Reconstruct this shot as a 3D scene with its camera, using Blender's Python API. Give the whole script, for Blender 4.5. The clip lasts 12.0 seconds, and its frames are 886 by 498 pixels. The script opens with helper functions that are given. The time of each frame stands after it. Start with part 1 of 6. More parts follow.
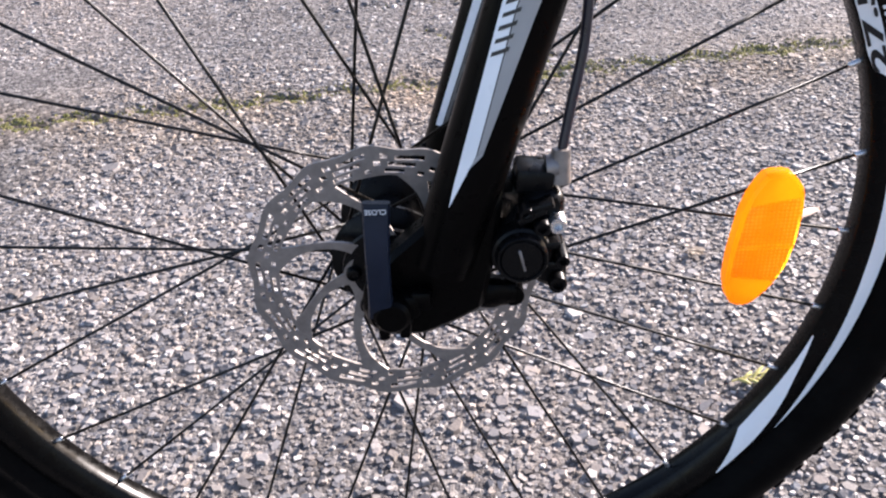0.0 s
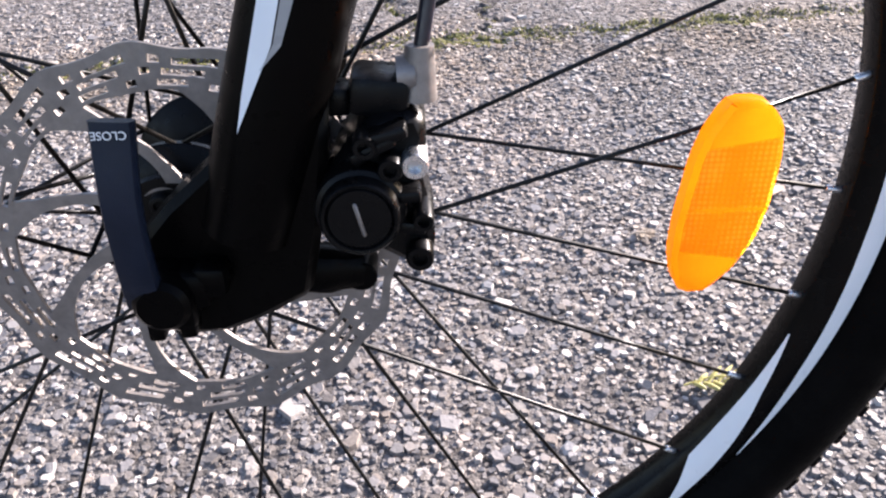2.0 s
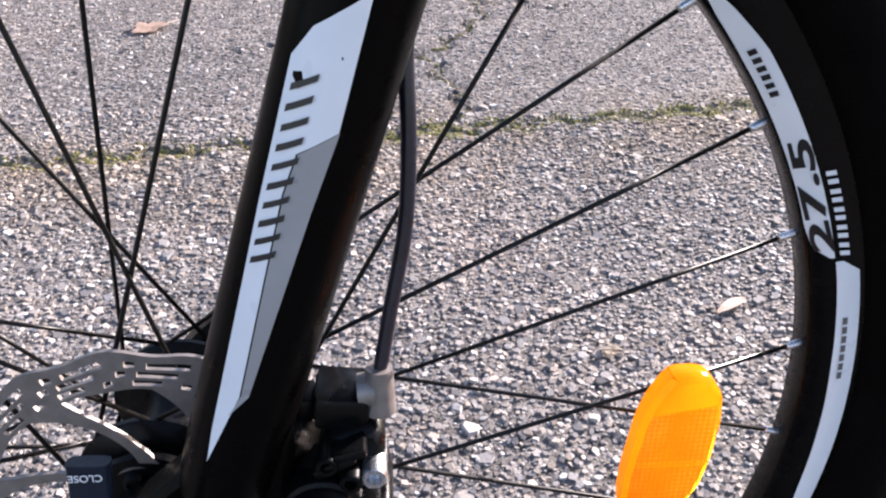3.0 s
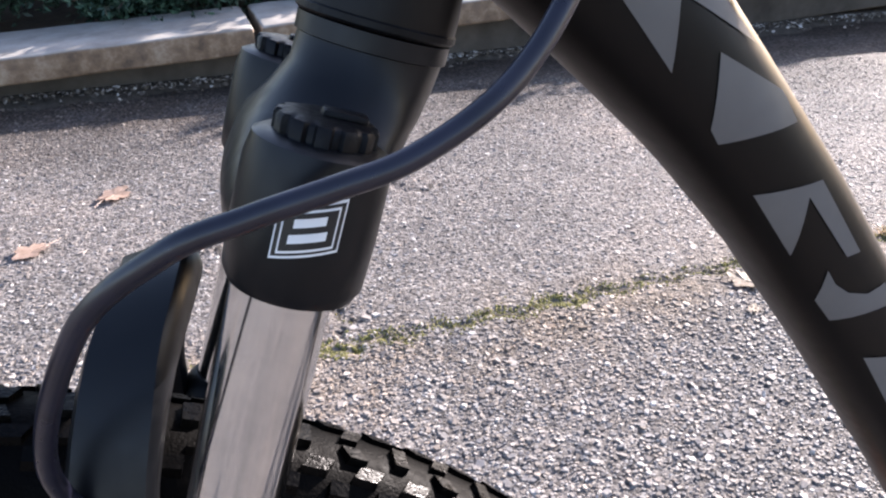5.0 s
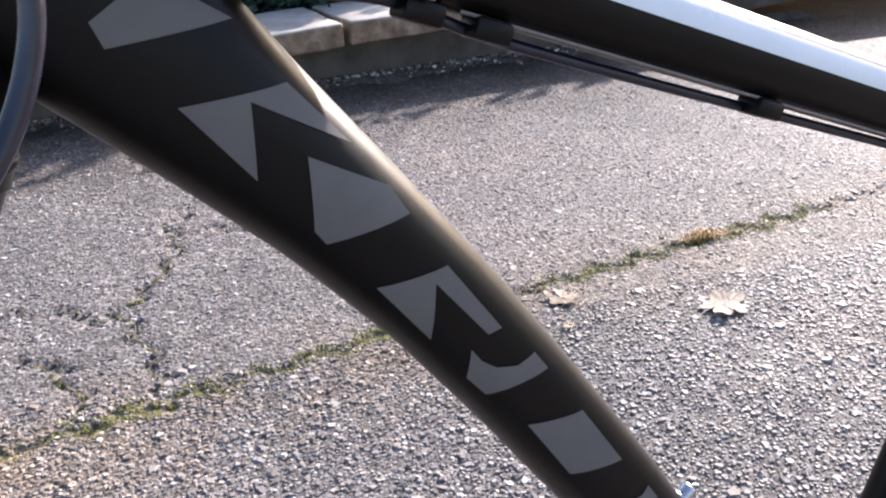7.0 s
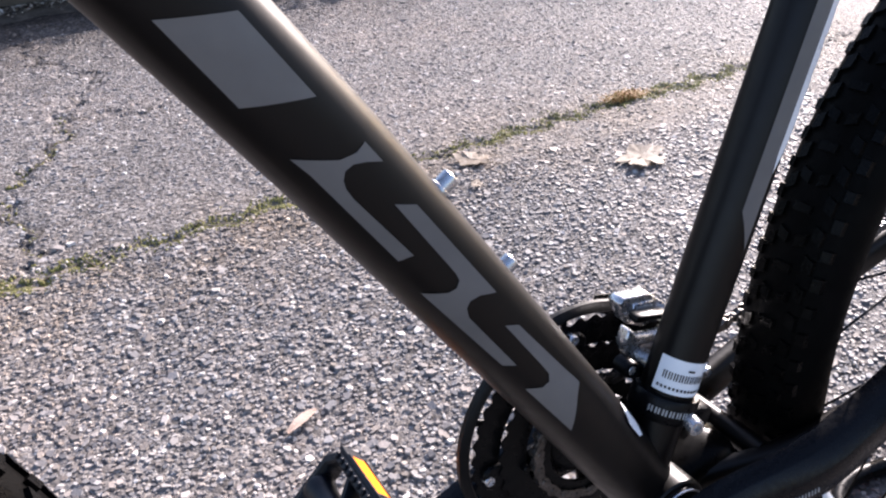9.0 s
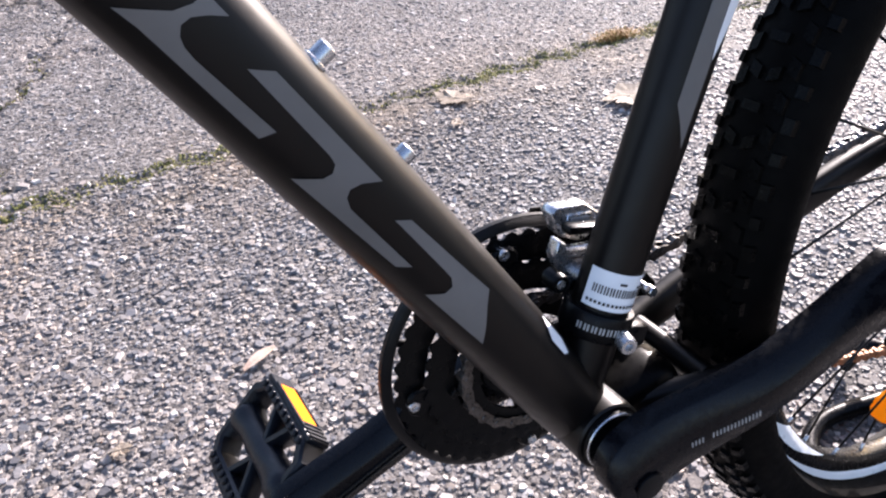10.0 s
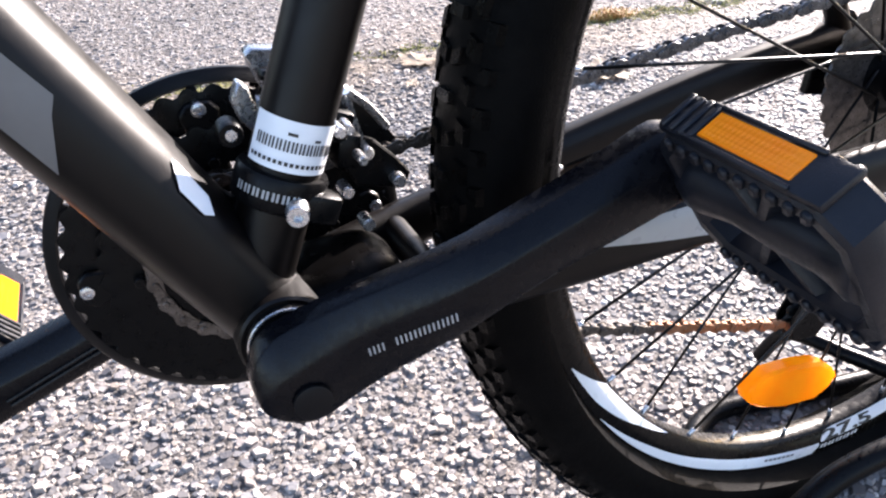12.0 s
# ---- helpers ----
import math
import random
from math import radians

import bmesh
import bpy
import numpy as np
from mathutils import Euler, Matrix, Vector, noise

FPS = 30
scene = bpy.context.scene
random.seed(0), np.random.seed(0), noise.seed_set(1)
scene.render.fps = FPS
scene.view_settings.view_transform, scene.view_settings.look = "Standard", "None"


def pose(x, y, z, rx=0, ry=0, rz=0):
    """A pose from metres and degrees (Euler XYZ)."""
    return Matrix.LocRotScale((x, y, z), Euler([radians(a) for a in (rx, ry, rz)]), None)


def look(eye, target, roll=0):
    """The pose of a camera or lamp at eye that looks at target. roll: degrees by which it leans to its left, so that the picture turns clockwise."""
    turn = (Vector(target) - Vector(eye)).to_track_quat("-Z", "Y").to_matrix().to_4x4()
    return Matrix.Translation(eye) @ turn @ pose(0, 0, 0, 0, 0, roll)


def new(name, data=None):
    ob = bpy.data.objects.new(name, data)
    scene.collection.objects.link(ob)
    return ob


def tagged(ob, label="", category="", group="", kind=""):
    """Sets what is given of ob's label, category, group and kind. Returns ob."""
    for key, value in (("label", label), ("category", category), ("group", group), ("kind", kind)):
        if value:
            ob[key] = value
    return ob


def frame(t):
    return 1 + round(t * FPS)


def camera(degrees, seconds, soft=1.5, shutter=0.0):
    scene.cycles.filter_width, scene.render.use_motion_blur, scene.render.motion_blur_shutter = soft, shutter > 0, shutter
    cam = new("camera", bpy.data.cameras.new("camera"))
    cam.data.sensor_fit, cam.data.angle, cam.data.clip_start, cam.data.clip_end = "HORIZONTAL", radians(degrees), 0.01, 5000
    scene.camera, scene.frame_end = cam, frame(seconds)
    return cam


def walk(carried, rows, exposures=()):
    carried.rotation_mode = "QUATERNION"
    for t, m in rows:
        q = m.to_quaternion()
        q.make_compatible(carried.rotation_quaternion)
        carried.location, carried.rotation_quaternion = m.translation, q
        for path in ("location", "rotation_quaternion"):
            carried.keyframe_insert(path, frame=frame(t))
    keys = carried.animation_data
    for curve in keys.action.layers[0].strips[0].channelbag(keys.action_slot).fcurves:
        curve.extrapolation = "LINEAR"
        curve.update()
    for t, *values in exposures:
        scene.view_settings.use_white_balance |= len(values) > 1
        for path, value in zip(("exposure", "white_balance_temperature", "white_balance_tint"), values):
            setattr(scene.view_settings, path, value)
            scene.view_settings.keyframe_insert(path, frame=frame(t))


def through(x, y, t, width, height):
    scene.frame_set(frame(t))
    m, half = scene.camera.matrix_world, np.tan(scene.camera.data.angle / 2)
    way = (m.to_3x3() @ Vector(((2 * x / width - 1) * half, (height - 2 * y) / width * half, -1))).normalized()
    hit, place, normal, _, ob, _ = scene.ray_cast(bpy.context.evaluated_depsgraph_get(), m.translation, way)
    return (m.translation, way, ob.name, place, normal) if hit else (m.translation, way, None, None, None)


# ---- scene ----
cam = camera(56.16, 12.0, 2.2)
# seconds, place in metres, turn in degrees
ROWS = [
    (0.0, 0.0000, 0.0000, 0.6233, 54.72, 1.91, 1.46),
    (0.5, -0.0140, 0.0219, 0.6096, 53.83, 1.70, -0.08),
    (1.0, -0.0191, 0.0507, 0.5730, 53.15, 1.27, -0.81),
    (1.5, 0.0084, 0.0836, 0.5279, 53.20, 0.45, -0.37),
    (2.0, 0.0488, 0.1140, 0.5264, 54.11, 0.03, -0.43),
    (2.5, 0.0575, 0.1338, 0.5665, 55.44, -0.41, -0.62),
    (3.0, 0.0553, 0.1523, 0.6175, 56.18, -1.15, -1.59),
    (3.3, 0.0619, 0.1659, 0.6515, 57.00, -1.01, -3.27),
    (3.5, 0.0709, 0.1734, 0.6749, 57.59, -0.49, -4.24),
    (3.7, 0.0766, 0.1799, 0.7002, 58.23, -0.31, -5.03),
    (5.3, 0.1175, 0.2067, 0.8613, 62.88, 0.64, -10.94),
    (5.5, 0.1265, 0.2101, 0.8725, 63.19, 0.72, -11.94),
    (6.0, 0.1520, 0.2133, 0.8885, 63.72, 0.84, -14.76),
    (6.5, 0.1769, 0.2078, 0.8809, 63.95, 0.74, -17.44),
    (7.0, 0.2003, 0.1992, 0.8641, 63.54, 0.30, -19.98),
    (7.2, 0.2104, 0.1945, 0.8510, 63.24, 0.14, -20.84),
    (8.8, 0.3045, 0.1731, 0.7149, 59.49, 1.65, -23.63),
    (9.0, 0.3198, 0.1749, 0.7017, 58.74, 1.72, -23.26),
    (9.5, 0.3576, 0.1766, 0.6788, 56.87, 1.93, -22.73),
    (10.0, 0.3765, 0.1729, 0.6511, 55.89, 1.87, -22.61),
    (10.5, 0.3934, 0.1673, 0.6087, 55.65, 1.66, -22.38),
    (11.0, 0.4311, 0.1573, 0.5649, 56.09, 1.02, -21.46),
    (11.5, 0.5019, 0.1501, 0.5369, 56.51, 0.30, -19.71),
    (12.0, 0.5645, 0.1505, 0.5288, 57.04, -0.28, -16.93),
]
EXPOSURES = [(0.0, 1.85, 6450, 21), (2.5, 1.92, 6450, 21), (3.5, 1.8, 6500, 22), (5.5, 2.03, 6450, 20), (6.0, 2.02, 6450, 20), (7.0, 1.8, 6400, 20), (9.0, 1.78, 6350, 22), (9.5, 1.88, 6350, 22), (10.5, 2.0, 6350, 20), (11.0, 2.22, 6350, 18), (12.0, 2.46, 6500, 19)]
walk(cam, [(t, pose(*p)) for t, *p in ROWS], EXPOSURES)

# ---- world, sun ----
SUN_AZ, SUN_EL = 52.0, 22.0
world = bpy.data.worlds.new("world")
scene.world = world
world.use_nodes = True
wn = world.node_tree.nodes
sky = wn.new("ShaderNodeTexSky")
sky.sky_type, sky.sun_disc = "NISHITA", False
sky.sun_elevation, sky.sun_rotation = radians(SUN_EL), radians(SUN_AZ)
sky.air_density, sky.dust_density, sky.ozone_density = 1.0, 1.5, 1.0
wn["Background"].inputs["Strength"].default_value = 0.10
world.node_tree.links.new(sky.outputs[0], wn["Background"].inputs["Color"])
sun_data = bpy.data.lights.new("sun", "SUN")
sun_data.energy, sun_data.angle, sun_data.color = 5.0, radians(0.6), (1.0, 0.945, 0.86)
sun = new("sun", sun_data)
a, e = radians(SUN_AZ), radians(SUN_EL)
sun.matrix_world = look((30 * math.sin(a) * math.cos(e), 30 * math.cos(a) * math.cos(e), 30 * math.sin(e)), (0, 0, 0))


# ---- materials ----
def material(name):
    m = bpy.data.materials.new(name)
    m.use_nodes = True
    nt = m.node_tree
    return m, nt, nt.nodes["Principled BSDF"]


def node(nt, kind, **values):
    n = nt.nodes.new(kind)
    for k, v in values.items():
        n.inputs[k.replace("_", " ")].default_value = v
    return n


def ramp(nt, source, stops):
    r = nt.nodes.new("ShaderNodeValToRGB")
    while len(r.color_ramp.elements) < len(stops):
        r.color_ramp.elements.new(0.5)
    for el, (pos, col) in zip(r.color_ramp.elements, stops):
        el.position, el.color = pos, (*col, 1)
    nt.links.new(source, r.inputs[0])
    return r


def coords(nt):
    return nt.nodes.new("ShaderNodeTexCoord").outputs["Object"]


def surface(name, low, high, rough=0.5, metal=0.0, scale=60.0, bump=0.0, bump_scale=400.0, rough_var=0.1, spec=0.5, detail=4.0):
    """Two colours mixed by a broad and a fine noise, with varied gloss and a fine relief."""
    m, nt, p = material(name)
    c = coords(nt)
    n1 = node(nt, "ShaderNodeTexNoise", Scale=scale, Detail=detail, Roughness=0.6)
    nt.links.new(c, n1.inputs["Vector"])
    r = ramp(nt, n1.outputs["Fac"], [(0.3, low), (0.7, high)])
    nt.links.new(r.outputs[0], p.inputs["Base Color"])
    mr = node(nt, "ShaderNodeMapRange", From_Min=0.3, From_Max=0.7, To_Min=max(0.02, rough - rough_var), To_Max=min(1, rough + rough_var))
    n2 = node(nt, "ShaderNodeTexNoise", Scale=scale * 4.3, Detail=3.0)
    nt.links.new(c, n2.inputs["Vector"])
    nt.links.new(n2.outputs["Fac"], mr.inputs["Value"])
    nt.links.new(mr.outputs[0], p.inputs["Roughness"])
    p.inputs["Metallic"].default_value = metal
    p.inputs["Specular IOR Level"].default_value = spec
    if bump:
        n3 = node(nt, "ShaderNodeTexNoise", Scale=bump_scale, Detail=2.0)
        nt.links.new(c, n3.inputs["Vector"])
        b = node(nt, "ShaderNodeBump", Strength=bump, Distance=0.001)
        nt.links.new(n3.outputs["Fac"], b.inputs["Height"])
        nt.links.new(b.outputs[0], p.inputs["Normal"])
    return m


M_FRAME = surface("satin_black_paint", (0.0016, 0.0010, 0.0009), (0.0024, 0.0015, 0.0014), 0.40, scale=30, bump=0.02, bump_scale=2500, rough_var=0.04, spec=0.22)
M_FORK = surface("fork_black_paint", (0.0014, 0.0012, 0.0012), (0.0022, 0.0019, 0.0018), 0.30, scale=30, bump=0.03, bump_scale=2500, rough_var=0.05, spec=0.05)
M_BLACK = surface("satin_black_metal", (0.0018, 0.0018, 0.0021), (0.0034, 0.0034, 0.0038), 0.33, scale=60, bump=0.08, bump_scale=1500, spec=0.13)
M_CRANK = surface("crank_satin_black", (0.0014, 0.0016, 0.0028), (0.0024, 0.0027, 0.0044), 0.28, scale=60, bump=0.05, bump_scale=1500, spec=0.18)
M_PLASTIC = surface("black_plastic", (0.0028, 0.0028, 0.0034), (0.0050, 0.0050, 0.0060), 0.40, scale=90, bump=0.15, bump_scale=1800, spec=0.16)
M_RUBBER = surface("tyre_rubber", (0.0015, 0.0014, 0.0014), (0.0032, 0.0029, 0.0028), 0.50, scale=45, bump=0.3, bump_scale=900, spec=0.03)
M_RUBBER_DUSTY = surface("tread_rubber", (0.0012, 0.0011, 0.0011), (0.0028, 0.0026, 0.0025), 0.30, scale=70, bump=0.3, bump_scale=700, spec=0.06)
M_RIM = surface("rim_black", (0.0016, 0.0015, 0.0015), (0.0028, 0.0026, 0.0025), 0.24, scale=40, spec=0.12)
M_PEDAL = surface("pedal_plastic", (0.0036, 0.0046, 0.0078), (0.0062, 0.0076, 0.0122), 0.38, scale=90, bump=0.15, bump_scale=1800, spec=0.3)
# Fork black again, paler, bluer and glossier: sky sheen painted into crown and arch.
M_CROWN_SHEEN = surface("crown_black_sky_sheen", (0.0030, 0.0034, 0.0045), (0.0046, 0.0052, 0.0068), 0.36, scale=40, bump=0.03, bump_scale=2500, rough_var=0.05, spec=0.28)
M_LEVER = surface("navy_black_plastic", (0.005, 0.009, 0.019), (0.008, 0.013, 0.027), 0.4, scale=90, bump=0.15, bump_scale=1800, spec=0.2)
M_SPOKE = surface("black_spoke", (0.004, 0.0037, 0.0037), (0.008, 0.0075, 0.007), 0.35, 0.0, scale=200, spec=0.25)
M_STEEL = surface("brushed_steel", (0.19, 0.17, 0.16), (0.27, 0.245, 0.23), 0.46, 0.6, scale=150, bump=0.15, bump_scale=2000)
M_CHROME = surface("chrome", (0.62, 0.62, 0.62), (0.75, 0.74, 0.73), 0.12, 1.0, scale=80, rough_var=0.05)
M_ALLOY = surface("silver_alloy", (0.50, 0.50, 0.51), (0.66, 0.66, 0.67), 0.28, 0.9, scale=120)
M_WHITE = surface("white_decal", (0.74, 0.76, 0.78), (0.82, 0.83, 0.84), 0.35, scale=25)
M_GREY = surface("grey_decal", (0.112, 0.105, 0.101), (0.140, 0.132, 0.126), 0.38, scale=25, spec=0.3)
M_SILVER = surface("silver_grey_decal", (0.28, 0.28, 0.28), (0.34, 0.34, 0.335), 0.35, scale=25)
M_INK = surface("black_ink", (0.008, 0.008, 0.009), (0.014, 0.014, 0.014), 0.4, scale=60)
M_HOSE = surface("cable_housing", (0.006, 0.006, 0.013), (0.011, 0.011, 0.024), 0.32, scale=90, rough_var=0.05, spec=0.6)
M_CHAIN = surface("chain_steel", (0.075, 0.076, 0.082), (0.16, 0.16, 0.17), 0.32, 0.85, scale=160)
M_CHAIN_DARK = surface("oiled_chain", (0.055, 0.048, 0.043), (0.15, 0.132, 0.120), 0.34, 0.75, scale=160)
M_CHAIN_RUST = surface("rusty_chain", (0.16, 0.07, 0.03), (0.30, 0.15, 0.08), 0.55, 0.5, scale=160)
M_STICKER = surface("paper_sticker", (0.72, 0.74, 0.76), (0.80, 0.81, 0.82), 0.45, scale=40)


def reflector_material(name, deep, pale, relief=0.7, through=0.7):
    m, nt, p = material(name)
    c = coords(nt)
    v = node(nt, "ShaderNodeTexVoronoi", Scale=420.0, Randomness=0.0)
    nt.links.new(c, v.inputs["Vector"])
    n = node(nt, "ShaderNodeTexNoise", Scale=55.0, Detail=3.0)
    nt.links.new(c, n.inputs["Vector"])
    both = node(nt, "ShaderNodeMath")
    both.operation = "MULTIPLY_ADD"
    nt.links.new(v.outputs["Distance"], both.inputs[0])
    both.inputs[1].default_value = -0.9 * relief
    nt.links.new(n.outputs["Fac"], both.inputs[2])
    r = ramp(nt, both.outputs[0], [(0.0, deep), (0.55, pale)])
    nt.links.new(r.outputs[0], p.inputs["Base Color"])
    b = node(nt, "ShaderNodeBump", Strength=relief, Distance=0.0012)
    nt.links.new(v.outputs["Distance"], b.inputs["Height"])
    nt.links.new(b.outputs[0], p.inputs["Normal"])
    p.inputs["Roughness"].default_value = 0.15
    p.inputs["Specular IOR Level"].default_value = 0.2
    tr = nt.nodes.new("ShaderNodeBsdfTranslucent")
    nt.links.new(r.outputs[0], tr.inputs["Color"])
    nt.links.new(b.outputs[0], tr.inputs["Normal"])
    mix = nt.nodes.new("ShaderNodeMixShader")
    mix.inputs[0].default_value = through
    nt.links.new(p.outputs[0], mix.inputs[1])
    nt.links.new(tr.outputs[0], mix.inputs[2])
    nt.links.new(mix.outputs[0], nt.nodes["Material Output"].inputs["Surface"])
    return m


M_AMBER = reflector_material("amber_reflector", (1.0, 0.62, 0.008), (1.0, 0.88, 0.08), 1.0, 0.75)
M_AMBER_FLAT = reflector_material("amber_pedal_reflector", (1.0, 0.200, 0.002), (1.0, 0.265, 0.006), 0.2, 0.05)
M_AMBER_RIM = reflector_material("amber_plastic", (1.0, 0.38, 0.005), (1.0, 0.50, 0.012), 0.12, 0.75)


def joint_stain(nt, c, colour):
    """A brownish stain, broken by noise, along the mossy joint; mixed over the colour."""
    sep = nt.nodes.new("ShaderNodeSeparateXYZ")
    nt.links.new(c, sep.inputs[0])
    line = node(nt, "ShaderNodeMath")
    line.operation = "MULTIPLY_ADD"
    nt.links.new(sep.outputs["X"], line.inputs[0])
    line.inputs[1].default_value = -0.19
    nt.links.new(sep.outputs["Y"], line.inputs[2])
    near = node(nt, "ShaderNodeMath")
    near.operation = "SUBTRACT"
    nt.links.new(line.outputs[0], near.inputs[0])
    near.inputs[1].default_value = 1.36
    off = node(nt, "ShaderNodeMath")
    off.operation = "ABSOLUTE"
    nt.links.new(near.outputs[0], off.inputs[0])
    fall = node(nt, "ShaderNodeMapRange", From_Min=0.03, From_Max=0.24, To_Min=1.0, To_Max=0.0)
    nt.links.new(off.outputs[0], fall.inputs["Value"])
    n = node(nt, "ShaderNodeTexNoise", Scale=5.0, Detail=6.0, Roughness=0.7)
    nt.links.new(c, n.inputs["Vector"])
    patch = node(nt, "ShaderNodeMapRange", From_Min=0.40, From_Max=0.62, To_Min=0.1, To_Max=1.0)
    nt.links.new(n.outputs["Fac"], patch.inputs["Value"])
    f = node(nt, "ShaderNodeMath")
    f.operation = "MULTIPLY"
    nt.links.new(fall.outputs[0], f.inputs[0])
    nt.links.new(patch.outputs[0], f.inputs[1])
    mix = nt.nodes.new("ShaderNodeMix")
    mix.data_type, mix.blend_type = "RGBA", "MULTIPLY"
    nt.links.new(f.outputs[0], mix.inputs["Factor"])
    nt.links.new(colour, mix.inputs["A"])
    mix.inputs["B"].default_value = (1.05, 0.93, 0.78, 1)
    return mix.outputs["Result"]


def soil_wash(nt, c, colour):
    """Soil washed over the asphalt along the foot of the wall, with a ragged edge."""
    sep = nt.nodes.new("ShaderNodeSeparateXYZ")
    nt.links.new(c, sep.inputs[0])
    line = node(nt, "ShaderNodeMath")
    line.operation = "MULTIPLY_ADD"
    nt.links.new(sep.outputs["X"], line.inputs[0])
    line.inputs[1].default_value = -0.165
    nt.links.new(sep.outputs["Y"], line.inputs[2])
    n = node(nt, "ShaderNodeTexNoise", Scale=3.5, Detail=7.0, Roughness=0.7)
    nt.links.new(c, n.inputs["Vector"])
    edge = node(nt, "ShaderNodeMath")
    edge.operation = "MULTIPLY_ADD"
    nt.links.new(n.outputs["Fac"], edge.inputs[0])
    edge.inputs[1].default_value = 0.8
    nt.links.new(line.outputs[0], edge.inputs[2])
    f = node(nt, "ShaderNodeMapRange", From_Min=2.72, From_Max=3.45, To_Min=0.0, To_Max=1.0)
    nt.links.new(edge.outputs[0], f.inputs["Value"])
    mix = nt.nodes.new("ShaderNodeMix")
    mix.data_type, mix.blend_type = "RGBA", "MULTIPLY"
    nt.links.new(f.outputs[0], mix.inputs["Factor"])
    nt.links.new(colour, mix.inputs["A"])
    mix.inputs["B"].default_value = (0.34, 0.30, 0.27, 1)
    return mix.outputs["Result"]


def asphalt_material():
    """Worn asphalt with pale chips, browner along the mossy joint."""
    m, nt, p = material("worn_asphalt")
    c = coords(nt)
    v = node(nt, "ShaderNodeTexVoronoi", Scale=125.0, Randomness=1.0)
    nt.links.new(c, v.inputs["Vector"])
    sep = nt.nodes.new("ShaderNodeSeparateColor")
    nt.links.new(v.outputs["Color"], sep.inputs[0])
    chips = ramp(nt, sep.outputs[0], [(0.0, (0.07, 0.066, 0.065)), (0.35, (0.13, 0.122, 0.118)), (0.75, (0.19, 0.18, 0.174)), (0.95, (0.30, 0.285, 0.27))])
    big = node(nt, "ShaderNodeTexNoise", Scale=1.3, Detail=7.0, Roughness=0.65)
    nt.links.new(c, big.inputs["Vector"])
    tint = ramp(nt, big.outputs["Fac"], [(0.3, (0.66, 0.66, 0.66)), (0.5, (0.92, 0.90, 0.89)), (0.72, (1.16, 1.07, 1.0))])
    mix = nt.nodes.new("ShaderNodeMix")
    mix.data_type, mix.blend_type = "RGBA", "MULTIPLY"
    mix.inputs["Factor"].default_value = 1.0
    nt.links.new(chips.outputs[0], mix.inputs["A"])
    nt.links.new(tint.outputs[0], mix.inputs["B"])
    nt.links.new(soil_wash(nt, c, joint_stain(nt, c, mix.outputs["Result"])), p.inputs["Base Color"])
    p.inputs["Roughness"].default_value = 0.78
    p.inputs["Specular IOR Level"].default_value = 0.15
    fine = node(nt, "ShaderNodeTexNoise", Scale=380.0, Detail=3.0)
    nt.links.new(c, fine.inputs["Vector"])
    add = node(nt, "ShaderNodeMath")
    add.operation = "MULTIPLY_ADD"
    nt.links.new(v.outputs["Distance"], add.inputs[0])
    add.inputs[1].default_value = -1.0
    nt.links.new(fine.outputs["Fac"], add.inputs[2])
    b = node(nt, "ShaderNodeBump", Strength=0.7, Distance=0.004)
    nt.links.new(add.outputs[0], b.inputs["Height"])
    nt.links.new(b.outputs[0], p.inputs["Normal"])
    return m


def stone_material():
    m, nt, p = material("chip_stones")
    g = nt.nodes.new("ShaderNodeNewGeometry")
    r = ramp(nt, g.outputs["Random Per Island"], [(0.0, (0.10, 0.098, 0.105)), (0.12, (0.17, 0.170, 0.178)), (0.25, (0.16, 0.145, 0.135)), (0.38, (0.24, 0.236, 0.240)), (0.50, (0.21, 0.182, 0.160)), (0.62, (0.30, 0.280, 0.268)),
                                                  (0.72, (0.23, 0.226, 0.232)), (0.82, (0.34, 0.296, 0.262)), (0.90, (0.38, 0.368, 0.362)), (0.965, (0.46, 0.436, 0.412)), (1.0, (0.66, 0.64, 0.62))])
    c = coords(nt)
    n = node(nt, "ShaderNodeTexNoise", Scale=320.0, Detail=4.0)
    nt.links.new(c, n.inputs["Vector"])
    n2 = node(nt, "ShaderNodeTexNoise", Scale=1.3, Detail=7.0, Roughness=0.65)
    nt.links.new(c, n2.inputs["Vector"])
    t = ramp(nt, n2.outputs["Fac"], [(0.3, (0.68, 0.69, 0.71)), (0.5, (0.93, 0.92, 0.91)), (0.7, (1.14, 1.05, 0.98))])
    mix = nt.nodes.new("ShaderNodeMix")
    mix.data_type, mix.blend_type = "RGBA", "MULTIPLY"
    mix.inputs["Factor"].default_value = 1.0
    nt.links.new(r.outputs[0], mix.inputs["A"])
    nt.links.new(t.outputs[0], mix.inputs["B"])
    nt.links.new(soil_wash(nt, c, joint_stain(nt, c, mix.outputs["Result"])), p.inputs["Base Color"])
    b = node(nt, "ShaderNodeBump", Strength=0.5, Distance=0.0015)
    nt.links.new(n.outputs["Fac"], b.inputs["Height"])
    nt.links.new(b.outputs[0], p.inputs["Normal"])
    p.inputs["Roughness"].default_value = 0.6
    p.inputs["Specular IOR Level"].default_value = 0.18
    return m


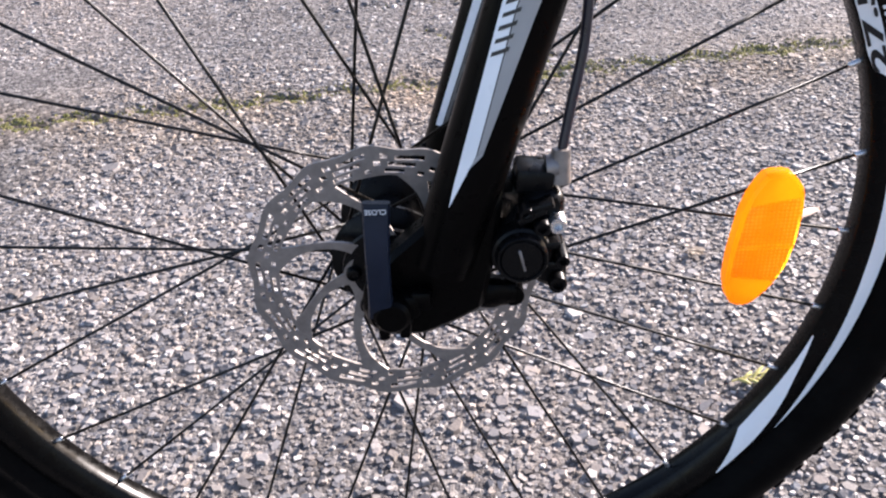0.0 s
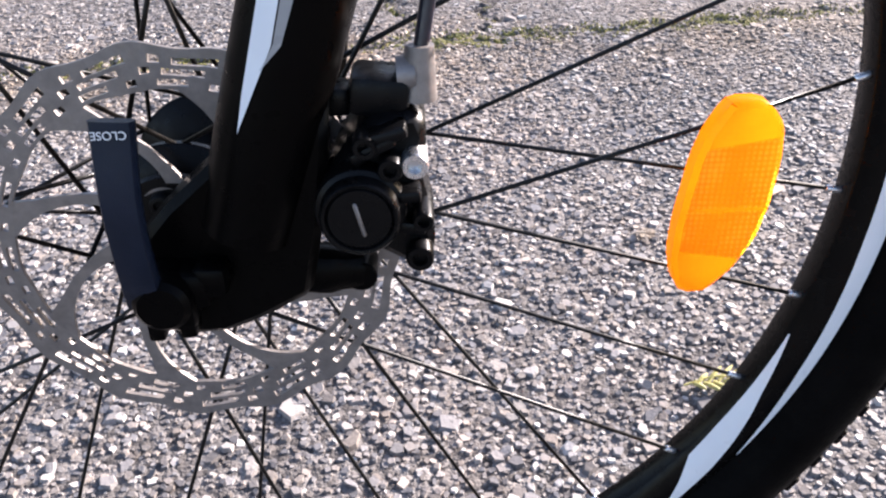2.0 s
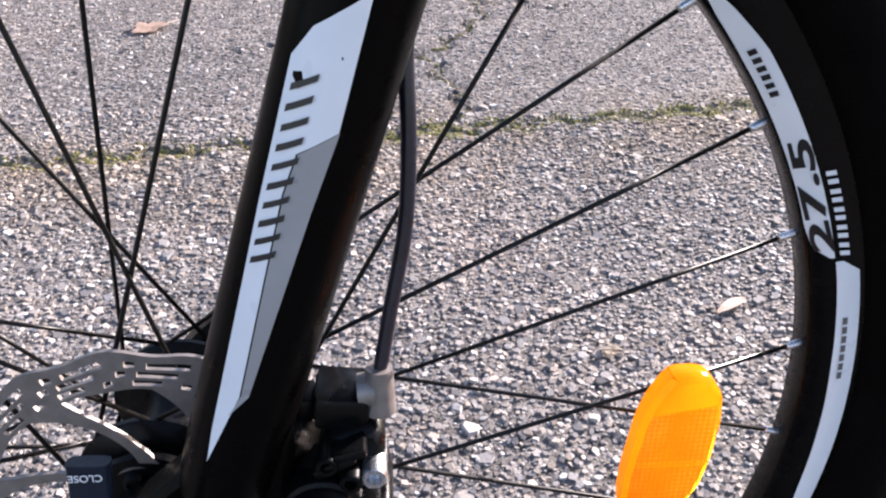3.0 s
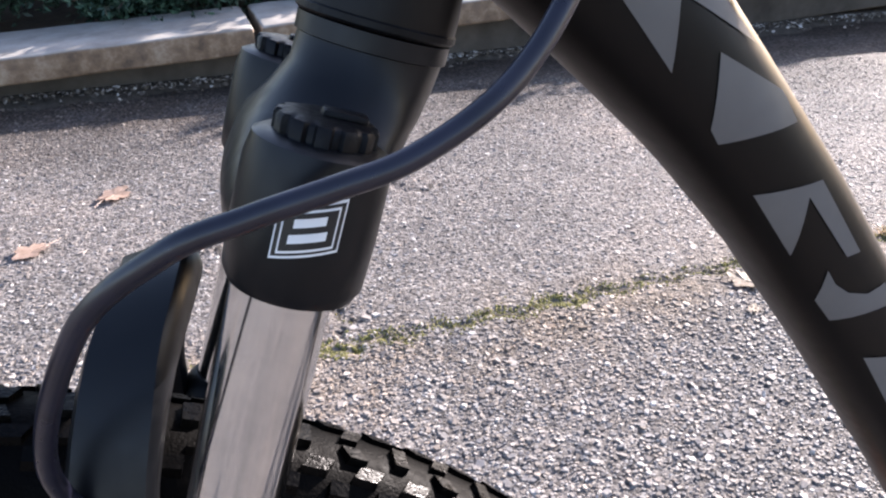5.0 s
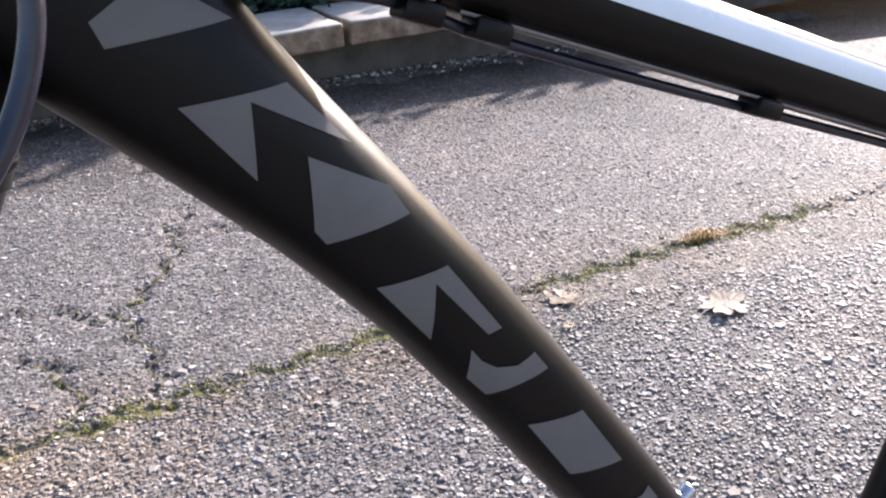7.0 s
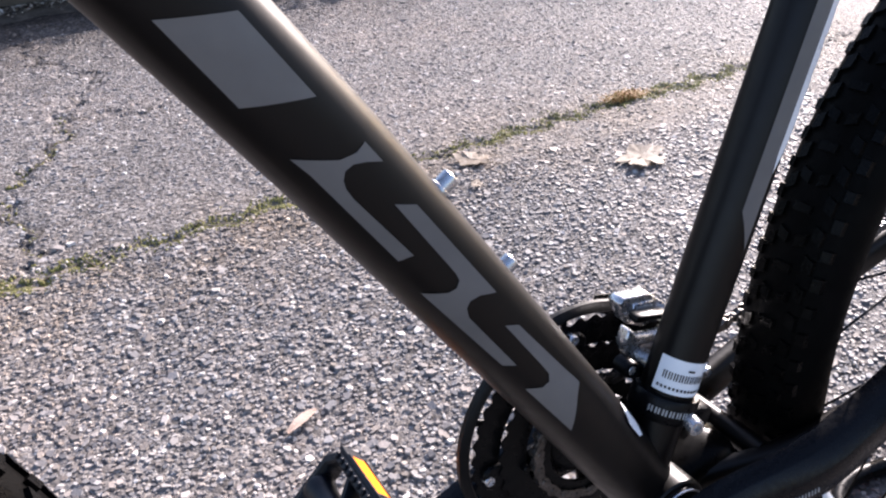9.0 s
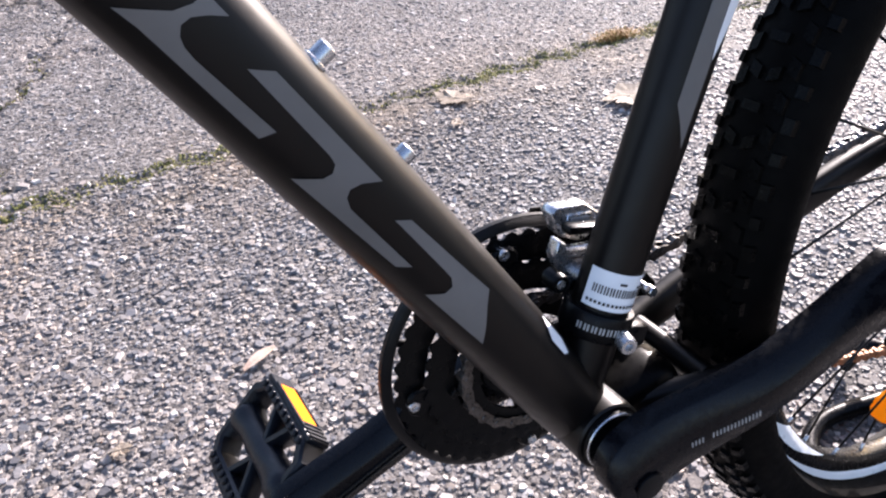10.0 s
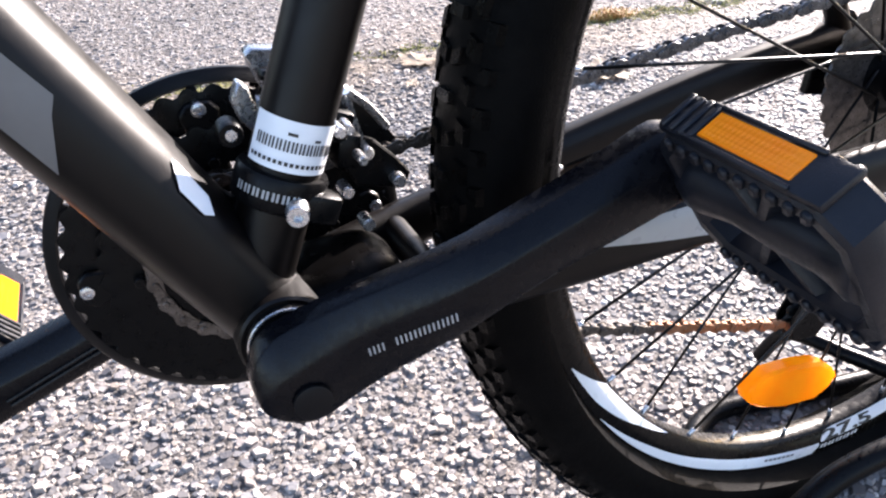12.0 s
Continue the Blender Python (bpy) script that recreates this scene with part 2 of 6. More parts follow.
def island_material(name, stops, rough=0.6, bump=0.3, bump_scale=200.0):
    m, nt, p = material(name)
    g = nt.nodes.new("ShaderNodeNewGeometry")
    r = ramp(nt, g.outputs["Random Per Island"], stops)
    nt.links.new(r.outputs[0], p.inputs["Base Color"])
    c = coords(nt)
    n = node(nt, "ShaderNodeTexNoise", Scale=bump_scale, Detail=3.0)
    nt.links.new(c, n.inputs["Vector"])
    b = node(nt, "ShaderNodeBump", Strength=bump, Distance=0.002)
    nt.links.new(n.outputs["Fac"], b.inputs["Height"])
    nt.links.new(b.outputs[0], p.inputs["Normal"])
    p.inputs["Roughness"].default_value = rough
    return m


M_ASPHALT = asphalt_material()
M_STONES = stone_material()
M_MOSS = island_material("moss", [(0.0, (0.078, 0.082, 0.030)), (0.35, (0.145, 0.148, 0.045)), (0.7, (0.24, 0.222, 0.065)), (1.0, (0.32, 0.265, 0.12))], 0.9)
M_HEDGE = island_material("juniper_sprays", [(0.0, (0.008, 0.020, 0.012)), (0.5, (0.022, 0.060, 0.036)), (1.0, (0.06, 0.13, 0.08))], 0.6)
M_TWIG = island_material("dark_twigs", [(0.0, (0.03, 0.02, 0.015)), (1.0, (0.07, 0.05, 0.035))], 0.8)
M_DRYLEAF = surface("pale_dry_leaf", (0.30, 0.24, 0.18), (0.52, 0.44, 0.35), 0.6, scale=60, bump=0.4, bump_scale=300)
M_BROWNLEAF = surface("brown_dry_leaf", (0.38, 0.27, 0.21), (0.58, 0.44, 0.36), 0.6, scale=60, bump=0.4, bump_scale=300)
M_GRASS = island_material("dry_grass", [(0.0, (0.30, 0.14, 0.04)), (0.6, (0.42, 0.24, 0.07)), (1.0, (0.35, 0.30, 0.08))], 0.7)
M_DEBRIS = island_material("leaf_litter", [(0.0, (0.05, 0.04, 0.035)), (0.6, (0.18, 0.15, 0.12)), (0.9, (0.5, 0.46, 0.42)), (1.0, (0.7, 0.66, 0.62))], 0.8)
def concrete_material():
    """Pale weathered concrete, its upright faces stained brown."""
    m, nt, p = material("weathered_concrete")
    c = coords(nt)
    n1 = node(nt, "ShaderNodeTexNoise", Scale=6.0, Detail=8.0, Roughness=0.65)
    nt.links.new(c, n1.inputs["Vector"])
    pale = ramp(nt, n1.outputs["Fac"], [(0.3, (0.20, 0.185, 0.165)), (0.7, (0.44, 0.42, 0.39))])
    n2 = node(nt, "ShaderNodeTexNoise", Scale=14.0, Detail=8.0, Roughness=0.7)
    nt.links.new(c, n2.inputs["Vector"])
    brown = ramp(nt, n2.outputs["Fac"], [(0.3, (0.06, 0.036, 0.020)), (0.5, (0.20, 0.125, 0.070)), (0.7, (0.40, 0.31, 0.22))])
    g = nt.nodes.new("ShaderNodeNewGeometry")
    sep = nt.nodes.new("ShaderNodeSeparateXYZ")
    nt.links.new(g.outputs["True Normal"], sep.inputs[0])
    f = node(nt, "ShaderNodeMapRange", From_Min=0.2, From_Max=0.8, To_Min=0.9, To_Max=0.05)
    nt.links.new(sep.outputs["Z"], f.inputs["Value"])
    mix = nt.nodes.new("ShaderNodeMix")
    mix.data_type = "RGBA"
    nt.links.new(f.outputs[0], mix.inputs["Factor"])
    nt.links.new(pale.outputs[0], mix.inputs["A"])
    nt.links.new(brown.outputs[0], mix.inputs["B"])
    nt.links.new(mix.outputs["Result"], p.inputs["Base Color"])
    n3 = node(nt, "ShaderNodeTexNoise", Scale=120.0, Detail=3.0)
    nt.links.new(c, n3.inputs["Vector"])
    b = node(nt, "ShaderNodeBump", Strength=0.8, Distance=0.001)
    nt.links.new(n3.outputs["Fac"], b.inputs["Height"])
    nt.links.new(b.outputs[0], p.inputs["Normal"])
    p.inputs["Roughness"].default_value = 0.8
    return m


M_CONCRETE = concrete_material()
M_DIRT = surface("dirt_and_leaf_mould", (0.035, 0.028, 0.022), (0.11, 0.09, 0.07), 0.95, scale=30, bump=0.9, bump_scale=150)
M_SOIL = surface("dark_soil", (0.02, 0.016, 0.012), (0.05, 0.04, 0.03), 0.95, scale=20, bump=0.8, bump_scale=90)
# Wall colour kept dark: the shade below the coping slabs is painted in.
M_SHADOW_WALL = surface("shaded_wall", (0.05, 0.042, 0.035), (0.11, 0.095, 0.08), 0.9, scale=7, bump=0.6, bump_scale=80, detail=8)


# ---- mesh helpers ----
def obj(name, bm, mat, parent=None, label="", smooth=True):
    """Links a bmesh as one mesh object."""
    me = bpy.data.meshes.new(name)
    bmesh.ops.recalc_face_normals(bm, faces=bm.faces)
    bm.to_mesh(me)
    bm.free()
    me.materials.append(mat)
    if smooth:
        me.shade_smooth()
        me.set_sharp_from_angle(angle=radians(38))
    ob = new(name, me)
    if parent:
        ob.parent = parent
    if label:
        ob["label"] = label
    return ob


part = obj


def share(name, me, parent, m):
    ob = new(name, me)
    ob.parent = parent
    ob.matrix_basis = m
    return ob


def put(bm, m, start=0):
    """Moves the vertices from index start on by the pose m."""
    bm.verts.ensure_lookup_table()
    bmesh.ops.transform(bm, matrix=m, verts=bm.verts[start:])
    return bm


def rings(bm, loops, close_u=True, caps=True):
    """Skins a row of equal closed loops of points."""
    rows = [[bm.verts.new(p) for p in loop] for loop in loops]
    n = len(rows[0])
    for r0, r1 in zip(rows, rows[1:]):
        for i in range(n if close_u else n - 1):
            j = (i + 1) % n
            bm.faces.new((r0[i], r0[j], r1[j], r1[i]))
    if caps:
        bm.faces.new(rows[0][::-1])
        bm.faces.new(rows[-1])
    return rows


def smooth_path(pts, n):
    """A Catmull-Rom curve of n points through pts."""
    p = [Vector(q) for q in pts]
    p = [2 * p[0] - p[1], *p, 2 * p[-1] - p[-2]]
    out = []
    for k in range(n):
        u = k / (n - 1) * (len(p) - 3)
        i = min(int(u), len(p) - 4)
        t = u - i
        a0, a1, a2, a3 = p[i:i + 4]
        out.append(0.5 * (2 * a1 + (a2 - a0) * t + (2 * a0 - 5 * a1 + 4 * a2 - a3) * t * t + (3 * a1 - a0 - 3 * a2 + a3) * t ** 3))
    return out


def sweep(bm, path, size, segs=12, side=(0, 1, 0), power=2.0, caps=True):
    """Sweeps an ellipse (or a rounder box for a power over 2) along a path. size: a radius, or (along side, across it), or one a point."""
    path = [Vector(p) for p in path]
    loops = []
    for i, p in enumerate(path):
        t = (path[min(i + 1, len(path) - 1)] - path[max(i - 1, 0)]).normalized()
        u = Vector(side)
        u = (u - t * u.dot(t)).normalized()
        w = t.cross(u)
        s = size[i] if isinstance(size, list) else size
        s = s if isinstance(s, tuple) else (s, s)
        loop = []
        for k in range(segs):
            th = 2 * math.pi * k / segs
            cu, cw = math.cos(th), math.sin(th)
            q = (abs(cu) ** power + abs(cw) ** power) ** (-1 / power)
            loop.append(p + u * (cu * q * s[0]) + w * (cw * q * s[1]))
        loops.append(loop)
    rings(bm, loops, caps=caps)
    return bm


def lathe(bm, profile, segs=48, closed=False):
    """Turns (radius, y) pairs about the y axis."""
    loops = [[Vector((r * math.cos(2 * math.pi * k / segs), y, r * math.sin(2 * math.pi * k / segs))) for r, y in profile] for k in range(segs)]
    rows = [[bm.verts.new(p) for p in loop] for loop in loops]
    n = len(profile)
    for k in range(segs):
        r0, r1 = rows[k], rows[(k + 1) % segs]
        for i in range(n if closed else n - 1):
            j = (i + 1) % n
            bm.faces.new((r0[i], r0[j], r1[j], r1[i]))
    return bm


def disc(bm, r, y0, y1, segs=24, bevel=0.0006):
    """A bevelled round pin along y."""
    b = bevel
    lo, hi = min(y0, y1), max(y0, y1)
    lathe(bm, [(1e-5, lo), (r - b, lo), (r, lo + b), (r, hi - b), (r - b, hi), (1e-5, hi)], segs)
    return bm


def box(bm, size, m=None, bevel=0.001, segs=2):
    """A bevelled box."""
    start = len(bm.verts)
    made = bmesh.ops.create_cube(bm, size=1.0)
    bmesh.ops.scale(bm, vec=size, verts=made["verts"])
    if bevel:
        edges = {e for v in made["verts"] for e in v.link_edges}
        bmesh.ops.bevel(bm, geom=list(edges), offset=bevel, segments=segs, profile=0.5, affect="EDGES")
    bm.verts.ensure_lookup_table()
    if m:
        put(bm, m, start)
    return bm


def plate(bm, outline, y0, y1, bevel=0.0008):
    """A bevelled plate: the (x, z) outline raised from y0 to y1."""
    start = len(bm.verts)
    f = bm.faces.new([bm.verts.new((x, y0, z)) for x, z in outline])
    r = bmesh.ops.extrude_face_region(bm, geom=[f])
    top = [v for v in r["geom"] if isinstance(v, bmesh.types.BMVert)]
    bmesh.ops.translate(bm, vec=(0, y1 - y0, 0), verts=top)
    if bevel:
        bm.verts.ensure_lookup_table()
        edges = {e for v in bm.verts[start:] for e in v.link_edges}
        bmesh.ops.bevel(bm, geom=list(edges), offset=bevel, segments=1, profile=0.5, affect="EDGES")
    return bm


def decal(name, outline, skin, mat, parent, m=None, step=0.006, lift=0.0005, label=""):
    """A thin decal: the (x, z) outline laid on the surface y = skin(x, z)."""
    bm = bmesh.new()
    bm.faces.new([bm.verts.new((x, 0, z)) for x, z in outline])
    xs, zs = [p[0] for p in outline], [p[1] for p in outline]
    for axis, lo, hi in ((0, min(xs), max(xs)), (2, min(zs), max(zs))):
        q = lo + step
        while q < hi:
            co, no = [0, 0, 0], [0, 0, 0]
            co[axis], no[axis] = q, 1
            bmesh.ops.bisect_plane(bm, geom=bm.verts[:] + bm.edges[:] + bm.faces[:], plane_co=co, plane_no=no)
            q += step
    for v in bm.verts:
        v.co.y = skin(v.co.x, v.co.z) - lift
    if m:
        put(bm, m)
    return obj(name, bm, mat, parent, label)


def lerp(x, table):
    """Linear between the rows (x, value...) of a table."""
    if x <= table[0][0]:
        return table[0][1:]
    for r0, r1 in zip(table, table[1:]):
        if x <= r1[0]:
            t = (x - r0[0]) / (r1[0] - r0[0])
            return tuple(a0 + (a1 - a0) * t for a0, a1 in zip(r0[1:], r1[1:]))
    return table[-1][1:]


def from_arrays(name, verts, faces, mat, smooth=False):
    me = bpy.data.meshes.new(name)
    me.from_pydata(verts, [], faces)
    me.materials.append(mat)
    me.update()
    if smooth:
        me.shade_smooth()
    return new(name, me)


# ---- ground ----
rng = np.random.default_rng(7)
JOINT = [(-6.0, 0.25), (-0.81, 1.255), (-0.44, 1.33), (-0.14, 1.395), (0.31, 1.475), (0.70, 1.555), (1.01, 1.605), (1.37, 1.66), (1.82, 1.72), (6.0, 2.4)]
CRACKS = [[(0.10, 2.95), (0.15, 2.62), (0.30, 2.40), (0.19, 2.16), (0.21, 2.02), (0.07, 1.77), (0.14, 1.60), (0.13, 1.45)],
          [(0.07, 1.77), (-0.11, 1.86), (-0.35, 1.80)], [(-0.09, 1.70), (0.01, 1.50), (0.01, 1.41)], [(0.19, 2.16), (0.42, 2.10)]]


def to_line(x, y, pts, wobble=0.012):
    """Distance of the points from a wobbly polyline."""
    x = x + wobble * np.sin(y * 61.0) + 0.5 * wobble * np.sin(y * 143.0 + 1.0)
    y = y + wobble * np.sin(x * 57.0) + 0.5 * wobble * np.sin(x * 131.0 + 2.0)
    best = np.full(np.shape(x), 9.0)
    for (x0, y0), (x1, y1) in zip(pts, pts[1:]):
        dx, dy = x1 - x0, y1 - y0
        t = np.clip(((x - x0) * dx + (y - y0) * dy) / (dx * dx + dy * dy), 0, 1)
        best = np.minimum(best, np.hypot(x - x0 - t * dx, y - y0 - t * dy))
    return best


def ground_z(x, y):
    z = 0.0018 * np.sin(x * 3.1 + 1.0) * np.cos(y * 2.7) + 0.0010 * np.sin(x * 11.3 + y * 7.1)
    z = z - 0.007 * np.exp(-(to_line(x, y, JOINT) / 0.012) ** 2)
    for c in CRACKS:
        z = z - 0.009 * np.exp(-(to_line(x, y, c, 0.018) / 0.007) ** 2)
    return z


def axis_steps(lo, hi, step, far):
    mid = list(np.arange(lo, hi, step))
    out, d, s = [], lo, step
    while d > -far:
        s *= 1.35
        d -= s
        out.append(d)
    out2, d, s = [], mid[-1], step
    while d < far:
        s *= 1.35
        d += s
        out2.append(d)
    return np.array(out[::-1] + mid + out2)


gx, gy = axis_steps(-1.3, 2.4, 0.011, 90), axis_steps(0.2, 3.2, 0.011, 90)
XX, YY = np.meshgrid(gx, gy)
ZZ = ground_z(XX, YY) * ((np.abs(XX) < 4) & (np.abs(YY) < 5))
nx, ny = len(gx), len(gy)
idx = np.arange(nx * ny).reshape(ny, nx)
quads = np.stack([idx[:-1, :-1], idx[:-1, 1:], idx[1:, 1:], idx[1:, :-1]], -1).reshape(-1, 4)
ground = from_arrays("ground", np.stack([XX, YY, ZZ], -1).reshape(-1, 3).tolist(), quads.tolist(), M_ASPHALT, True)
tagged(ground, "worn grey asphalt yard with pale stone chips and cracks", "ground", kind="structure")


def chip_field(name, x0, x1, y0, y1, pitch, size, height, sides=5):
    """Angular stone chips bedded in the asphalt, as one mesh."""
    n0, n1 = int((x1 - x0) / pitch), int((y1 - y0) / pitch)
    cx, cy = np.meshgrid(x0 + (np.arange(n0) + 0.5) * pitch, y0 + (np.arange(n1) + 0.5) * pitch)
    cx, cy = cx.ravel() + rng.uniform(-0.45, 0.45, n0 * n1) * pitch, cy.ravel() + rng.uniform(-0.45, 0.45, n0 * n1) * pitch
    gap = np.minimum.reduce([to_line(cx, cy, c, 0.018) - 0.0075 for c in CRACKS] + [to_line(cx, cy, JOINT) - 0.009])
    inside = np.minimum.reduce([cx - x0, x1 - cx, cy - y0 + 0.2, y1 - cy + 0.2])
    keep = (gap > 0) & (rng.random(len(cx)) < np.clip(inside / 0.2, 0.05, 0.93))
    cx, cy = cx[keep], cy[keep]
    n = len(cx)
    r = size * np.exp(rng.normal(0, 0.33, n))
    r = np.where(rng.random(n) < 0.025, r * 1.8, r)
    th = rng.uniform(0, 2 * np.pi, n)
    asp = rng.uniform(0.6, 1.0, n)
    k = np.arange(sides) * 2 * np.pi / sides
    ang = k[None, :] + rng.uniform(-0.35, 0.35, (n, sides))
    rad = r[:, None] * rng.uniform(0.75, 1.15, (n, sides))
    lx, ly = rad * np.cos(ang), rad * np.sin(ang) * asp[:, None]
    px = lx * np.cos(th)[:, None] - ly * np.sin(th)[:, None]
    py = lx * np.sin(th)[:, None] + ly * np.cos(th)[:, None]
    base = ground_z(cx, cy)
    h = height * rng.uniform(0.35, 1.3, n) * np.clip(r / size, 0.6, 1.6)
    tx, ty = rng.normal(0, 0.13, n), rng.normal(0, 0.13, n)
    shrink = rng.uniform(0.45, 0.85, (n, 1))
    top = (base + h)[:, None] + (tx[:, None] * px + ty[:, None] * py) * shrink
    v0 = np.stack([cx[:, None] + px, cy[:, None] + py, np.repeat((base - 0.002)[:, None], sides, 1)], -1)
    v1 = np.stack([cx[:, None] + px * shrink, cy[:, None] + py * shrink, top], -1)
    verts = np.concatenate([v0, v1], 1).reshape(-1, 3)
    b = (np.arange(n) * 2 * sides)[:, None]
    i = np.arange(sides)
    j = (i + 1) % sides
    side = np.stack([b + i, b + j, b + sides + j, b + sides + i], -1).reshape(-1, 4)
    cap = b + sides + i[None, :]
    ob = from_arrays(name, verts.tolist(), side.tolist() + cap.tolist(), M_STONES)
    return tagged(ob, "grey and pinkish stone chips set in the asphalt", "gravel", kind="stuff")


chip_field("asphalt_chips", -0.75, 1.95, 0.42, 1.50, 0.0072, 0.0043, 0.0019)
chip_field("asphalt_chips", -1.25, 2.30, 1.50, 3.05, 0.0105, 0.0046, 0.0013, 4)


def moss_strip():
    """Cushions of moss along the joint and in the cracks."""
    vs, fs = [], []
    spots = []
    for pts, n, w, s in ((JOINT[1:-1], 21000, 0.013, 0.0027), (CRACKS[0][3:], 420, 0.006, 0.0026), (CRACKS[2], 300, 0.007, 0.0026), (CRACKS[1], 60, 0.005, 0.0025)):
        seg = [math.dist(p, q) for p, q in zip(pts, pts[1:])]
        for _ in range(n):
            d = rng.random() * sum(seg)
            i = 0
            while d > seg[i] and i < len(seg) - 1:
                d -= seg[i]
                i += 1
            t = d / seg[i]
            x = pts[i][0] + t * (pts[i + 1][0] - pts[i][0])
            y = pts[i][1] + t * (pts[i + 1][1] - pts[i][1])
            dens = min(1.0, max(0.0, 0.5 + 0.5 * math.sin(x * 9.0 + 0.6) * math.cos(x * 4.1) + 0.12 * math.sin(x * 37.0)))
            if rng.random() > 0.14 + 0.86 * dens ** 1.8:
                continue
            x2, y2 = x + rng.normal(0, w * 0.7), y + rng.normal(0, w)
            x2 -= 0.012 * math.sin(y2 * 61)
            y2 -= 0.012 * math.sin(x2 * 57)
            spots.append((x2, y2, s * rng.uniform(0.4, 1.5)))
    zs = ground_z(np.array([p[0] for p in spots]), np.array([p[1] for p in spots]))
    for (x, y, s), z in zip(spots, zs.tolist()):
        b = len(vs)
        for k in range(6):
            q = rng.uniform(0.7, 1.2)
            vs.append((x + s * q * math.cos(k * 1.047), y + s * q * math.sin(k * 1.047), z - 0.002))
        for k in range(3):
            vs.append((x + s * 0.5 * math.cos(k * 2.09), y + s * 0.5 * math.sin(k * 2.09), z + 0.0012 + s * rng.uniform(0.1, 0.4)))
        for k in range(3):
            fs += [(b + 2 * k, b + 2 * k + 1, b + 6 + k), (b + 2 * k + 1, b + (2 * k + 2) % 6, b + 6 + (k + 1) % 3, b + 6 + k)]
        fs.append((b + 6, b + 7, b + 8))
    ob = from_arrays("moss", vs, fs, M_MOSS)
    return tagged(ob, "yellow-green moss growing along the asphalt joint", "moss", kind="stuff")


moss_strip()


def crack_dirt():
    """Dark dirt in the cracks and along the joint: ragged narrow strips."""
    vs, fs = [], []
    for pts, wide, wob in [(c, 0.0030, 0.018) for c in CRACKS] + [(JOINT[1:-1], 0.0028, 0.012)]:
        line = []
        for (x0, y0), (x1, y1) in zip(pts, pts[1:]):
            n = max(2, int(math.hypot(x1 - x0, y1 - y0) / 0.006))
            line += [(x0 + (x1 - x0) * i / n, y0 + (y1 - y0) * i / n) for i in range(n)]
        row = []
        for x, y in line:
            x -= wob * math.sin(y * 61.0) + 0.5 * wob * math.sin(y * 143.0 + 1.0)
            y -= wob * math.sin(x * 57.0) + 0.5 * wob * math.sin(x * 131.0 + 2.0)
            row.append((x + rng.normal(0, 0.0012), y + rng.normal(0, 0.0012)))
        zs = ground_z(np.array([p[0] for p in row]), np.array([p[1] for p in row])).tolist()
        start = len(vs)
        for i, (x, y) in enumerate(row):
            xa, ya = row[max(i - 1, 0)]
            xb, yb = row[min(i + 1, len(row) - 1)]
            d = math.hypot(xb - xa, yb - ya) or 1.0
            w = wide * rng.uniform(0.25, 1.3) * (0.55 + 0.45 * math.sin(i * 0.11 + x * 9))
            nx_, ny_ = -(yb - ya) / d * w, (xb - xa) / d * w
            vs += [(x - nx_, y - ny_, zs[i] + 0.0030), (x + nx_, y + ny_, zs[i] + 0.0030)]
            if i:
                b = start + 2 * i
                fs.append((b - 2, b - 1, b + 1, b))
    return tagged(from_arrays("crack_dirt", vs, fs, M_SOIL), "dark dirt lying in the cracks of the asphalt", "dirt", kind="stuff")


crack_dirt()

# ---- coping wall and hedge behind ----
WALL = Matrix.Translation((0.0, 3.20, 0)) @ Matrix.Rotation(math.atan(0.165), 4, "Z") @ Matrix.Rotation(math.atan(-0.042), 4, "Y")


def coping_slab(x0, length):
    bm = bmesh.new()
    box(bm, (length, 0.40, 0.088), Matrix.Translation((x0 + length / 2, 0.10, 0.164)), 0.010, 3)
    bmesh.ops.subdivide_edges(bm, edges=[e for e in bm.edges if e.calc_length() > 0.2], cuts=12, use_grid_fill=True)
    for v in bm.verts:
        v.co += 0.004 * Vector(noise.noise_vector(v.co * 9.0))
    put(bm, WALL)
    return tagged(obj("coping_slab", bm, M_CONCRETE), "weathered pale concrete coping slab on the low wall", "slab", "coping slabs")


x = -3.1
for length in (1.0, 0.98, 1.0, 0.955, 1.0, 0.98, 1.0, 1.0):
    coping_slab(x, length)
    x += length + 0.028
# low wall, its dark colour standing in for the slabs' shade
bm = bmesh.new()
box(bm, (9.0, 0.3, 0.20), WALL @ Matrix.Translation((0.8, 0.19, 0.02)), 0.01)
tagged(obj("wall_low", bm, M_SHADOW_WALL), "low wall under the coping slabs, their shade painted into its dark colour", "wall", kind="structure")
bm = bmesh.new()
box(bm, (16.0, 9.0, 0.2), WALL @ Matrix.Translation((0.8, 4.82, 0.06)), 0.02)
tagged(obj("planting_bed", bm, M_SOIL), "dark soil of the planting bed behind the wall", "soil", kind="structure")


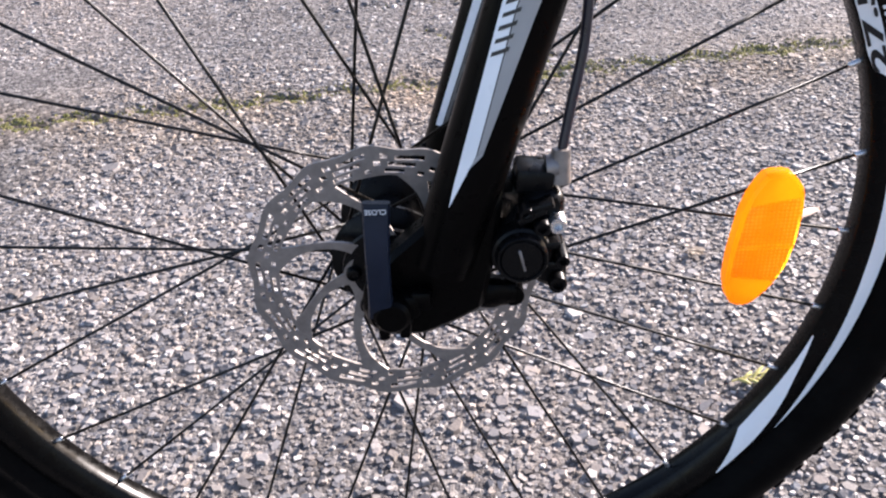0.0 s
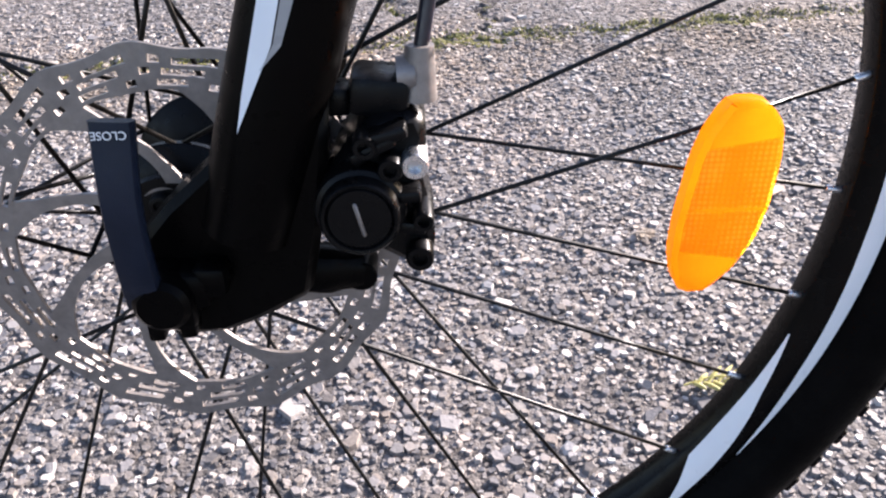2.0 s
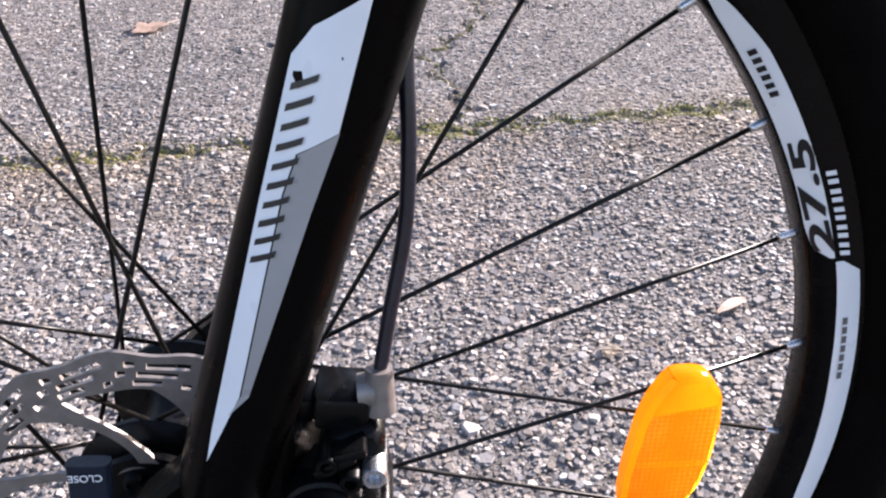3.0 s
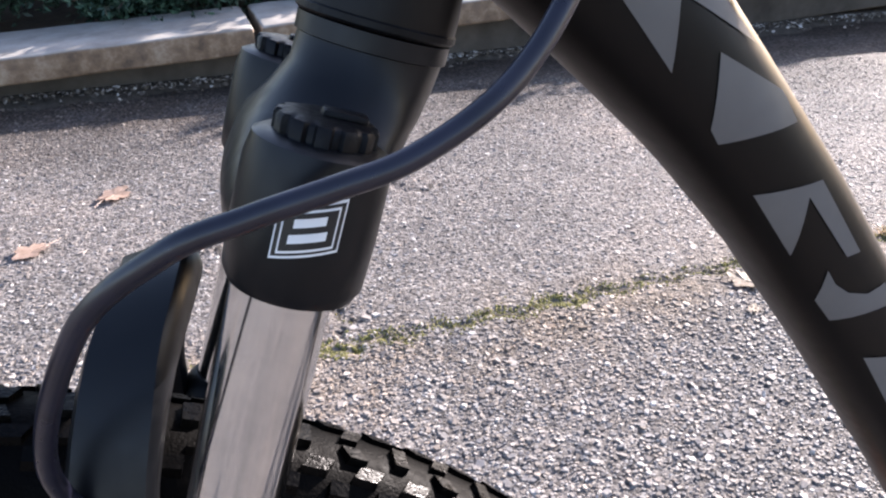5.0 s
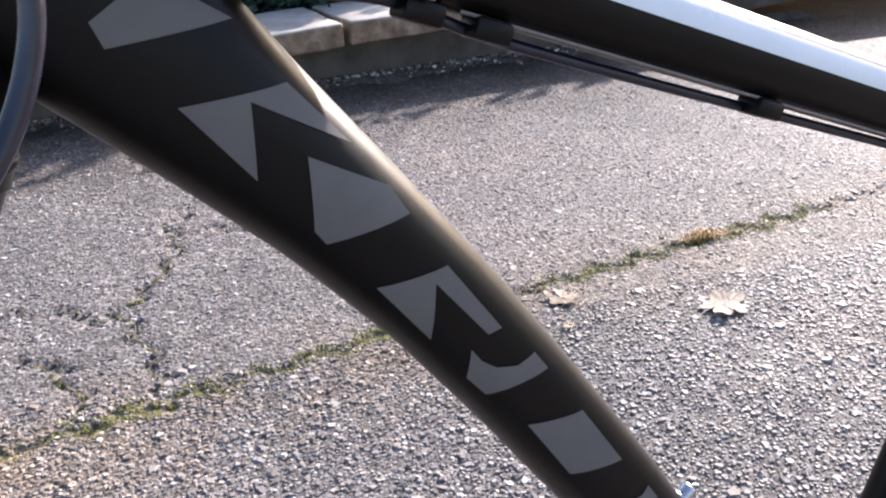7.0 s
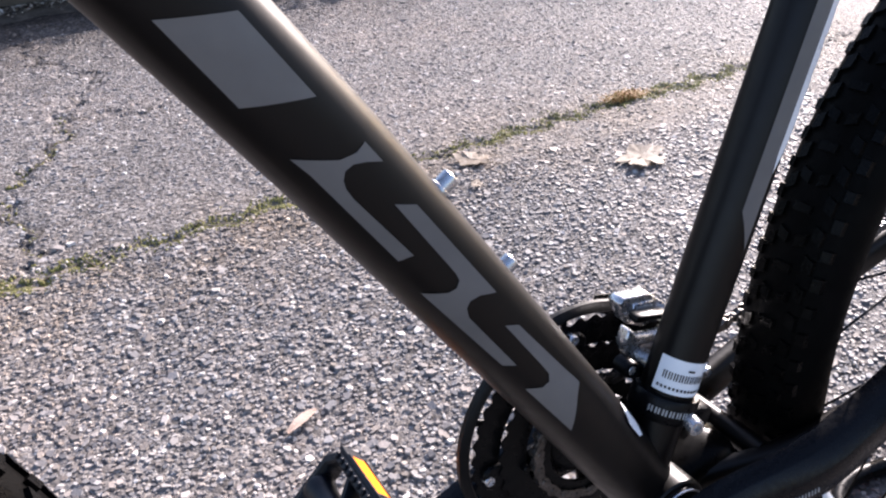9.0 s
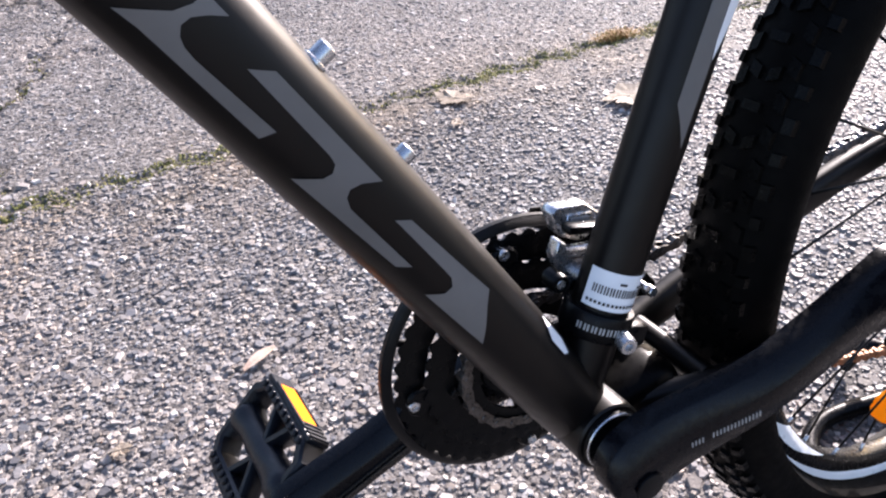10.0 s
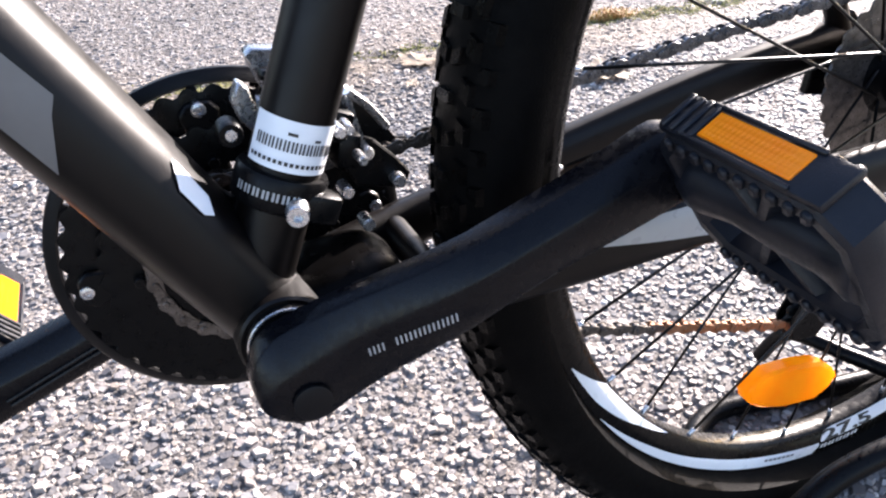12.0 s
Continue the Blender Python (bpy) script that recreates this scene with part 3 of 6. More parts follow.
def dirt_strip():
    """Dirt gathered along the foot of the wall, with a ragged front edge."""
    vs, fs = [], []
    n = 520
    for i in range(n + 1):
        x = -2.8 + 6.4 * i / n
        edge = 0.085 + 0.03 * math.sin(x * 7.0) + 0.018 * math.sin(x * 23.0 + 1) + rng.uniform(-0.012, 0.012)
        for q in (0.0, 0.35, 0.7, 1.0):
            y = 0.06 - (edge + 0.06) * q
            h = 0.012 * (1 - q) ** 1.3 + 0.0035 * (1 - q) * rng.uniform(0, 1)
            p = WALL @ Vector((x, y, 0))
            vs.append((p.x, p.y, h + 0.0035 if q < 1 else -0.003))
    for i in range(n):
        for j in range(3):
            b = i * 4 + j
            fs.append((b, b + 1, b + 5, b + 4))
    return tagged(from_arrays("dirt_strip", vs, fs, M_DIRT, True), "dark dirt and leaf mould along the foot of the wall", "dirt", kind="stuff")


dirt_strip()


def leaf_litter():
    vs, fs = [], []
    for _ in range(2600):
        x, y = rng.uniform(-2.2, 3.0), 0.03 - abs(rng.normal(0, 0.035))
        if rng.random() < 0.1:
            y -= rng.uniform(0, 0.15)
        p = WALL @ Vector((x, y, 0))
        s, a = rng.uniform(0.004, 0.016), rng.uniform(0, 6.28)
        b = len(vs)
        for k, q in ((0, 1.0), (1.6, 0.5), (3.14, 1.0), (4.7, 0.45)):
            vs.append((p.x + s * q * math.cos(a + k), p.y + s * q * math.sin(a + k), 0.008 + rng.uniform(0, 0.012)))
        vs.append((p.x, p.y, 0.008 + rng.uniform(0, 0.014)))
        fs += [(b + k, b + (k + 1) % 4, b + 4) for k in range(4)]
    return tagged(from_arrays("leaf_litter", vs, fs, M_DEBRIS), "pale dry leaf litter along the foot of the wall", "leaf litter", kind="stuff")


leaf_litter()


def hedge_bush(cx, cy, rx, ry, h, seed):
    """A spreading juniper: arching twigs with many small needle sprays."""
    g = np.random.default_rng(seed)
    root = tagged(new("juniper_bush"), "dark blue-green spreading juniper bush behind the wall", "bush", "juniper bushes")
    root.matrix_world = Matrix.Translation((cx, cy, 0.17))
    bm = bmesh.new()
    vs, fs = [], []
    # Tall bushes get more twigs and larger sprays, for a more even cast shadow.
    for _ in range(46 if h < 0.6 else 80):
        a = g.uniform(0, 6.28)
        reach = g.uniform(0.5, 1.0)
        tip = Vector((rx * reach * math.cos(a), ry * reach * math.sin(a), h * g.uniform(0.35, 1.0) * (1.15 - 0.5 * reach)))
        mid = tip * 0.5 + Vector((0, 0, 0.12 * h))
        path = smooth_path([(0, 0, 0), mid, tip], 7)
        sweep(bm, path, [0.008 * (1 - 0.8 * i / 6) + 0.001 for i in range(7)], 5)
        for _ in range(95):
            t = g.uniform(0.25, 1.0)
            c = path[min(6, int(t * 6))] + Vector(g.normal(0, 0.055, 3))
            d = (Vector(g.normal(0, 0.6, 3)) + Vector((math.cos(a), math.sin(a), 0.5))).normalized()
            for _ in range(4):
                d2 = (d + Vector(g.normal(0, 0.45, 3))).normalized()
                L = g.uniform(0.018, 0.042) * (1.0 if h < 0.6 else 1.9)
                sd = d2.cross(Vector(g.normal(0, 1, 3))).normalized() * L * (0.17 if h < 0.6 else 0.26)
                b = len(vs)
                vs += [tuple(c), tuple(c + d2 * L * 0.5 + sd), tuple(c + d2 * L), tuple(c + d2 * L * 0.5 - sd)]
                fs.append((b, b + 1, b + 2, b + 3))
    obj("branches", bm, M_TWIG, root, "thin dark brown branches")
    me = bpy.data.meshes.new("foliage")
    me.from_pydata(vs, [], fs)
    me.materials.append(M_HEDGE)
    crown = new("foliage", me)
    crown.parent = root
    return root


# The back row, from (-2.2, 4.2) on, rises unseen; its height is added for shade.
for i, (bx, by, rx, ry, h) in enumerate([(-2.6, 3.25, .6, .42, .28), (-1.9, 3.42, .6, .42, .34), (-1.2, 3.55, .55, .42, .30), (-0.5, 3.68, .6, .42, .34), (0.2, 3.80, .6, .42, .33), (1.0, 3.98, .6, .42, .34), (1.9, 4.15, .7, .42, .34),
                                         (2.9, 4.35, .8, .45, .36), (-2.2, 4.2, .9, .6, 0.8), (-1.0, 4.4, .9, .6, 0.9), (0.1, 4.6, .8, .6, 1.1), (1.1, 4.75, .8, .6, 1.35), (2.1, 4.9, .8, .6, 1.4), (3.1, 5.05, .8, .6, 1.4), (4.1, 5.2, .8, .6, 1.4), (5.1, 5.4, .8, .6, 1.4)]):
    hedge_bush(bx, by, rx, ry, h, 100 + i)


# ---- bicycle ----
BIKE = Matrix(((0.99486, -0.10089, -0.00891, 0.56964), (0.10128, 0.99100, 0.08750, 0.48807), (0.0, -0.08795, 0.99613, 0.30842), (0, 0, 0, 1)))
bicycle = tagged(new("bicycle"), "matte black hardtail mountain bike with grey and white decals", "bicycle")
bicycle.matrix_world = BIKE
# the fork and front wheel, turned a little by the steering
FRONT = Matrix(((0.99787, 0.06484, 0.00494, -0.6233), (-0.06491, 0.99782, 0.01228, -0.0186), (-0.00573, -0.01194, 0.99991, 0.0247), (0, 0, 0, 1)))
BB = Vector((0.010, 0, -0.022))
REAR = Matrix.Translation((0.4390, 0.0083, 0.0221)) @ Matrix.Rotation(0.0582, 4, "Z") @ Matrix.Rotation(0.0295, 4, "X")

# frame: the down tube's line along DT_D with its sideways bend, half depth and half width
DT_D, DT_N = Vector((0.55, 0, -0.835)), Vector((0.835, 0, 0.55))
DT = [(-0.70, -0.045, 0.040, 0.026), (-0.67, -0.041, 0.039, 0.027), (-0.63, -0.035, 0.036, 0.028), (-0.58, -0.0277, 0.0306, 0.0285), (-0.53, -0.0197, 0.0274, 0.028), (-0.47, -0.0127, 0.0261, 0.0265), (-0.40, -0.0087, 0.0257, 0.0252),
      (-0.30, -0.0055, 0.0256, 0.0262), (-0.15, -0.0042, 0.0244, 0.0295), (-0.08, -0.0040, 0.0236, 0.0312), (0.0, -0.0045, 0.0229, 0.0322), (0.03, -0.0045, 0.0218, 0.0322)]
TT_D, TT_N = Vector((0.947, 0, -0.32)), Vector((0.32, 0, 0.947))
ST_D, ST_N = Vector((0.349, 0, 0.937)), Vector((0.937, 0, -0.349))
ST_C, ST_R = 0.0080, 0.0168
ST_O = Vector((-0.002, -0.008, 0.003))
HT_C, HT_D = Vector((-0.4365, 0, 0.4715)), Vector((0.305, 0, 0.952))


def dt_point(s):
    off, h, w = lerp(s, DT)
    return DT_D * s + DT_N * off


def skin_dt(x, z):
    p = Vector((x, 0, z))
    s = p.dot(DT_D)
    off, h, w = lerp(s, DT)
    d = min(abs((p.dot(DT_N) - off) / h), 1.0)
    return -w * (1 - d ** 2.4) ** (1 / 2.4)


def skin_st(x, z):
    d = min(abs((Vector((x, 0, z)) - ST_O).dot(ST_N) - ST_C) / ST_R, 1.0)
    return ST_O.y - ST_R * math.sqrt(1 - d * d)


def skin_ht(x, z):
    p = Vector((x, 0, z)) - HT_C
    d = min(abs(p.dot(Vector((0.952, 0, -0.305)))) / 0.0258, 1.0)
    return -0.0258 * math.sqrt(1 - d * d)


bm = bmesh.new()
ss = [-0.68 + 0.71 * i / 40 for i in range(41)]
sweep(bm, [dt_point(s) for s in ss], [(lerp(s, DT)[2], lerp(s, DT)[1]) for s in ss], 32, power=2.4)
TT = [(-0.57, -0.0240, 0.0400), (-0.52, -0.0170, 0.0340), (-0.50, -0.0130, 0.0300), (-0.484, -0.0090, 0.0260), (-0.468, -0.0040, 0.0205), (-0.44, -0.0012, 0.0182), (0.02, -0.0012, 0.0182)]
tt_s = [-0.57, -0.545, -0.52, -0.50, -0.484, -0.468, -0.455, -0.44, -0.3, -0.1, 0.02]
sweep(bm, [TT_N * (0.409 + lerp(s, TT)[0]) + TT_D * s for s in tt_s], [(0.0205 if s < -0.45 else 0.019, lerp(s, TT)[1]) for s in tt_s], 24, power=2.3)
sweep(bm, [ST_O + ST_N * ST_C + ST_D * s for s in (-0.015, 0.1, 0.3, 0.46)], ST_R, 32)
sweep(bm, [HT_C + HT_D * s for s in (0.0, 0.006, 0.02, 0.06, 0.12)], [0.0268, 0.0268, 0.0258, 0.0250, 0.0250], 40)
start = len(bm.verts)
lathe(bm, [(0.0165, -0.0372), (0.0208, -0.0372), (0.0220, -0.0360), (0.0220, 0.0360), (0.0208, 0.0372), (0.0165, 0.0372)], 40)
put(bm, Matrix.Translation(BB), start)
frame_part = part("frame", bm, M_FRAME, bicycle, "matte black painted aluminium frame")


def stay(side):
    """A chainstay from the bottom bracket to the rear dropout."""
    bm = bmesh.new()
    s = -1 if side < 0 else 1
    path = smooth_path([(0.018, 0.016 * s, -0.024), (0.05, 0.026 * s, -0.021), (0.095, 0.040 * s, -0.017), (0.15, 0.049 * s, -0.006 - 0.003 * (s > 0)), (0.21, 0.056 * s, 0.003), (0.32, 0.064 * s, 0.012 + 0.013 * (s > 0)), (0.425, 0.067 * s, 0.023 + 0.018 * (s > 0))], 26)
    sweep(bm, path, [(0.0088 if s < 0 else 0.0096, (0.0120 + 0.0040 * max(0, min(1, (i - 8) / 5)) if s < 0 else 0.0150) - 0.002 * abs(i - 12) / 14) for i in range(26)], 18, power=2.5)
    return part("chainstay", bm, M_FRAME, frame_part), path


stay_l, path_l = stay(-1)
stay(1)
for s in (-1, 1):
    bm = bmesh.new()
    sweep(bm, smooth_path([(0.430, 0.067 * s, 0.03), (0.36, 0.060 * s, 0.17), (0.25, 0.045 * s, 0.36), (0.185, 0.02 * s, 0.44)], 16), 0.008, 14)
    part("seatstay", bm, M_FRAME, frame_part)
    bm = bmesh.new()
    plate(bm, [(0.40, 0.005), (0.43, 0.0), (0.452, 0.01), (0.455, 0.035), (0.43, 0.06), (0.405, 0.035)], 0.064 * s, 0.071 * s, 0.001)
    part("dropout", bm, M_BLACK, frame_part)
bm = bmesh.new()
sweep(bm, [(0.086, -0.034, -0.014), (0.086, 0.034, -0.014)], 0.008, 16, side=(0, 0, 1))
part("chainstay_bridge", bm, M_FRAME, frame_part)
bm = bmesh.new()
sweep(bm, smooth_path([(0.016, 0, -0.022), (0.036, 0, -0.018), (0.055, 0, -0.016), (0.068, 0, -0.019), (0.074, 0, -0.022)], 14), [(0.030, 0.016)] * 9 + [(0.029, 0.015), (0.028, 0.013), (0.027, 0.010), (0.026, 0.007), (0.024, 0.003)], 24, power=2.5)
part("chainstay_yoke", bm, M_FORK, frame_part)
# gusset between the down tube and the seat tube
bm = bmesh.new()
sweep(bm, smooth_path([(-0.028, 0, 0.06), (-0.006, 0, 0.032), (0.012, 0, 0.03)], 8), [(0.010, 0.008)] * 8, 12)
part("weld_gusset", bm, M_FRAME, frame_part)

# the big grey shapes along the down tube
def grey_shape(*outline):
    return decal("grey_decal", outline, skin_dt, M_GREY, frame_part, label="flat grey geometric decal")


grey_shape((-0.3830, 0.5070), (-0.3740, 0.5130), (-0.3540, 0.5130), (-0.3400, 0.5040), (-0.3800, 0.4990))
grey_shape((-0.3620, 0.4790), (-0.3250, 0.4820), (-0.3040, 0.4580), (-0.3390, 0.4780), (-0.3400, 0.4510))
grey_shape((-0.3220, 0.4570), (-0.2910, 0.4400), (-0.2840, 0.4280), (-0.3180, 0.4230), (-0.3220, 0.4290))
grey_shape((-0.3000, 0.4010), (-0.2700, 0.4040), (-0.2460, 0.3701), (-0.2530, 0.3691), (-0.2760, 0.3980), (-0.2780, 0.3720))
grey_shape((-0.2610, 0.3641), (-0.2561, 0.3571), (-0.2491, 0.3521), (-0.2391, 0.3501), (-0.2291, 0.3531), (-0.2221, 0.3431), (-0.2531, 0.3381), (-0.2621, 0.3491))
grey_shape((-0.2330, 0.3168), (-0.2035, 0.3155), (-0.1800, 0.2800), (-0.2095, 0.2812))
grey_shape((-0.1938, 0.2574), (-0.1749, 0.2534), (-0.1673, 0.2546), (-0.1625, 0.2578), (-0.1558, 0.2478), (-0.1630, 0.2497), (-0.1693, 0.2502), (-0.1732, 0.2482), (-0.1743, 0.2443), (-0.1736, 0.2404), (-0.1710, 0.2355), (-0.1473, 0.2027), (-0.1540, 0.2011), (-0.1869, 0.2492))
grey_shape((-0.1537, 0.2287), (-0.1430, 0.2254), (-0.1166, 0.1854), (-0.1068, 0.1707), (-0.1163, 0.1726), (-0.1218, 0.1714), (-0.1236, 0.1680), (-0.1226, 0.1625), (-0.0980, 0.1262), (-0.1051, 0.1277), (-0.1442, 0.1810), (-0.1323, 0.1790), (-0.1281, 0.1803), (-0.1264, 0.1838), (-0.1280, 0.1880))
grey_shape((-0.1039, 0.1518), (-0.0960, 0.1494), (-0.0706, 0.1150), (-0.0596, 0.1007), (-0.0619, 0.0935), (-0.0649, 0.0700), (-0.0924, 0.1083), (-0.0834, 0.1072), (-0.0796, 0.1098), (-0.0797, 0.1147), (-0.0832, 0.1204))
decal("white_decal", [(-0.0232, 0.0655), (-0.0215, 0.0638), (-0.0115, 0.0470), (-0.0108, 0.0400), (-0.0150, 0.0423), (-0.0228, 0.0548)], skin_dt, M_STICKER, frame_part, step=0.0015, lift=0.0016, label="small white sticker on the down tube")
decal("white_decal", [(-0.4590, 0.502), (-0.4470, 0.545), (-0.4370, 0.545), (-0.4380, 0.5405), (-0.4450, 0.522), (-0.4525, 0.5045)], skin_ht, M_WHITE, frame_part, label="white decal on the head tube")
decal("grey_decal", [(-0.4525, 0.5045), (-0.4448, 0.5225), (-0.4376, 0.5405), (-0.4366, 0.545), (-0.4270, 0.545), (-0.4280, 0.5350), (-0.4452, 0.5130)], skin_ht, M_SILVER, frame_part, label="light grey decal edge")


def tube_patch(name, line, us, rs, s0, s1, a0, a1, mat, label, slant=0.0, n=24):
    """A decal on a round tube between two angles; us: its cross axes, rs: its half widths by length."""
    bm = bmesh.new()
    loops = []
    for i in range(n + 1):
        loop = []
        for k in range(9):
            q = k / 8
            th = radians(a0 + (a1 - a0) * q)
            s = s0 + slant * q + (s1 - s0 - slant * q) * i / n
            cu, cw = math.cos(th), math.sin(th)
            f = (abs(cu) ** 2.3 + abs(cw) ** 2.3) ** (-1 / 2.3)
            r0, r1 = lerp(s, rs)
            loop.append(line(s) + us[0] * (cu * f * (r0 + 0.0005)) + us[1] * (cw * f * (r1 + 0.0005)))
        loops.append(loop)
    rings(bm, loops, close_u=False, caps=False)
    return part(name, bm, mat, frame_part, label)


TT_AXES = (Vector((0, -1, 0)), TT_N)
TT_LINE = lambda s: TT_N * 0.4078 + TT_D * s
for a0, a1, s0, sl, mat, label in ((8, 44, -0.438, 0.02, M_WHITE, "white stripe on the top tube"), (45, 51, -0.438, 0.0, M_GREY, "grey pinstripe"), (52, 88, -0.438, 0.0, M_WHITE, "white panel on the top tube")):
    tube_patch("top_tube_decal", TT_LINE, TT_AXES, [(-0.44, 0.0191, 0.0183), (0.02, 0.0191, 0.0183)], s0, 0.01, a0, a1, mat, label, sl)


def st_xy(s, d):
    p = ST_O + ST_N * (ST_C + d) + ST_D * s
    return (p.x, p.z)


decal("grey_decal", [st_xy(0.150, 0.0020), st_xy(0.172, -0.0085), st_xy(0.46, -0.0085), st_xy(0.46, 0.0005), st_xy(0.205, 0.0005), st_xy(0.195, 0.0020)], skin_st, M_GREY, frame_part, label="grey decal on the seat tube")
decal("white_decal", [st_xy(0.196, 0.0024), st_xy(0.206, 0.0009), st_xy(0.46, 0.0009), st_xy(0.46, 0.0130), st_xy(0.235, 0.0130)], skin_st, M_WHITE, frame_part, label="white stripe on the seat tube")

# grey wedge on the left chainstay
bm = bmesh.new()
seg = path_l[12:20]
loops = []
for i, p in enumerate(seg):
    top, low = 0.0125, -0.0055 + 0.015 * max(0, 1 - i / 5)
    if i == 0:
        low = 0.0115
    loops.append([p + Vector((0, -0.0089 * max(0, 1 - abs(q / 0.0158) ** 2.5) ** 0.4 - 0.0006, q)) for q in [low + (top - low) * k / 5 for k in range(6)]])
rings(bm, loops, close_u=False, caps=False)
part("grey_decal", bm, M_SILVER, stay_l)

# shop sticker round the seat tube
bm = bmesh.new()
loops = []
for s in (0.0550, 0.066, 0.0776):
    c = ST_O + ST_N * ST_C + ST_D * s
    loops.append([c + (ST_N * math.cos(th) + Vector((0, math.sin(th), 0))) * (ST_R + 0.0006) for th in [radians(-172 + 164 * k / 20) for k in range(21)]])
rings(bm, loops, close_u=False, caps=False)
sticker = part("sticker", bm, M_STICKER, frame_part, "white paper shop sticker with dark print")


def sticker_bar(s0, s1, a0, a1):
    bm = bmesh.new()
    loops = []
    for s in (s0, s1):
        c = ST_O + ST_N * ST_C + ST_D * s
        loops.append([c + (ST_N * math.cos(th) + Vector((0, math.sin(th), 0))) * (ST_R + 0.0010) for th in [radians(a0 + (a1 - a0) * k / 8) for k in range(9)]])
    rings(bm, loops, close_u=False, caps=False)
    return part("printed_bar", bm, M_INK, frame_part)


for a in range(-158, -34, 11):
    for lo, hi in ((0.0, 2.6), (5.0, 7.8)):
        sticker_bar(0.0640, 0.0690, a + lo, a + hi)
for a in range(-164, -30, 8):
    sticker_bar(0.0578, 0.0596, a, a + 5)
sticker_bar(0.0712, 0.0726, -112, -98)
sticker_bar(0.0700, 0.0712, -72, -62)

# bottle bosses
for p in ((-0.121, -0.004, 0.219), (-0.090, -0.004, 0.166)):
    bm = bmesh.new()
    disc(bm, 0.0048, 0.0, 0.008, 20)
    start = len(bm.verts)
    disc(bm, 0.0062, -0.003, 0.0005, 20)
    put(bm, Matrix.Translation(Vector(p) + DT_N * 0.001) @ DT_N.to_track_quat("Y", "Z").to_matrix().to_4x4())
    part("bottle_boss_bolt", bm, M_ALLOY, frame_part, "small silver bottle cage bolt")

# bottom bracket cup and seal
bm = bmesh.new()
lathe(bm, [(0.0085, -0.040), (0.0168, -0.0405), (0.0186, -0.0398), (0.0190, -0.0385), (0.0190, -0.036)], 40)
put(bm, Matrix.Translation(BB))
part("bearing_cup", bm, M_BLACK, frame_part)
bm = bmesh.new()
lathe(bm, [(0.0172, -0.0408), (0.0182, -0.0410), (0.0186, -0.0402), (0.0176, -0.0399)], 40, True)
put(bm, Matrix.Translation(BB))
part("bearing_ring", bm, M_ALLOY, frame_part, "thin silver ring round the bearing cup")

# ---- fork ----
LEG = lambda z: 0.022 + 0.313 * z
LV = 0.0555


def leg_r(z):
    return lerp(z, [(0.02, 0.0165), (0.06, 0.0175), (0.12, 0.0180), (0.20, 0.0182), (0.245, 0.0190), (0.268, 0.0215), (0.292, 0.0212), (0.2925, 0.0195), (0.30, 0.0192)])[0]


def skin_leg(x, z):
    r = leg_r(z)
    d = min(abs(x - LEG(z)) * 0.954 / r, 1.0)
    return -LV - r * 1.12 * math.sqrt(1 - d * d)


def fork_lower(s):
    """One lower leg, with its dropout; s is -1 for the brake's side."""
    bm = bmesh.new()
    zs = [0.022, 0.04, 0.06, 0.09, 0.13, 0.17, 0.21, 0.235, 0.250, 0.268, 0.280, 0.288]
    sweep(bm, [(LEG(z), LV * s, z) for z in zs], [(leg_r(z) * 1.12, leg_r(z)) for z in zs], 36)
    plate(bm, [(0.046, 0.075), (0.020, 0.048), (0.003, 0.033), (-0.012, 0.016), (-0.0160, 0.0), (-0.012, -0.014), (0.002, -0.020), (0.018, -0.019), (0.032, -0.013), (0.050, -0.003), (0.057, 0.03), (0.062, 0.075)], s * (LV - 0.009), s * (LV + 0.009), 0.003)
    return bm


bm = fork_lower(-1)
put(bm, FRONT)
fork = part("fork", bm, M_FORK, bicycle, "matte black suspension fork")
bm = fork_lower(1)
put(bm, FRONT)
part("right_leg", bm, M_FORK, fork)
# brake mount arm on the left leg
bm = bmesh.new()
sweep(bm, smooth_path([(0.040, -0.053, 0.004), (0.054, -0.050, 0.000), (0.066, -0.046, -0.002)], 8), [(0.009, 0.0085)] * 5 + [(0.008, 0.0075)] * 3, 14, power=3)
disc(bm, 0.0062, -0.053, -0.038, 20)
bm.verts.ensure_lookup_table()
put(bm, Matrix.Translation((0.067, 0, -0.003)), len(bm.verts) - 6 * 20)
put(bm, FRONT)
part("brake_mount", bm, M_FORK, fork)
# arch
bm = bmesh.new()
arch = smooth_path([(0.0745, -0.0555, 0.172), (0.0815, -0.0560, 0.205), (0.0855, -0.0570, 0.255), (0.0868, -0.0560, 0.280), (0.088, -0.050, 0.320), (0.096, -0.036, 0.356), (0.103, -0.016, 0.372), (0.105, 0.0, 0.375),
                    (0.103, 0.016, 0.372), (0.096, 0.036, 0.356), (0.088, 0.050, 0.320), (0.0868, 0.0560, 0.280), (0.0855, 0.0570, 0.255), (0.0815, 0.0560, 0.205), (0.0745, 0.0555, 0.172)], 44)
loops = []
for i, p in enumerate(arch):
    t = (arch[min(i + 1, 43)] - arch[max(i - 1, 0)]).normalized()
    u = Vector((1, 0, 0.25)).normalized()
    u = (u - t * u.dot(t)).normalized()
    w = t.cross(u)
    taper = min(1.0, 0.30 + 0.70 * min(i, 43 - i) / 5)
    loops.append([p + u * (0.0125 * taper * cu) + w * (0.0065 * taper * cw) for cu, cw in ((1, .6), (.85, 1), (0, 1.05), (-.85, 1), (-1, .6), (-1, -.6), (-.85, -1), (0, -1.05), (.85, -1), (1, -.6))])
rings(bm, loops)
put(bm, FRONT)
part("arch", bm, M_CROWN_SHEEN, fork)
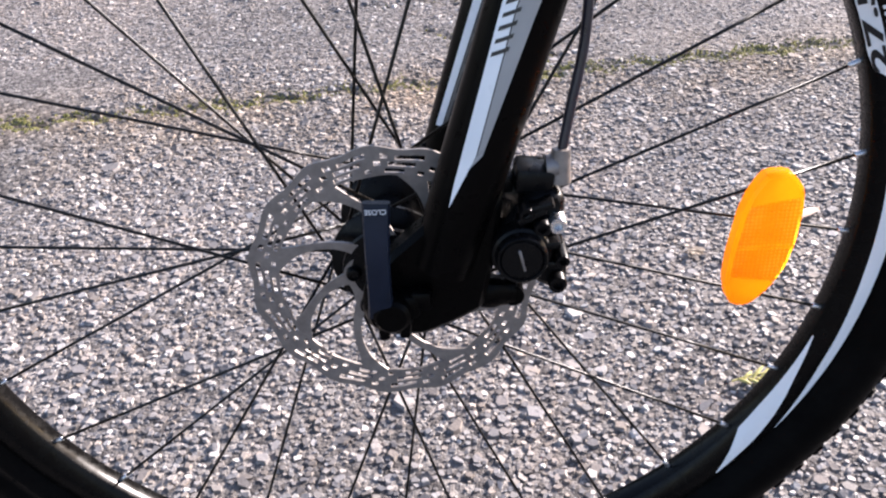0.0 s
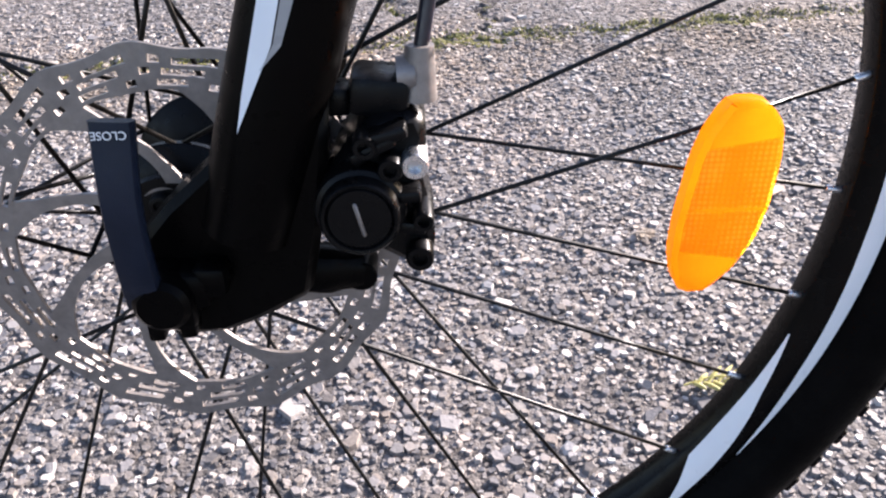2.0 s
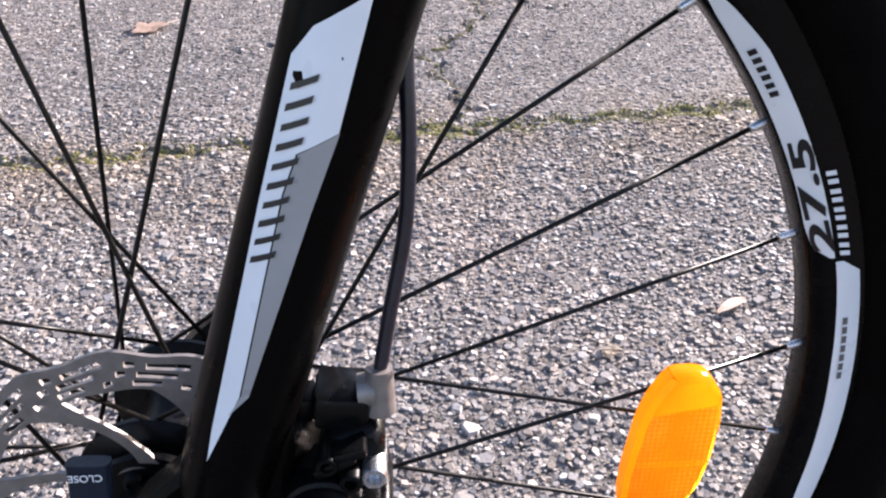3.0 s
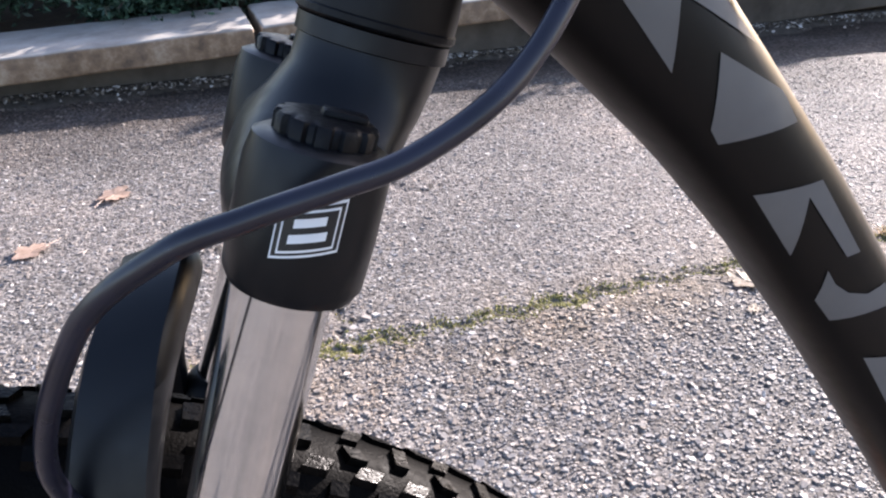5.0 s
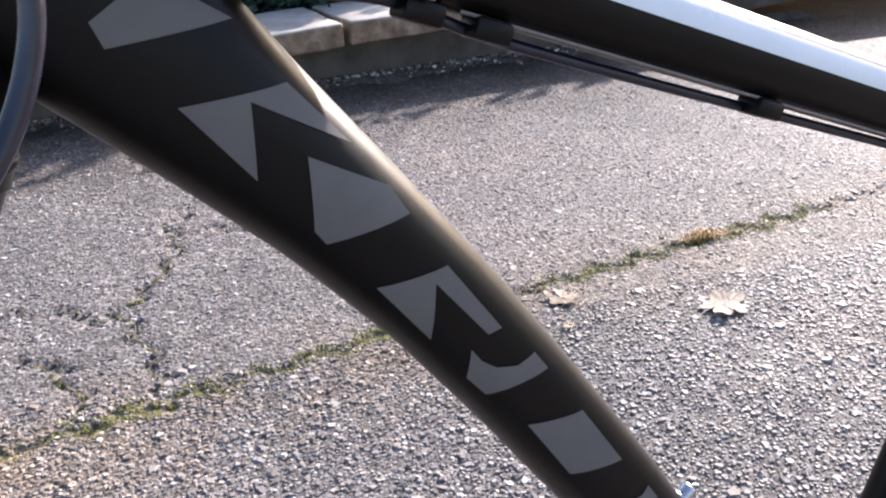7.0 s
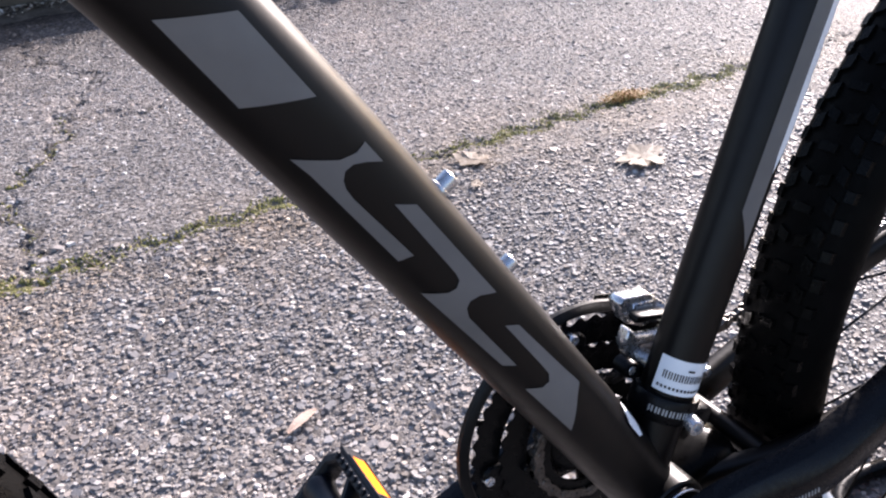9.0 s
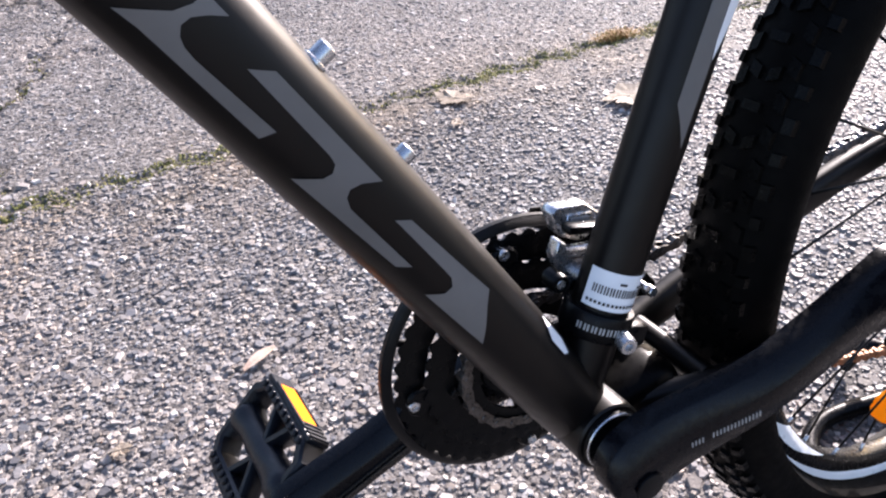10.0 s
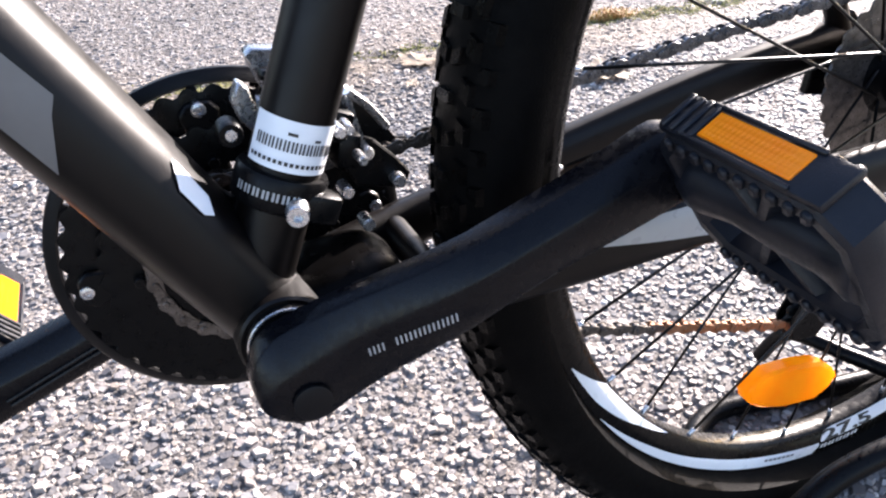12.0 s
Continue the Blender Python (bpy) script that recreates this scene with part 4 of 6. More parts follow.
for s in (-1, 1):
    lean = Matrix.Rotation(math.atan(0.313), 4, "Y")
    bm = bmesh.new()
    sweep(bm, [(LEG(0.26), LV * s, 0.26), (LEG(0.41), LV * s, 0.41)], 0.0138, 32)
    put(bm, FRONT)
    part("stanchion", bm, M_CHROME, fork, "polished chrome fork stanchion")
    bm = bmesh.new()
    lathe(bm, [(0.0140, 0.017), (0.0150, 0.0165), (0.0178, 0.012), (0.0186, 0.009), (0.0186, 0.006), (0.0205, 0.005), (0.0212, 0.001), (0.0212, -0.006), (0.018, -0.010)], 36)
    put(bm, FRONT @ Matrix.Translation((LEG(0.288), LV * s, 0.288)) @ lean @ Matrix.Rotation(radians(90), 4, "X"))
    part("dust_seal", bm, M_PLASTIC, fork, "black rubber dust seal")
    # crown socket and its top cap
    bm = bmesh.new()
    lathe(bm, [(0.0140, 0.0005), (0.0170, 0.0), (0.0188, 0.0035), (0.0192, 0.016), (0.0190, 0.0330), (0.0178, 0.0390), (0.0150, 0.0405), (1e-4, 0.0405)], 40)
    put(bm, FRONT @ Matrix.Translation((LEG(0.3915) + 0.002 - (0.004 if s > 0 else 0), LV * s, 0.3915 + (0.004 if s > 0 else 0))) @ lean @ Matrix.Rotation(radians(90), 4, "X"))
    part("crown_socket", bm, M_CROWN_SHEEN, fork)
    bm = bmesh.new()
    loops = []
    for r, y, rib in ((0.0128, -0.002, 1), (0.0129, 0.0036, 1), (0.0122, 0.0046, 1), (0.0100, 0.0052, 0), (0.0070, 0.0054, 0), (0.0004, 0.0054, 0)):
        loop = []
        for k in range(96):
            th = 2 * math.pi * k / 96
            rr = r + rib * (0.0005 if k % 8 in (0, 1, 2, 3, 4) else -0.0008)
            loop.append(Vector((rr * math.cos(th), y, rr * math.sin(th))))
        loops.append(loop)
    rings(bm, loops)
    box(bm, (0.012, 0.003, 0.0060), Matrix.Translation((0.004, 0.0058, 0)), 0.0012, 2)
    put(bm, FRONT @ Matrix.Translation((LEG(0.4305) + 0.002 - (0.004 if s > 0 else 0), LV * s, 0.4305 + (0.004 if s > 0 else 0))) @ lean @ Matrix.Rotation(radians(90), 4, "X"))
    part("adjuster_cap", bm, M_PLASTIC, fork, "black ribbed plastic top cap")
# crown: from the steerer's race down to the two sockets
bm = bmesh.new()
top = FRONT.inverted() @ (HT_C - HT_D * 0.002)
ax = (FRONT.inverted().to_3x3() @ HT_D).normalized()
fx = Vector((ax.z, 0, -ax.x)).normalized()
loops = []
for d, sh, hu, hv, pw in ((0.0, 0.0, 0.0262, 0.0262, 2), (0.006, 0.0, 0.0262, 0.0262, 2), (0.0065, 0.0, 0.0250, 0.0250, 2), (0.016, -0.001, 0.0248, 0.0262, 2), (0.026, -0.005, 0.0258, 0.033, 2.3),
                          (0.036, -0.0105, 0.0258, 0.046, 2.8), (0.045, -0.015, 0.0238, 0.0575, 3.2), (0.056, -0.021, 0.0195, 0.0600, 3.2), (0.064, -0.022, 0.0170, 0.0560, 3.0), (0.067, -0.022, 0.0120, 0.0480, 3.0)):
    c = top - ax * d + fx * sh
    loop = []
    for k in range(48):
        th = 2 * math.pi * k / 48
        cu, cw = math.cos(th), math.sin(th)
        q = (abs(cu) ** pw + abs(cw) ** pw) ** (-1 / pw)
        loop.append(c + fx * (hu * cu * q) + Vector((0, 1, 0)) * (hv * cw * q))
    loops.append(loop)
rings(bm, loops)
put(bm, FRONT)
part("crown", bm, M_CROWN_SHEEN, fork)
bm = bmesh.new()
lathe(bm, [(0.0262, -0.0015), (0.0275, -0.0005), (0.0275, 0.0015), (0.0262, 0.0025)], 48)
put(bm, Matrix.Translation(HT_C) @ HT_D.to_track_quat("Y", "Z").to_matrix().to_4x4())
part("crown_race", bm, M_PLASTIC, fork, "black rubber headset seal")


def leg_xy(z, d):
    """A point on the leg, d across its line, in the wheel's plane."""
    return (LEG(z) + d, z)


decal("white_decal", [leg_xy(0.063, -0.0085), leg_xy(0.075, -0.0095), leg_xy(0.155, -0.0125), leg_xy(0.198, -0.0135), leg_xy(0.206, -0.0095), leg_xy(0.215, 0.0035), leg_xy(0.178, 0.0045), leg_xy(0.172, -0.0055), leg_xy(0.160, -0.0065), leg_xy(0.091, -0.0035)],
      skin_leg, M_WHITE, fork, FRONT, label="white decal panel on the fork leg")
decal("grey_decal", [leg_xy(0.083, -0.0055), leg_xy(0.0915, -0.0030), leg_xy(0.160, -0.0060), leg_xy(0.172, -0.0050), leg_xy(0.178, 0.0048), leg_xy(0.155, 0.0030), leg_xy(0.091, -0.0005)], skin_leg, M_SILVER, fork, FRONT, label="light grey decal edge on the fork leg")
for k in range(5):
    z = 0.1375 + k * 0.0114
    dx = -0.0108 - 0.0002 * k
    for lo, hi in ((0.0, 0.0021), (0.0058, 0.0078)):
        decal("dark_bar", [leg_xy(z + lo, dx), leg_xy(z + hi, dx), leg_xy(z + hi + 0.0034, dx + 0.0068), leg_xy(z + lo + 0.0034, dx + 0.0068)], skin_leg, M_INK, fork, FRONT, step=0.003, lift=0.0009)


# the far leg's inner face carries the same panel
def skin_inner(x, z):
    r = leg_r(z)
    d = min(abs(x - LEG(z)) * 0.954 / r, 1.0)
    return LV - r * 1.12 * math.sqrt(1 - d * d)


decal("white_decal", [leg_xy(0.062, -0.0145), leg_xy(0.062, -0.011), leg_xy(0.170, -0.0085), leg_xy(0.170, -0.0135)], skin_inner, M_WHITE, fork, FRONT, label="white decal stripe on the fork leg")
decal("grey_decal", [leg_xy(0.064, -0.0105), leg_xy(0.170, -0.0080), leg_xy(0.170, 0.006), leg_xy(0.064, 0.004)], skin_inner, M_GREY, fork, FRONT, label="grey decal panel on the far fork leg")
for k in range(5):
    z = 0.066 + k * 0.0175
    decal("grey_bar", [leg_xy(z, -0.0085), leg_xy(z + 0.013, -0.0085), leg_xy(z + 0.015, 0.0015), leg_xy(z + 0.003, 0.0035)], skin_inner, M_INK, fork, FRONT, lift=0.0009)
# badge on the crown's left socket: two nested frames and a mark
def crown_patch(name, z0, z1, a0, a1, mat, lift):
    bm = bmesh.new()
    loops = []
    for z in (z0, 0.5 * (z0 + z1), z1):
        loops.append([Vector((LEG(z) + 0.002 + (0.0192 + lift) * math.sin(radians(a0 + (a1 - a0) * k / 8)), -LV - (0.0192 + lift) * math.cos(radians(a0 + (a1 - a0) * k / 8)), z + 0.0)) for k in range(9)])
    rings(bm, loops, close_u=False, caps=False)
    put(bm, FRONT)
    return part(name, bm, mat, fork)


for z0, z1, a0, a1, mat, lift in ((0.4061, 0.4193, -28, 22, M_WHITE, 0.0004), (0.4068, 0.4186, -26.5, 20.5, M_INK, 0.0006), (0.4075, 0.4178, -23, 17, M_WHITE, 0.0008), (0.4082, 0.4172, -21.5, 15.5, M_INK, 0.0010), (0.4100, 0.4122, -16, 10, M_WHITE, 0.0012), (0.4138, 0.4160, -14, 8, M_WHITE, 0.0012)):
    crown_patch("badge_layer", z0, z1, a0, a1, mat, lift)

# ---- wheels ----
def sector(bm, a0, a1, r0, r1, y, taper0=0.0, taper1=0.0, n=24):
    """A flat arc band; the tapers slant its ends."""
    loops = []
    for i in range(n + 1):
        t = i / n
        loop = []
        for k in range(3):
            q = k / 2
            a = radians(a0 + taper0 * q + (a1 + taper1 * q - a0 - taper0 * q) * t)
            r = r0 + (r1 - r0) * q
            loop.append(Vector((r * math.cos(a), y, r * math.sin(a))))
        loops.append(loop)
    rings(bm, loops, close_u=False, caps=False)
    return bm


def knob(vs, fs, a, y, r0, r1, da, dy, slant=0.0, skew=0.0):
    """A tread block at the angle a, from radius r0 to r1."""
    b = len(vs)
    for r, f in ((r0, 1.0), (r1, 0.80)):
        for sa, sy in ((-1, -1), (1, -1), (1, 1), (-1, 1)):
            ang = a + sa * da * f + skew * sy
            yy = y + sy * dy * f
            rr = r - slant * (yy - y) * (1 if y > 0 else -1)
            vs.append((rr * math.cos(ang), yy, rr * math.sin(ang)))
    fs += [(b + 4, b + 5, b + 6, b + 7), (b, b + 1, b + 5, b + 4), (b + 1, b + 2, b + 6, b + 5), (b + 2, b + 3, b + 7, b + 6), (b + 3, b, b + 4, b + 7)]


def tread_mesh():
    """Blocks in five rows: two in the middle by turns, a row beside them and a row of shoulder lugs each side."""
    vs, fs = [], []
    n = 112
    for k in range(n):
        a = 2 * math.pi * k / n
        h = math.pi / n
        if k % 2:
            knob(vs, fs, a, -0.0050, 0.334, 0.3425, 0.0125, 0.0036, skew=0.004)
            knob(vs, fs, a, 0.0050, 0.334, 0.3425, 0.0125, 0.0036, skew=-0.004)
        else:
            knob(vs, fs, a, 0.0, 0.334, 0.3428, 0.010, 0.0060)
        for s in (-1, 1):
            long = k % 2 == (s > 0)
            knob(vs, fs, a + h * (0.6 if s > 0 else 1.4), 0.0122 * s, 0.331, 0.3402, 0.0165, 0.0030, 0.30, 0.004 * s)
            knob(vs, fs, a + h * (1.5 if s > 0 else 0.5), 0.0184 * s, 0.3265, 0.3362, 0.0160 if long else 0.0125, 0.0026, 0.60)
    vs = [(x * 0.995, y, z * 0.995) for x, y, z in vs]
    me = bpy.data.meshes.new("tread")
    me.from_pydata(vs, [], fs)
    me.materials.append(M_RUBBER_DUSTY)
    return me


TREAD = tread_mesh()
bm = bmesh.new()
sweep(bm, [(0, 0, z) for z in (0.0, 0.25, 0.5, 0.75, 1.0)], 0.0010, 8, side=(1, 0, 0))
SPOKE = bpy.data.meshes.new("spoke")
bm.to_mesh(SPOKE)
bm.free()
SPOKE.materials.append(M_SPOKE)
SPOKE.shade_smooth()
bm = bmesh.new()
lathe(bm, [(1e-5, 0.0), (0.0016, 0.0), (0.0017, 0.001), (0.0017, 0.0060), (0.0014, 0.0076), (0.0010, 0.0076)], 12)
NIPPLE = bpy.data.meshes.new("nipple")
bm.to_mesh(NIPPLE)
bm.free()
NIPPLE.materials.append(M_ALLOY)
NIPPLE.shade_smooth()


def rim_side(r):
    """Half the rim's width at the radius r."""
    return lerp(r, [(0.2778, 0.0060), (0.2784, 0.0070), (0.2815, 0.0092), (0.2860, 0.0120), (0.2900, 0.0128)])[0]


def wheel(name, label, m, hub_m, turn, phase, flange_l, flange_r, pattern, lace, fat=1.0):
    """A spoked wheel: the rim at the pose m, the spokes' inner ends at the hub; turn: where its decals stand; fat: how much wider the tyre is."""
    bm = bmesh.new()
    lathe(bm, [(0.2778, -0.0060), (0.2778, 0.0060), (0.2784, 0.0070), (0.2815, 0.0092), (0.2860, 0.0120), (0.2900, 0.0128), (0.2980, 0.0128), (0.2990, 0.0115), (0.2985, 0.0095), (0.2860, 0.0080), (0.2860, -0.0080), (0.2985, -0.0095),
               (0.2990, -0.0115), (0.2980, -0.0128), (0.2900, -0.0128), (0.2860, -0.0120), (0.2815, -0.0092), (0.2784, -0.0070)], 160, True)
    put(bm, m)
    rim = part(name, bm, M_RIM, bicycle, label)
    bm = bmesh.new()
    prof = []
    for k in range(25):
        th = radians(-118 + 236 * k / 24)
        prof.append((0.3155 + 0.0235 * (0.3 + 0.7 * fat) * math.cos(th), 0.0265 * fat * math.sin(th)))
    prof = [(0.2965, -0.0105), (0.299, -0.0135), *prof, (0.299, 0.0135), (0.2965, 0.0105)]
    lathe(bm, prof, 160)
    put(bm, m)
    part("tyre", bm, M_RUBBER, rim, "black knobbly mountain bike tyre")
    wide = 1 + 0.0485 * (fat - 1)
    share("tread", TREAD, rim, m @ Matrix.Rotation(radians(turn * 0.7), 4, "Y") @ Matrix.Diagonal((wide, fat, wide, 1)))
    for k in range(32):
        a = radians(phase + 11.25 * k)
        side, way = pattern[k % 4]
        y = flange_l if side < 0 else flange_r
        h = a + way * radians(lace + (1 if (k // 4) % 2 else -1))
        p0 = hub_m @ Vector((0.030 * math.cos(h), y, 0.030 * math.sin(h)))
        p1 = m @ Vector((0.2790 * math.cos(a), 0.0015 * side, 0.2790 * math.sin(a)))
        d = p1 - p0
        q = d.to_track_quat("Z", "X").to_matrix().to_4x4()
        share("spoke", SPOKE, rim, Matrix.Translation(p0) @ q @ Matrix.Diagonal((1, 1, d.length, 1)))
        share("nipple", NIPPLE, rim, Matrix.Translation(p1) @ (-d).to_track_quat("Y", "X").to_matrix().to_4x4())
    for table in ([(45.0, 0.2806, 0.2812), (42.0, 0.2790, 0.2842), (38.0, 0.2786, 0.2866), (30.0, 0.2786, 0.2866), (22.0, 0.2786, 0.2866), (20.0, 0.2800, 0.2866), (19.0, 0.2850, 0.2866)],
                  [(18.6, 0.2868, 0.2895), (17.5, 0.2868, 0.2956), (8.0, 0.2862, 0.2956), (-6.0, 0.2874, 0.2960), (-20.0, 0.2912, 0.2970), (-31.5, 0.2968, 0.2972)],
                  [(-17.0, 0.2788, 0.2794), (-24.0, 0.2788, 0.2838), (-30.0, 0.2788, 0.2892), (-34.5, 0.2796, 0.2922), (-42.0, 0.2938, 0.2944)]):
        bm = bmesh.new()
        loops = []
        lo, hi = table[-1][0], table[0][0]
        up = [(-r[0], *r[1:]) for r in table]
        for i in range(41):
            a = hi + (lo - hi) * i / 40
            r0, r1 = lerp(-a, up)
            loops.append([Vector((r * math.cos(radians(a)), -rim_side(r) - 0.0006, r * math.sin(radians(a)))) for r in [r0 + (r1 - r0) * k / 5 for k in range(6)]])
        rings(bm, loops, close_u=False, caps=False)
        put(bm, m @ Matrix.Rotation(radians(turn), 4, "Y"))
        part("rim_decal", bm, M_WHITE, rim, "white rim decal")
    # size mark on the rim
    cu = bpy.data.curves.new("size_mark", "FONT")
    cu.offset = 0.0003
    cu.body, cu.size, cu.align_x, cu.align_y = "27.5", 0.0108, "CENTER", "CENTER"
    cu.extrude = 0.0002
    tmp = bpy.data.objects.new("size_mark", cu)
    me = bpy.data.meshes.new_from_object(tmp)
    me.materials.clear()
    me.materials.append(M_INK)
    mark = share("size_mark", me, rim, m @ Matrix.Rotation(radians(turn), 4, "Y") @ Matrix.Rotation(radians(-25.0), 4, "Y") @ Matrix.Translation((0.2826, -0.0111, 0)) @ Matrix.Rotation(radians(-34), 4, "Z") @ Matrix.Rotation(radians(-90), 4, "Y") @ Matrix.Rotation(radians(90), 4, "X") @ Matrix.Diagonal((2.9, 1, 1, 1)))
    mark["label"] = "black size mark on the rim"
    for k in range(10):
        bm = bmesh.new()
        a = 27.0 - (k // 2) * 1.65 - (k % 2) * 0.75
        sector(bm, a, a - 0.42, 0.2884, 0.2922, -0.0134, -0.25, -0.25, n=2)
        put(bm, m @ Matrix.Rotation(radians(turn), 4, "Y"))
        part("maker_bar", bm, M_WHITE, rim)
    for k in range(6):
        bm = bmesh.new()
        a0, a1 = 38.5 - k * 0.75, 38.05 - k * 0.75
        rings(bm, [[Vector((r * math.cos(radians(a)), -rim_side(r) - 0.0012, r * math.sin(radians(a)))) for r in (0.2806, 0.2815, 0.2832)] for a in (a0, a1)], close_u=False, caps=False)
        put(bm, m @ Matrix.Rotation(radians(turn), 4, "Y"))
        part("print_bar", bm, M_INK, rim)
    for k in range(7):
        bm = bmesh.new()
        sector(bm, 13 - k * 0.95, 12.3 - k * 0.95, 0.2888, 0.2908, -0.0137, n=2)
        put(bm, m @ Matrix.Rotation(radians(turn), 4, "Y"))
        part("print_bar", bm, M_GREY, rim)
    return rim


PATTERN = [(1, 1), (-1, -1), (1, -1), (-1, 1)]
FW = FRONT @ Matrix(((0.99961, -0.02764, 0.00109, -0.00356), (0.02766, 0.99889, -0.03825, -0.00564), (-0.00003, 0.03826, 0.99927, 0.00953), (0, 0, 0, 1)))
HUB = FRONT @ Matrix.Translation((-0.0020, 0.0005, 0.0058))
front_wheel = wheel("front_wheel", "front wheel with black rim and black spokes", FW, HUB, 0, -2.03, -0.0216, 0.0337, PATTERN, 64.3)
rear_wheel = wheel("rear_wheel", "rear wheel with black rim and black spokes", REAR, Matrix.Translation((0.4435, 0.0030, 0.0285)), 113, 22.97, -0.0330, 0.0190, PATTERN, 51.4, 1.20)

# front hub
bm = bmesh.new()
lathe(bm, [(0.005, -0.050), (0.008, -0.050), (0.0095, -0.046), (0.0125, -0.044), (0.0135, -0.036), (0.0255, -0.0355), (0.0262, -0.033), (0.0245, -0.0305), (0.0185, -0.029), (0.0185, -0.026), (0.0325, -0.0235), (0.0335, -0.0225),
           (0.0335, -0.0200), (0.0325, -0.0190), (0.0175, -0.0145), (0.0155, -0.005), (0.0155, 0.015), (0.0185, 0.027), (0.0325, 0.0312), (0.0335, 0.0322), (0.0335, 0.0345), (0.0325, 0.0355), (0.013, 0.0385), (0.0095, 0.045), (0.008, 0.050)], 56)
put(bm, HUB)
part("hub", bm, M_BLACK, front_wheel, "black front hub")


def rotor(m):
    """A wavy brake disc with slots and six swept arms."""
    bm = bmesh.new()
    n = 240
    cells = [0.0645, 0.0662, 0.0687, 0.0701, 0.0727, 0.0742, 0.0771, 0.0806]
    grid = []
    for i in range(n):
        a = 2 * math.pi * i / n
        wave = 0.0013 * math.cos(15 * a)
        row = []
        for j, r in enumerate(cells):
            rr = r + wave * (j / 7) ** 2 + (0.0004 * math.cos(15 * a + 2) if j == 0 else 0)
            row.append(bm.verts.new((rr * math.cos(a), 0, rr * math.sin(a))))
        grid.append(row)
    for i in range(n):
        k = i % 16
        for j in range(7):
            slot_a = j == 5 and k in (1, 2, 3, 4, 5, 6, 7, 8)
            slot_b = j == 3 and k in (3, 4, 5, 6, 7, 8, 9, 10)
            slot_c = j == 1 and k in (6, 7, 8, 9, 10, 11)
            hole = (j == 3 and k in (13, 14)) or (j == 5 and k in (11, 12)) or (j == 1 and k in (0, 1))
            if slot_a or slot_b or slot_c or hole:
                continue
            g0, g1 = grid[i], grid[(i + 1) % n]
            bm.faces.new((g0[j], g0[j + 1], g1[j + 1], g1[j]))
    ret = bmesh.ops.extrude_face_region(bm, geom=bm.faces[:])
    bmesh.ops.translate(bm, vec=(0, 0.0018, 0), verts=[v for v in ret["geom"] if isinstance(v, bmesh.types.BMVert)])
    put(bm, m)
    return bm


def thicken(bm, m):
    ret = bmesh.ops.extrude_face_region(bm, geom=bm.faces[:])
    bmesh.ops.translate(bm, vec=(0, 0.0018, 0), verts=[v for v in ret["geom"] if isinstance(v, bmesh.types.BMVert)])
    return put(bm, m)


def rotor_carrier(m):
    bm = bmesh.new()
    car = []
    for i in range(120):
        a = 2 * math.pi * i / 120
        lobe = 0.0018 * math.cos(6 * (a - radians(166)))
        car.append([bm.verts.new((r * math.cos(a), 0, r * math.sin(a))) for r in (0.0172, 0.0215, 0.0262 + lobe)])
    for i in range(120):
        g0, g1 = car[i], car[(i + 1) % 120]
        for j in range(2):
            bm.faces.new((g0[j], g0[j + 1], g1[j + 1], g1[j]))
    return thicken(bm, m)


def rotor_arm(m, k):
    """One swept arm between the carrier and the brake track."""
    bm = bmesh.new()
    rows = []
    for i in range(17):
        t = i / 16
        r = 0.0240 + (0.0662 - 0.0240) * t
        a = radians(80 + 45 * k) - radians(900) * (0.068 - r)
        flare = max(0.0, (t - 0.72) / 0.28)
        half = (0.0044 - 0.0019 * math.sin(math.pi * min(1, t * 1.15)) + 0.0050 * flare ** 2) / r
        rows.append([bm.verts.new((r * math.cos(a + q * half), 0.0, r * math.sin(a + q * half))) for q in (-1, 1)])
    for r0, r1 in zip(rows, rows[1:]):
        bm.faces.new((r0[0], r0[1], r1[1], r1[0]))
    return thicken(bm, m)


ROTOR = FRONT @ Matrix.Translation((0, -0.0352, 0))
part("rotor_carrier", rotor_carrier(ROTOR), M_STEEL, front_wheel)
for k in range(8):
    part("rotor_arm", rotor_arm(ROTOR @ Matrix.Translation((0, 0.0001, 0)), k), M_STEEL, front_wheel)
disc_rotor = part("brake_rotor", rotor(FRONT @ Matrix.Translation((0, -0.0352, 0))), M_STEEL, front_wheel, "slotted steel brake rotor")
for k in range(6):
    bm = bmesh.new()
    lathe(bm, [(1e-5, -0.0385), (0.0020, -0.0385), (0.0024, -0.0395), (0.0036, -0.0393), (0.0043, -0.0382), (0.0045, -0.0352)], 20)
    put(bm, FRONT @ Matrix.Rotation(-radians(166 + 60 * k), 4, "Y") @ Matrix.Translation((0.0222, 0, 0)))
    part("rotor_bolt", bm, M_BLACK, front_wheel, "black rotor bolt")

# wheel reflectors
def reflector(outline, m, wheel_part, y0, y1):
    bm = bmesh.new()
    plate(bm, outline, y0, y1, 0.0022)
    put(bm, m)
    body = part("reflector", bm, M_AMBER_RIM, wheel_part, "amber plastic spoke reflector")
    cx, cz = sum(p[0] for p in outline) / len(outline), sum(p[1] for p in outline) / len(outline)
    return body, cx, cz


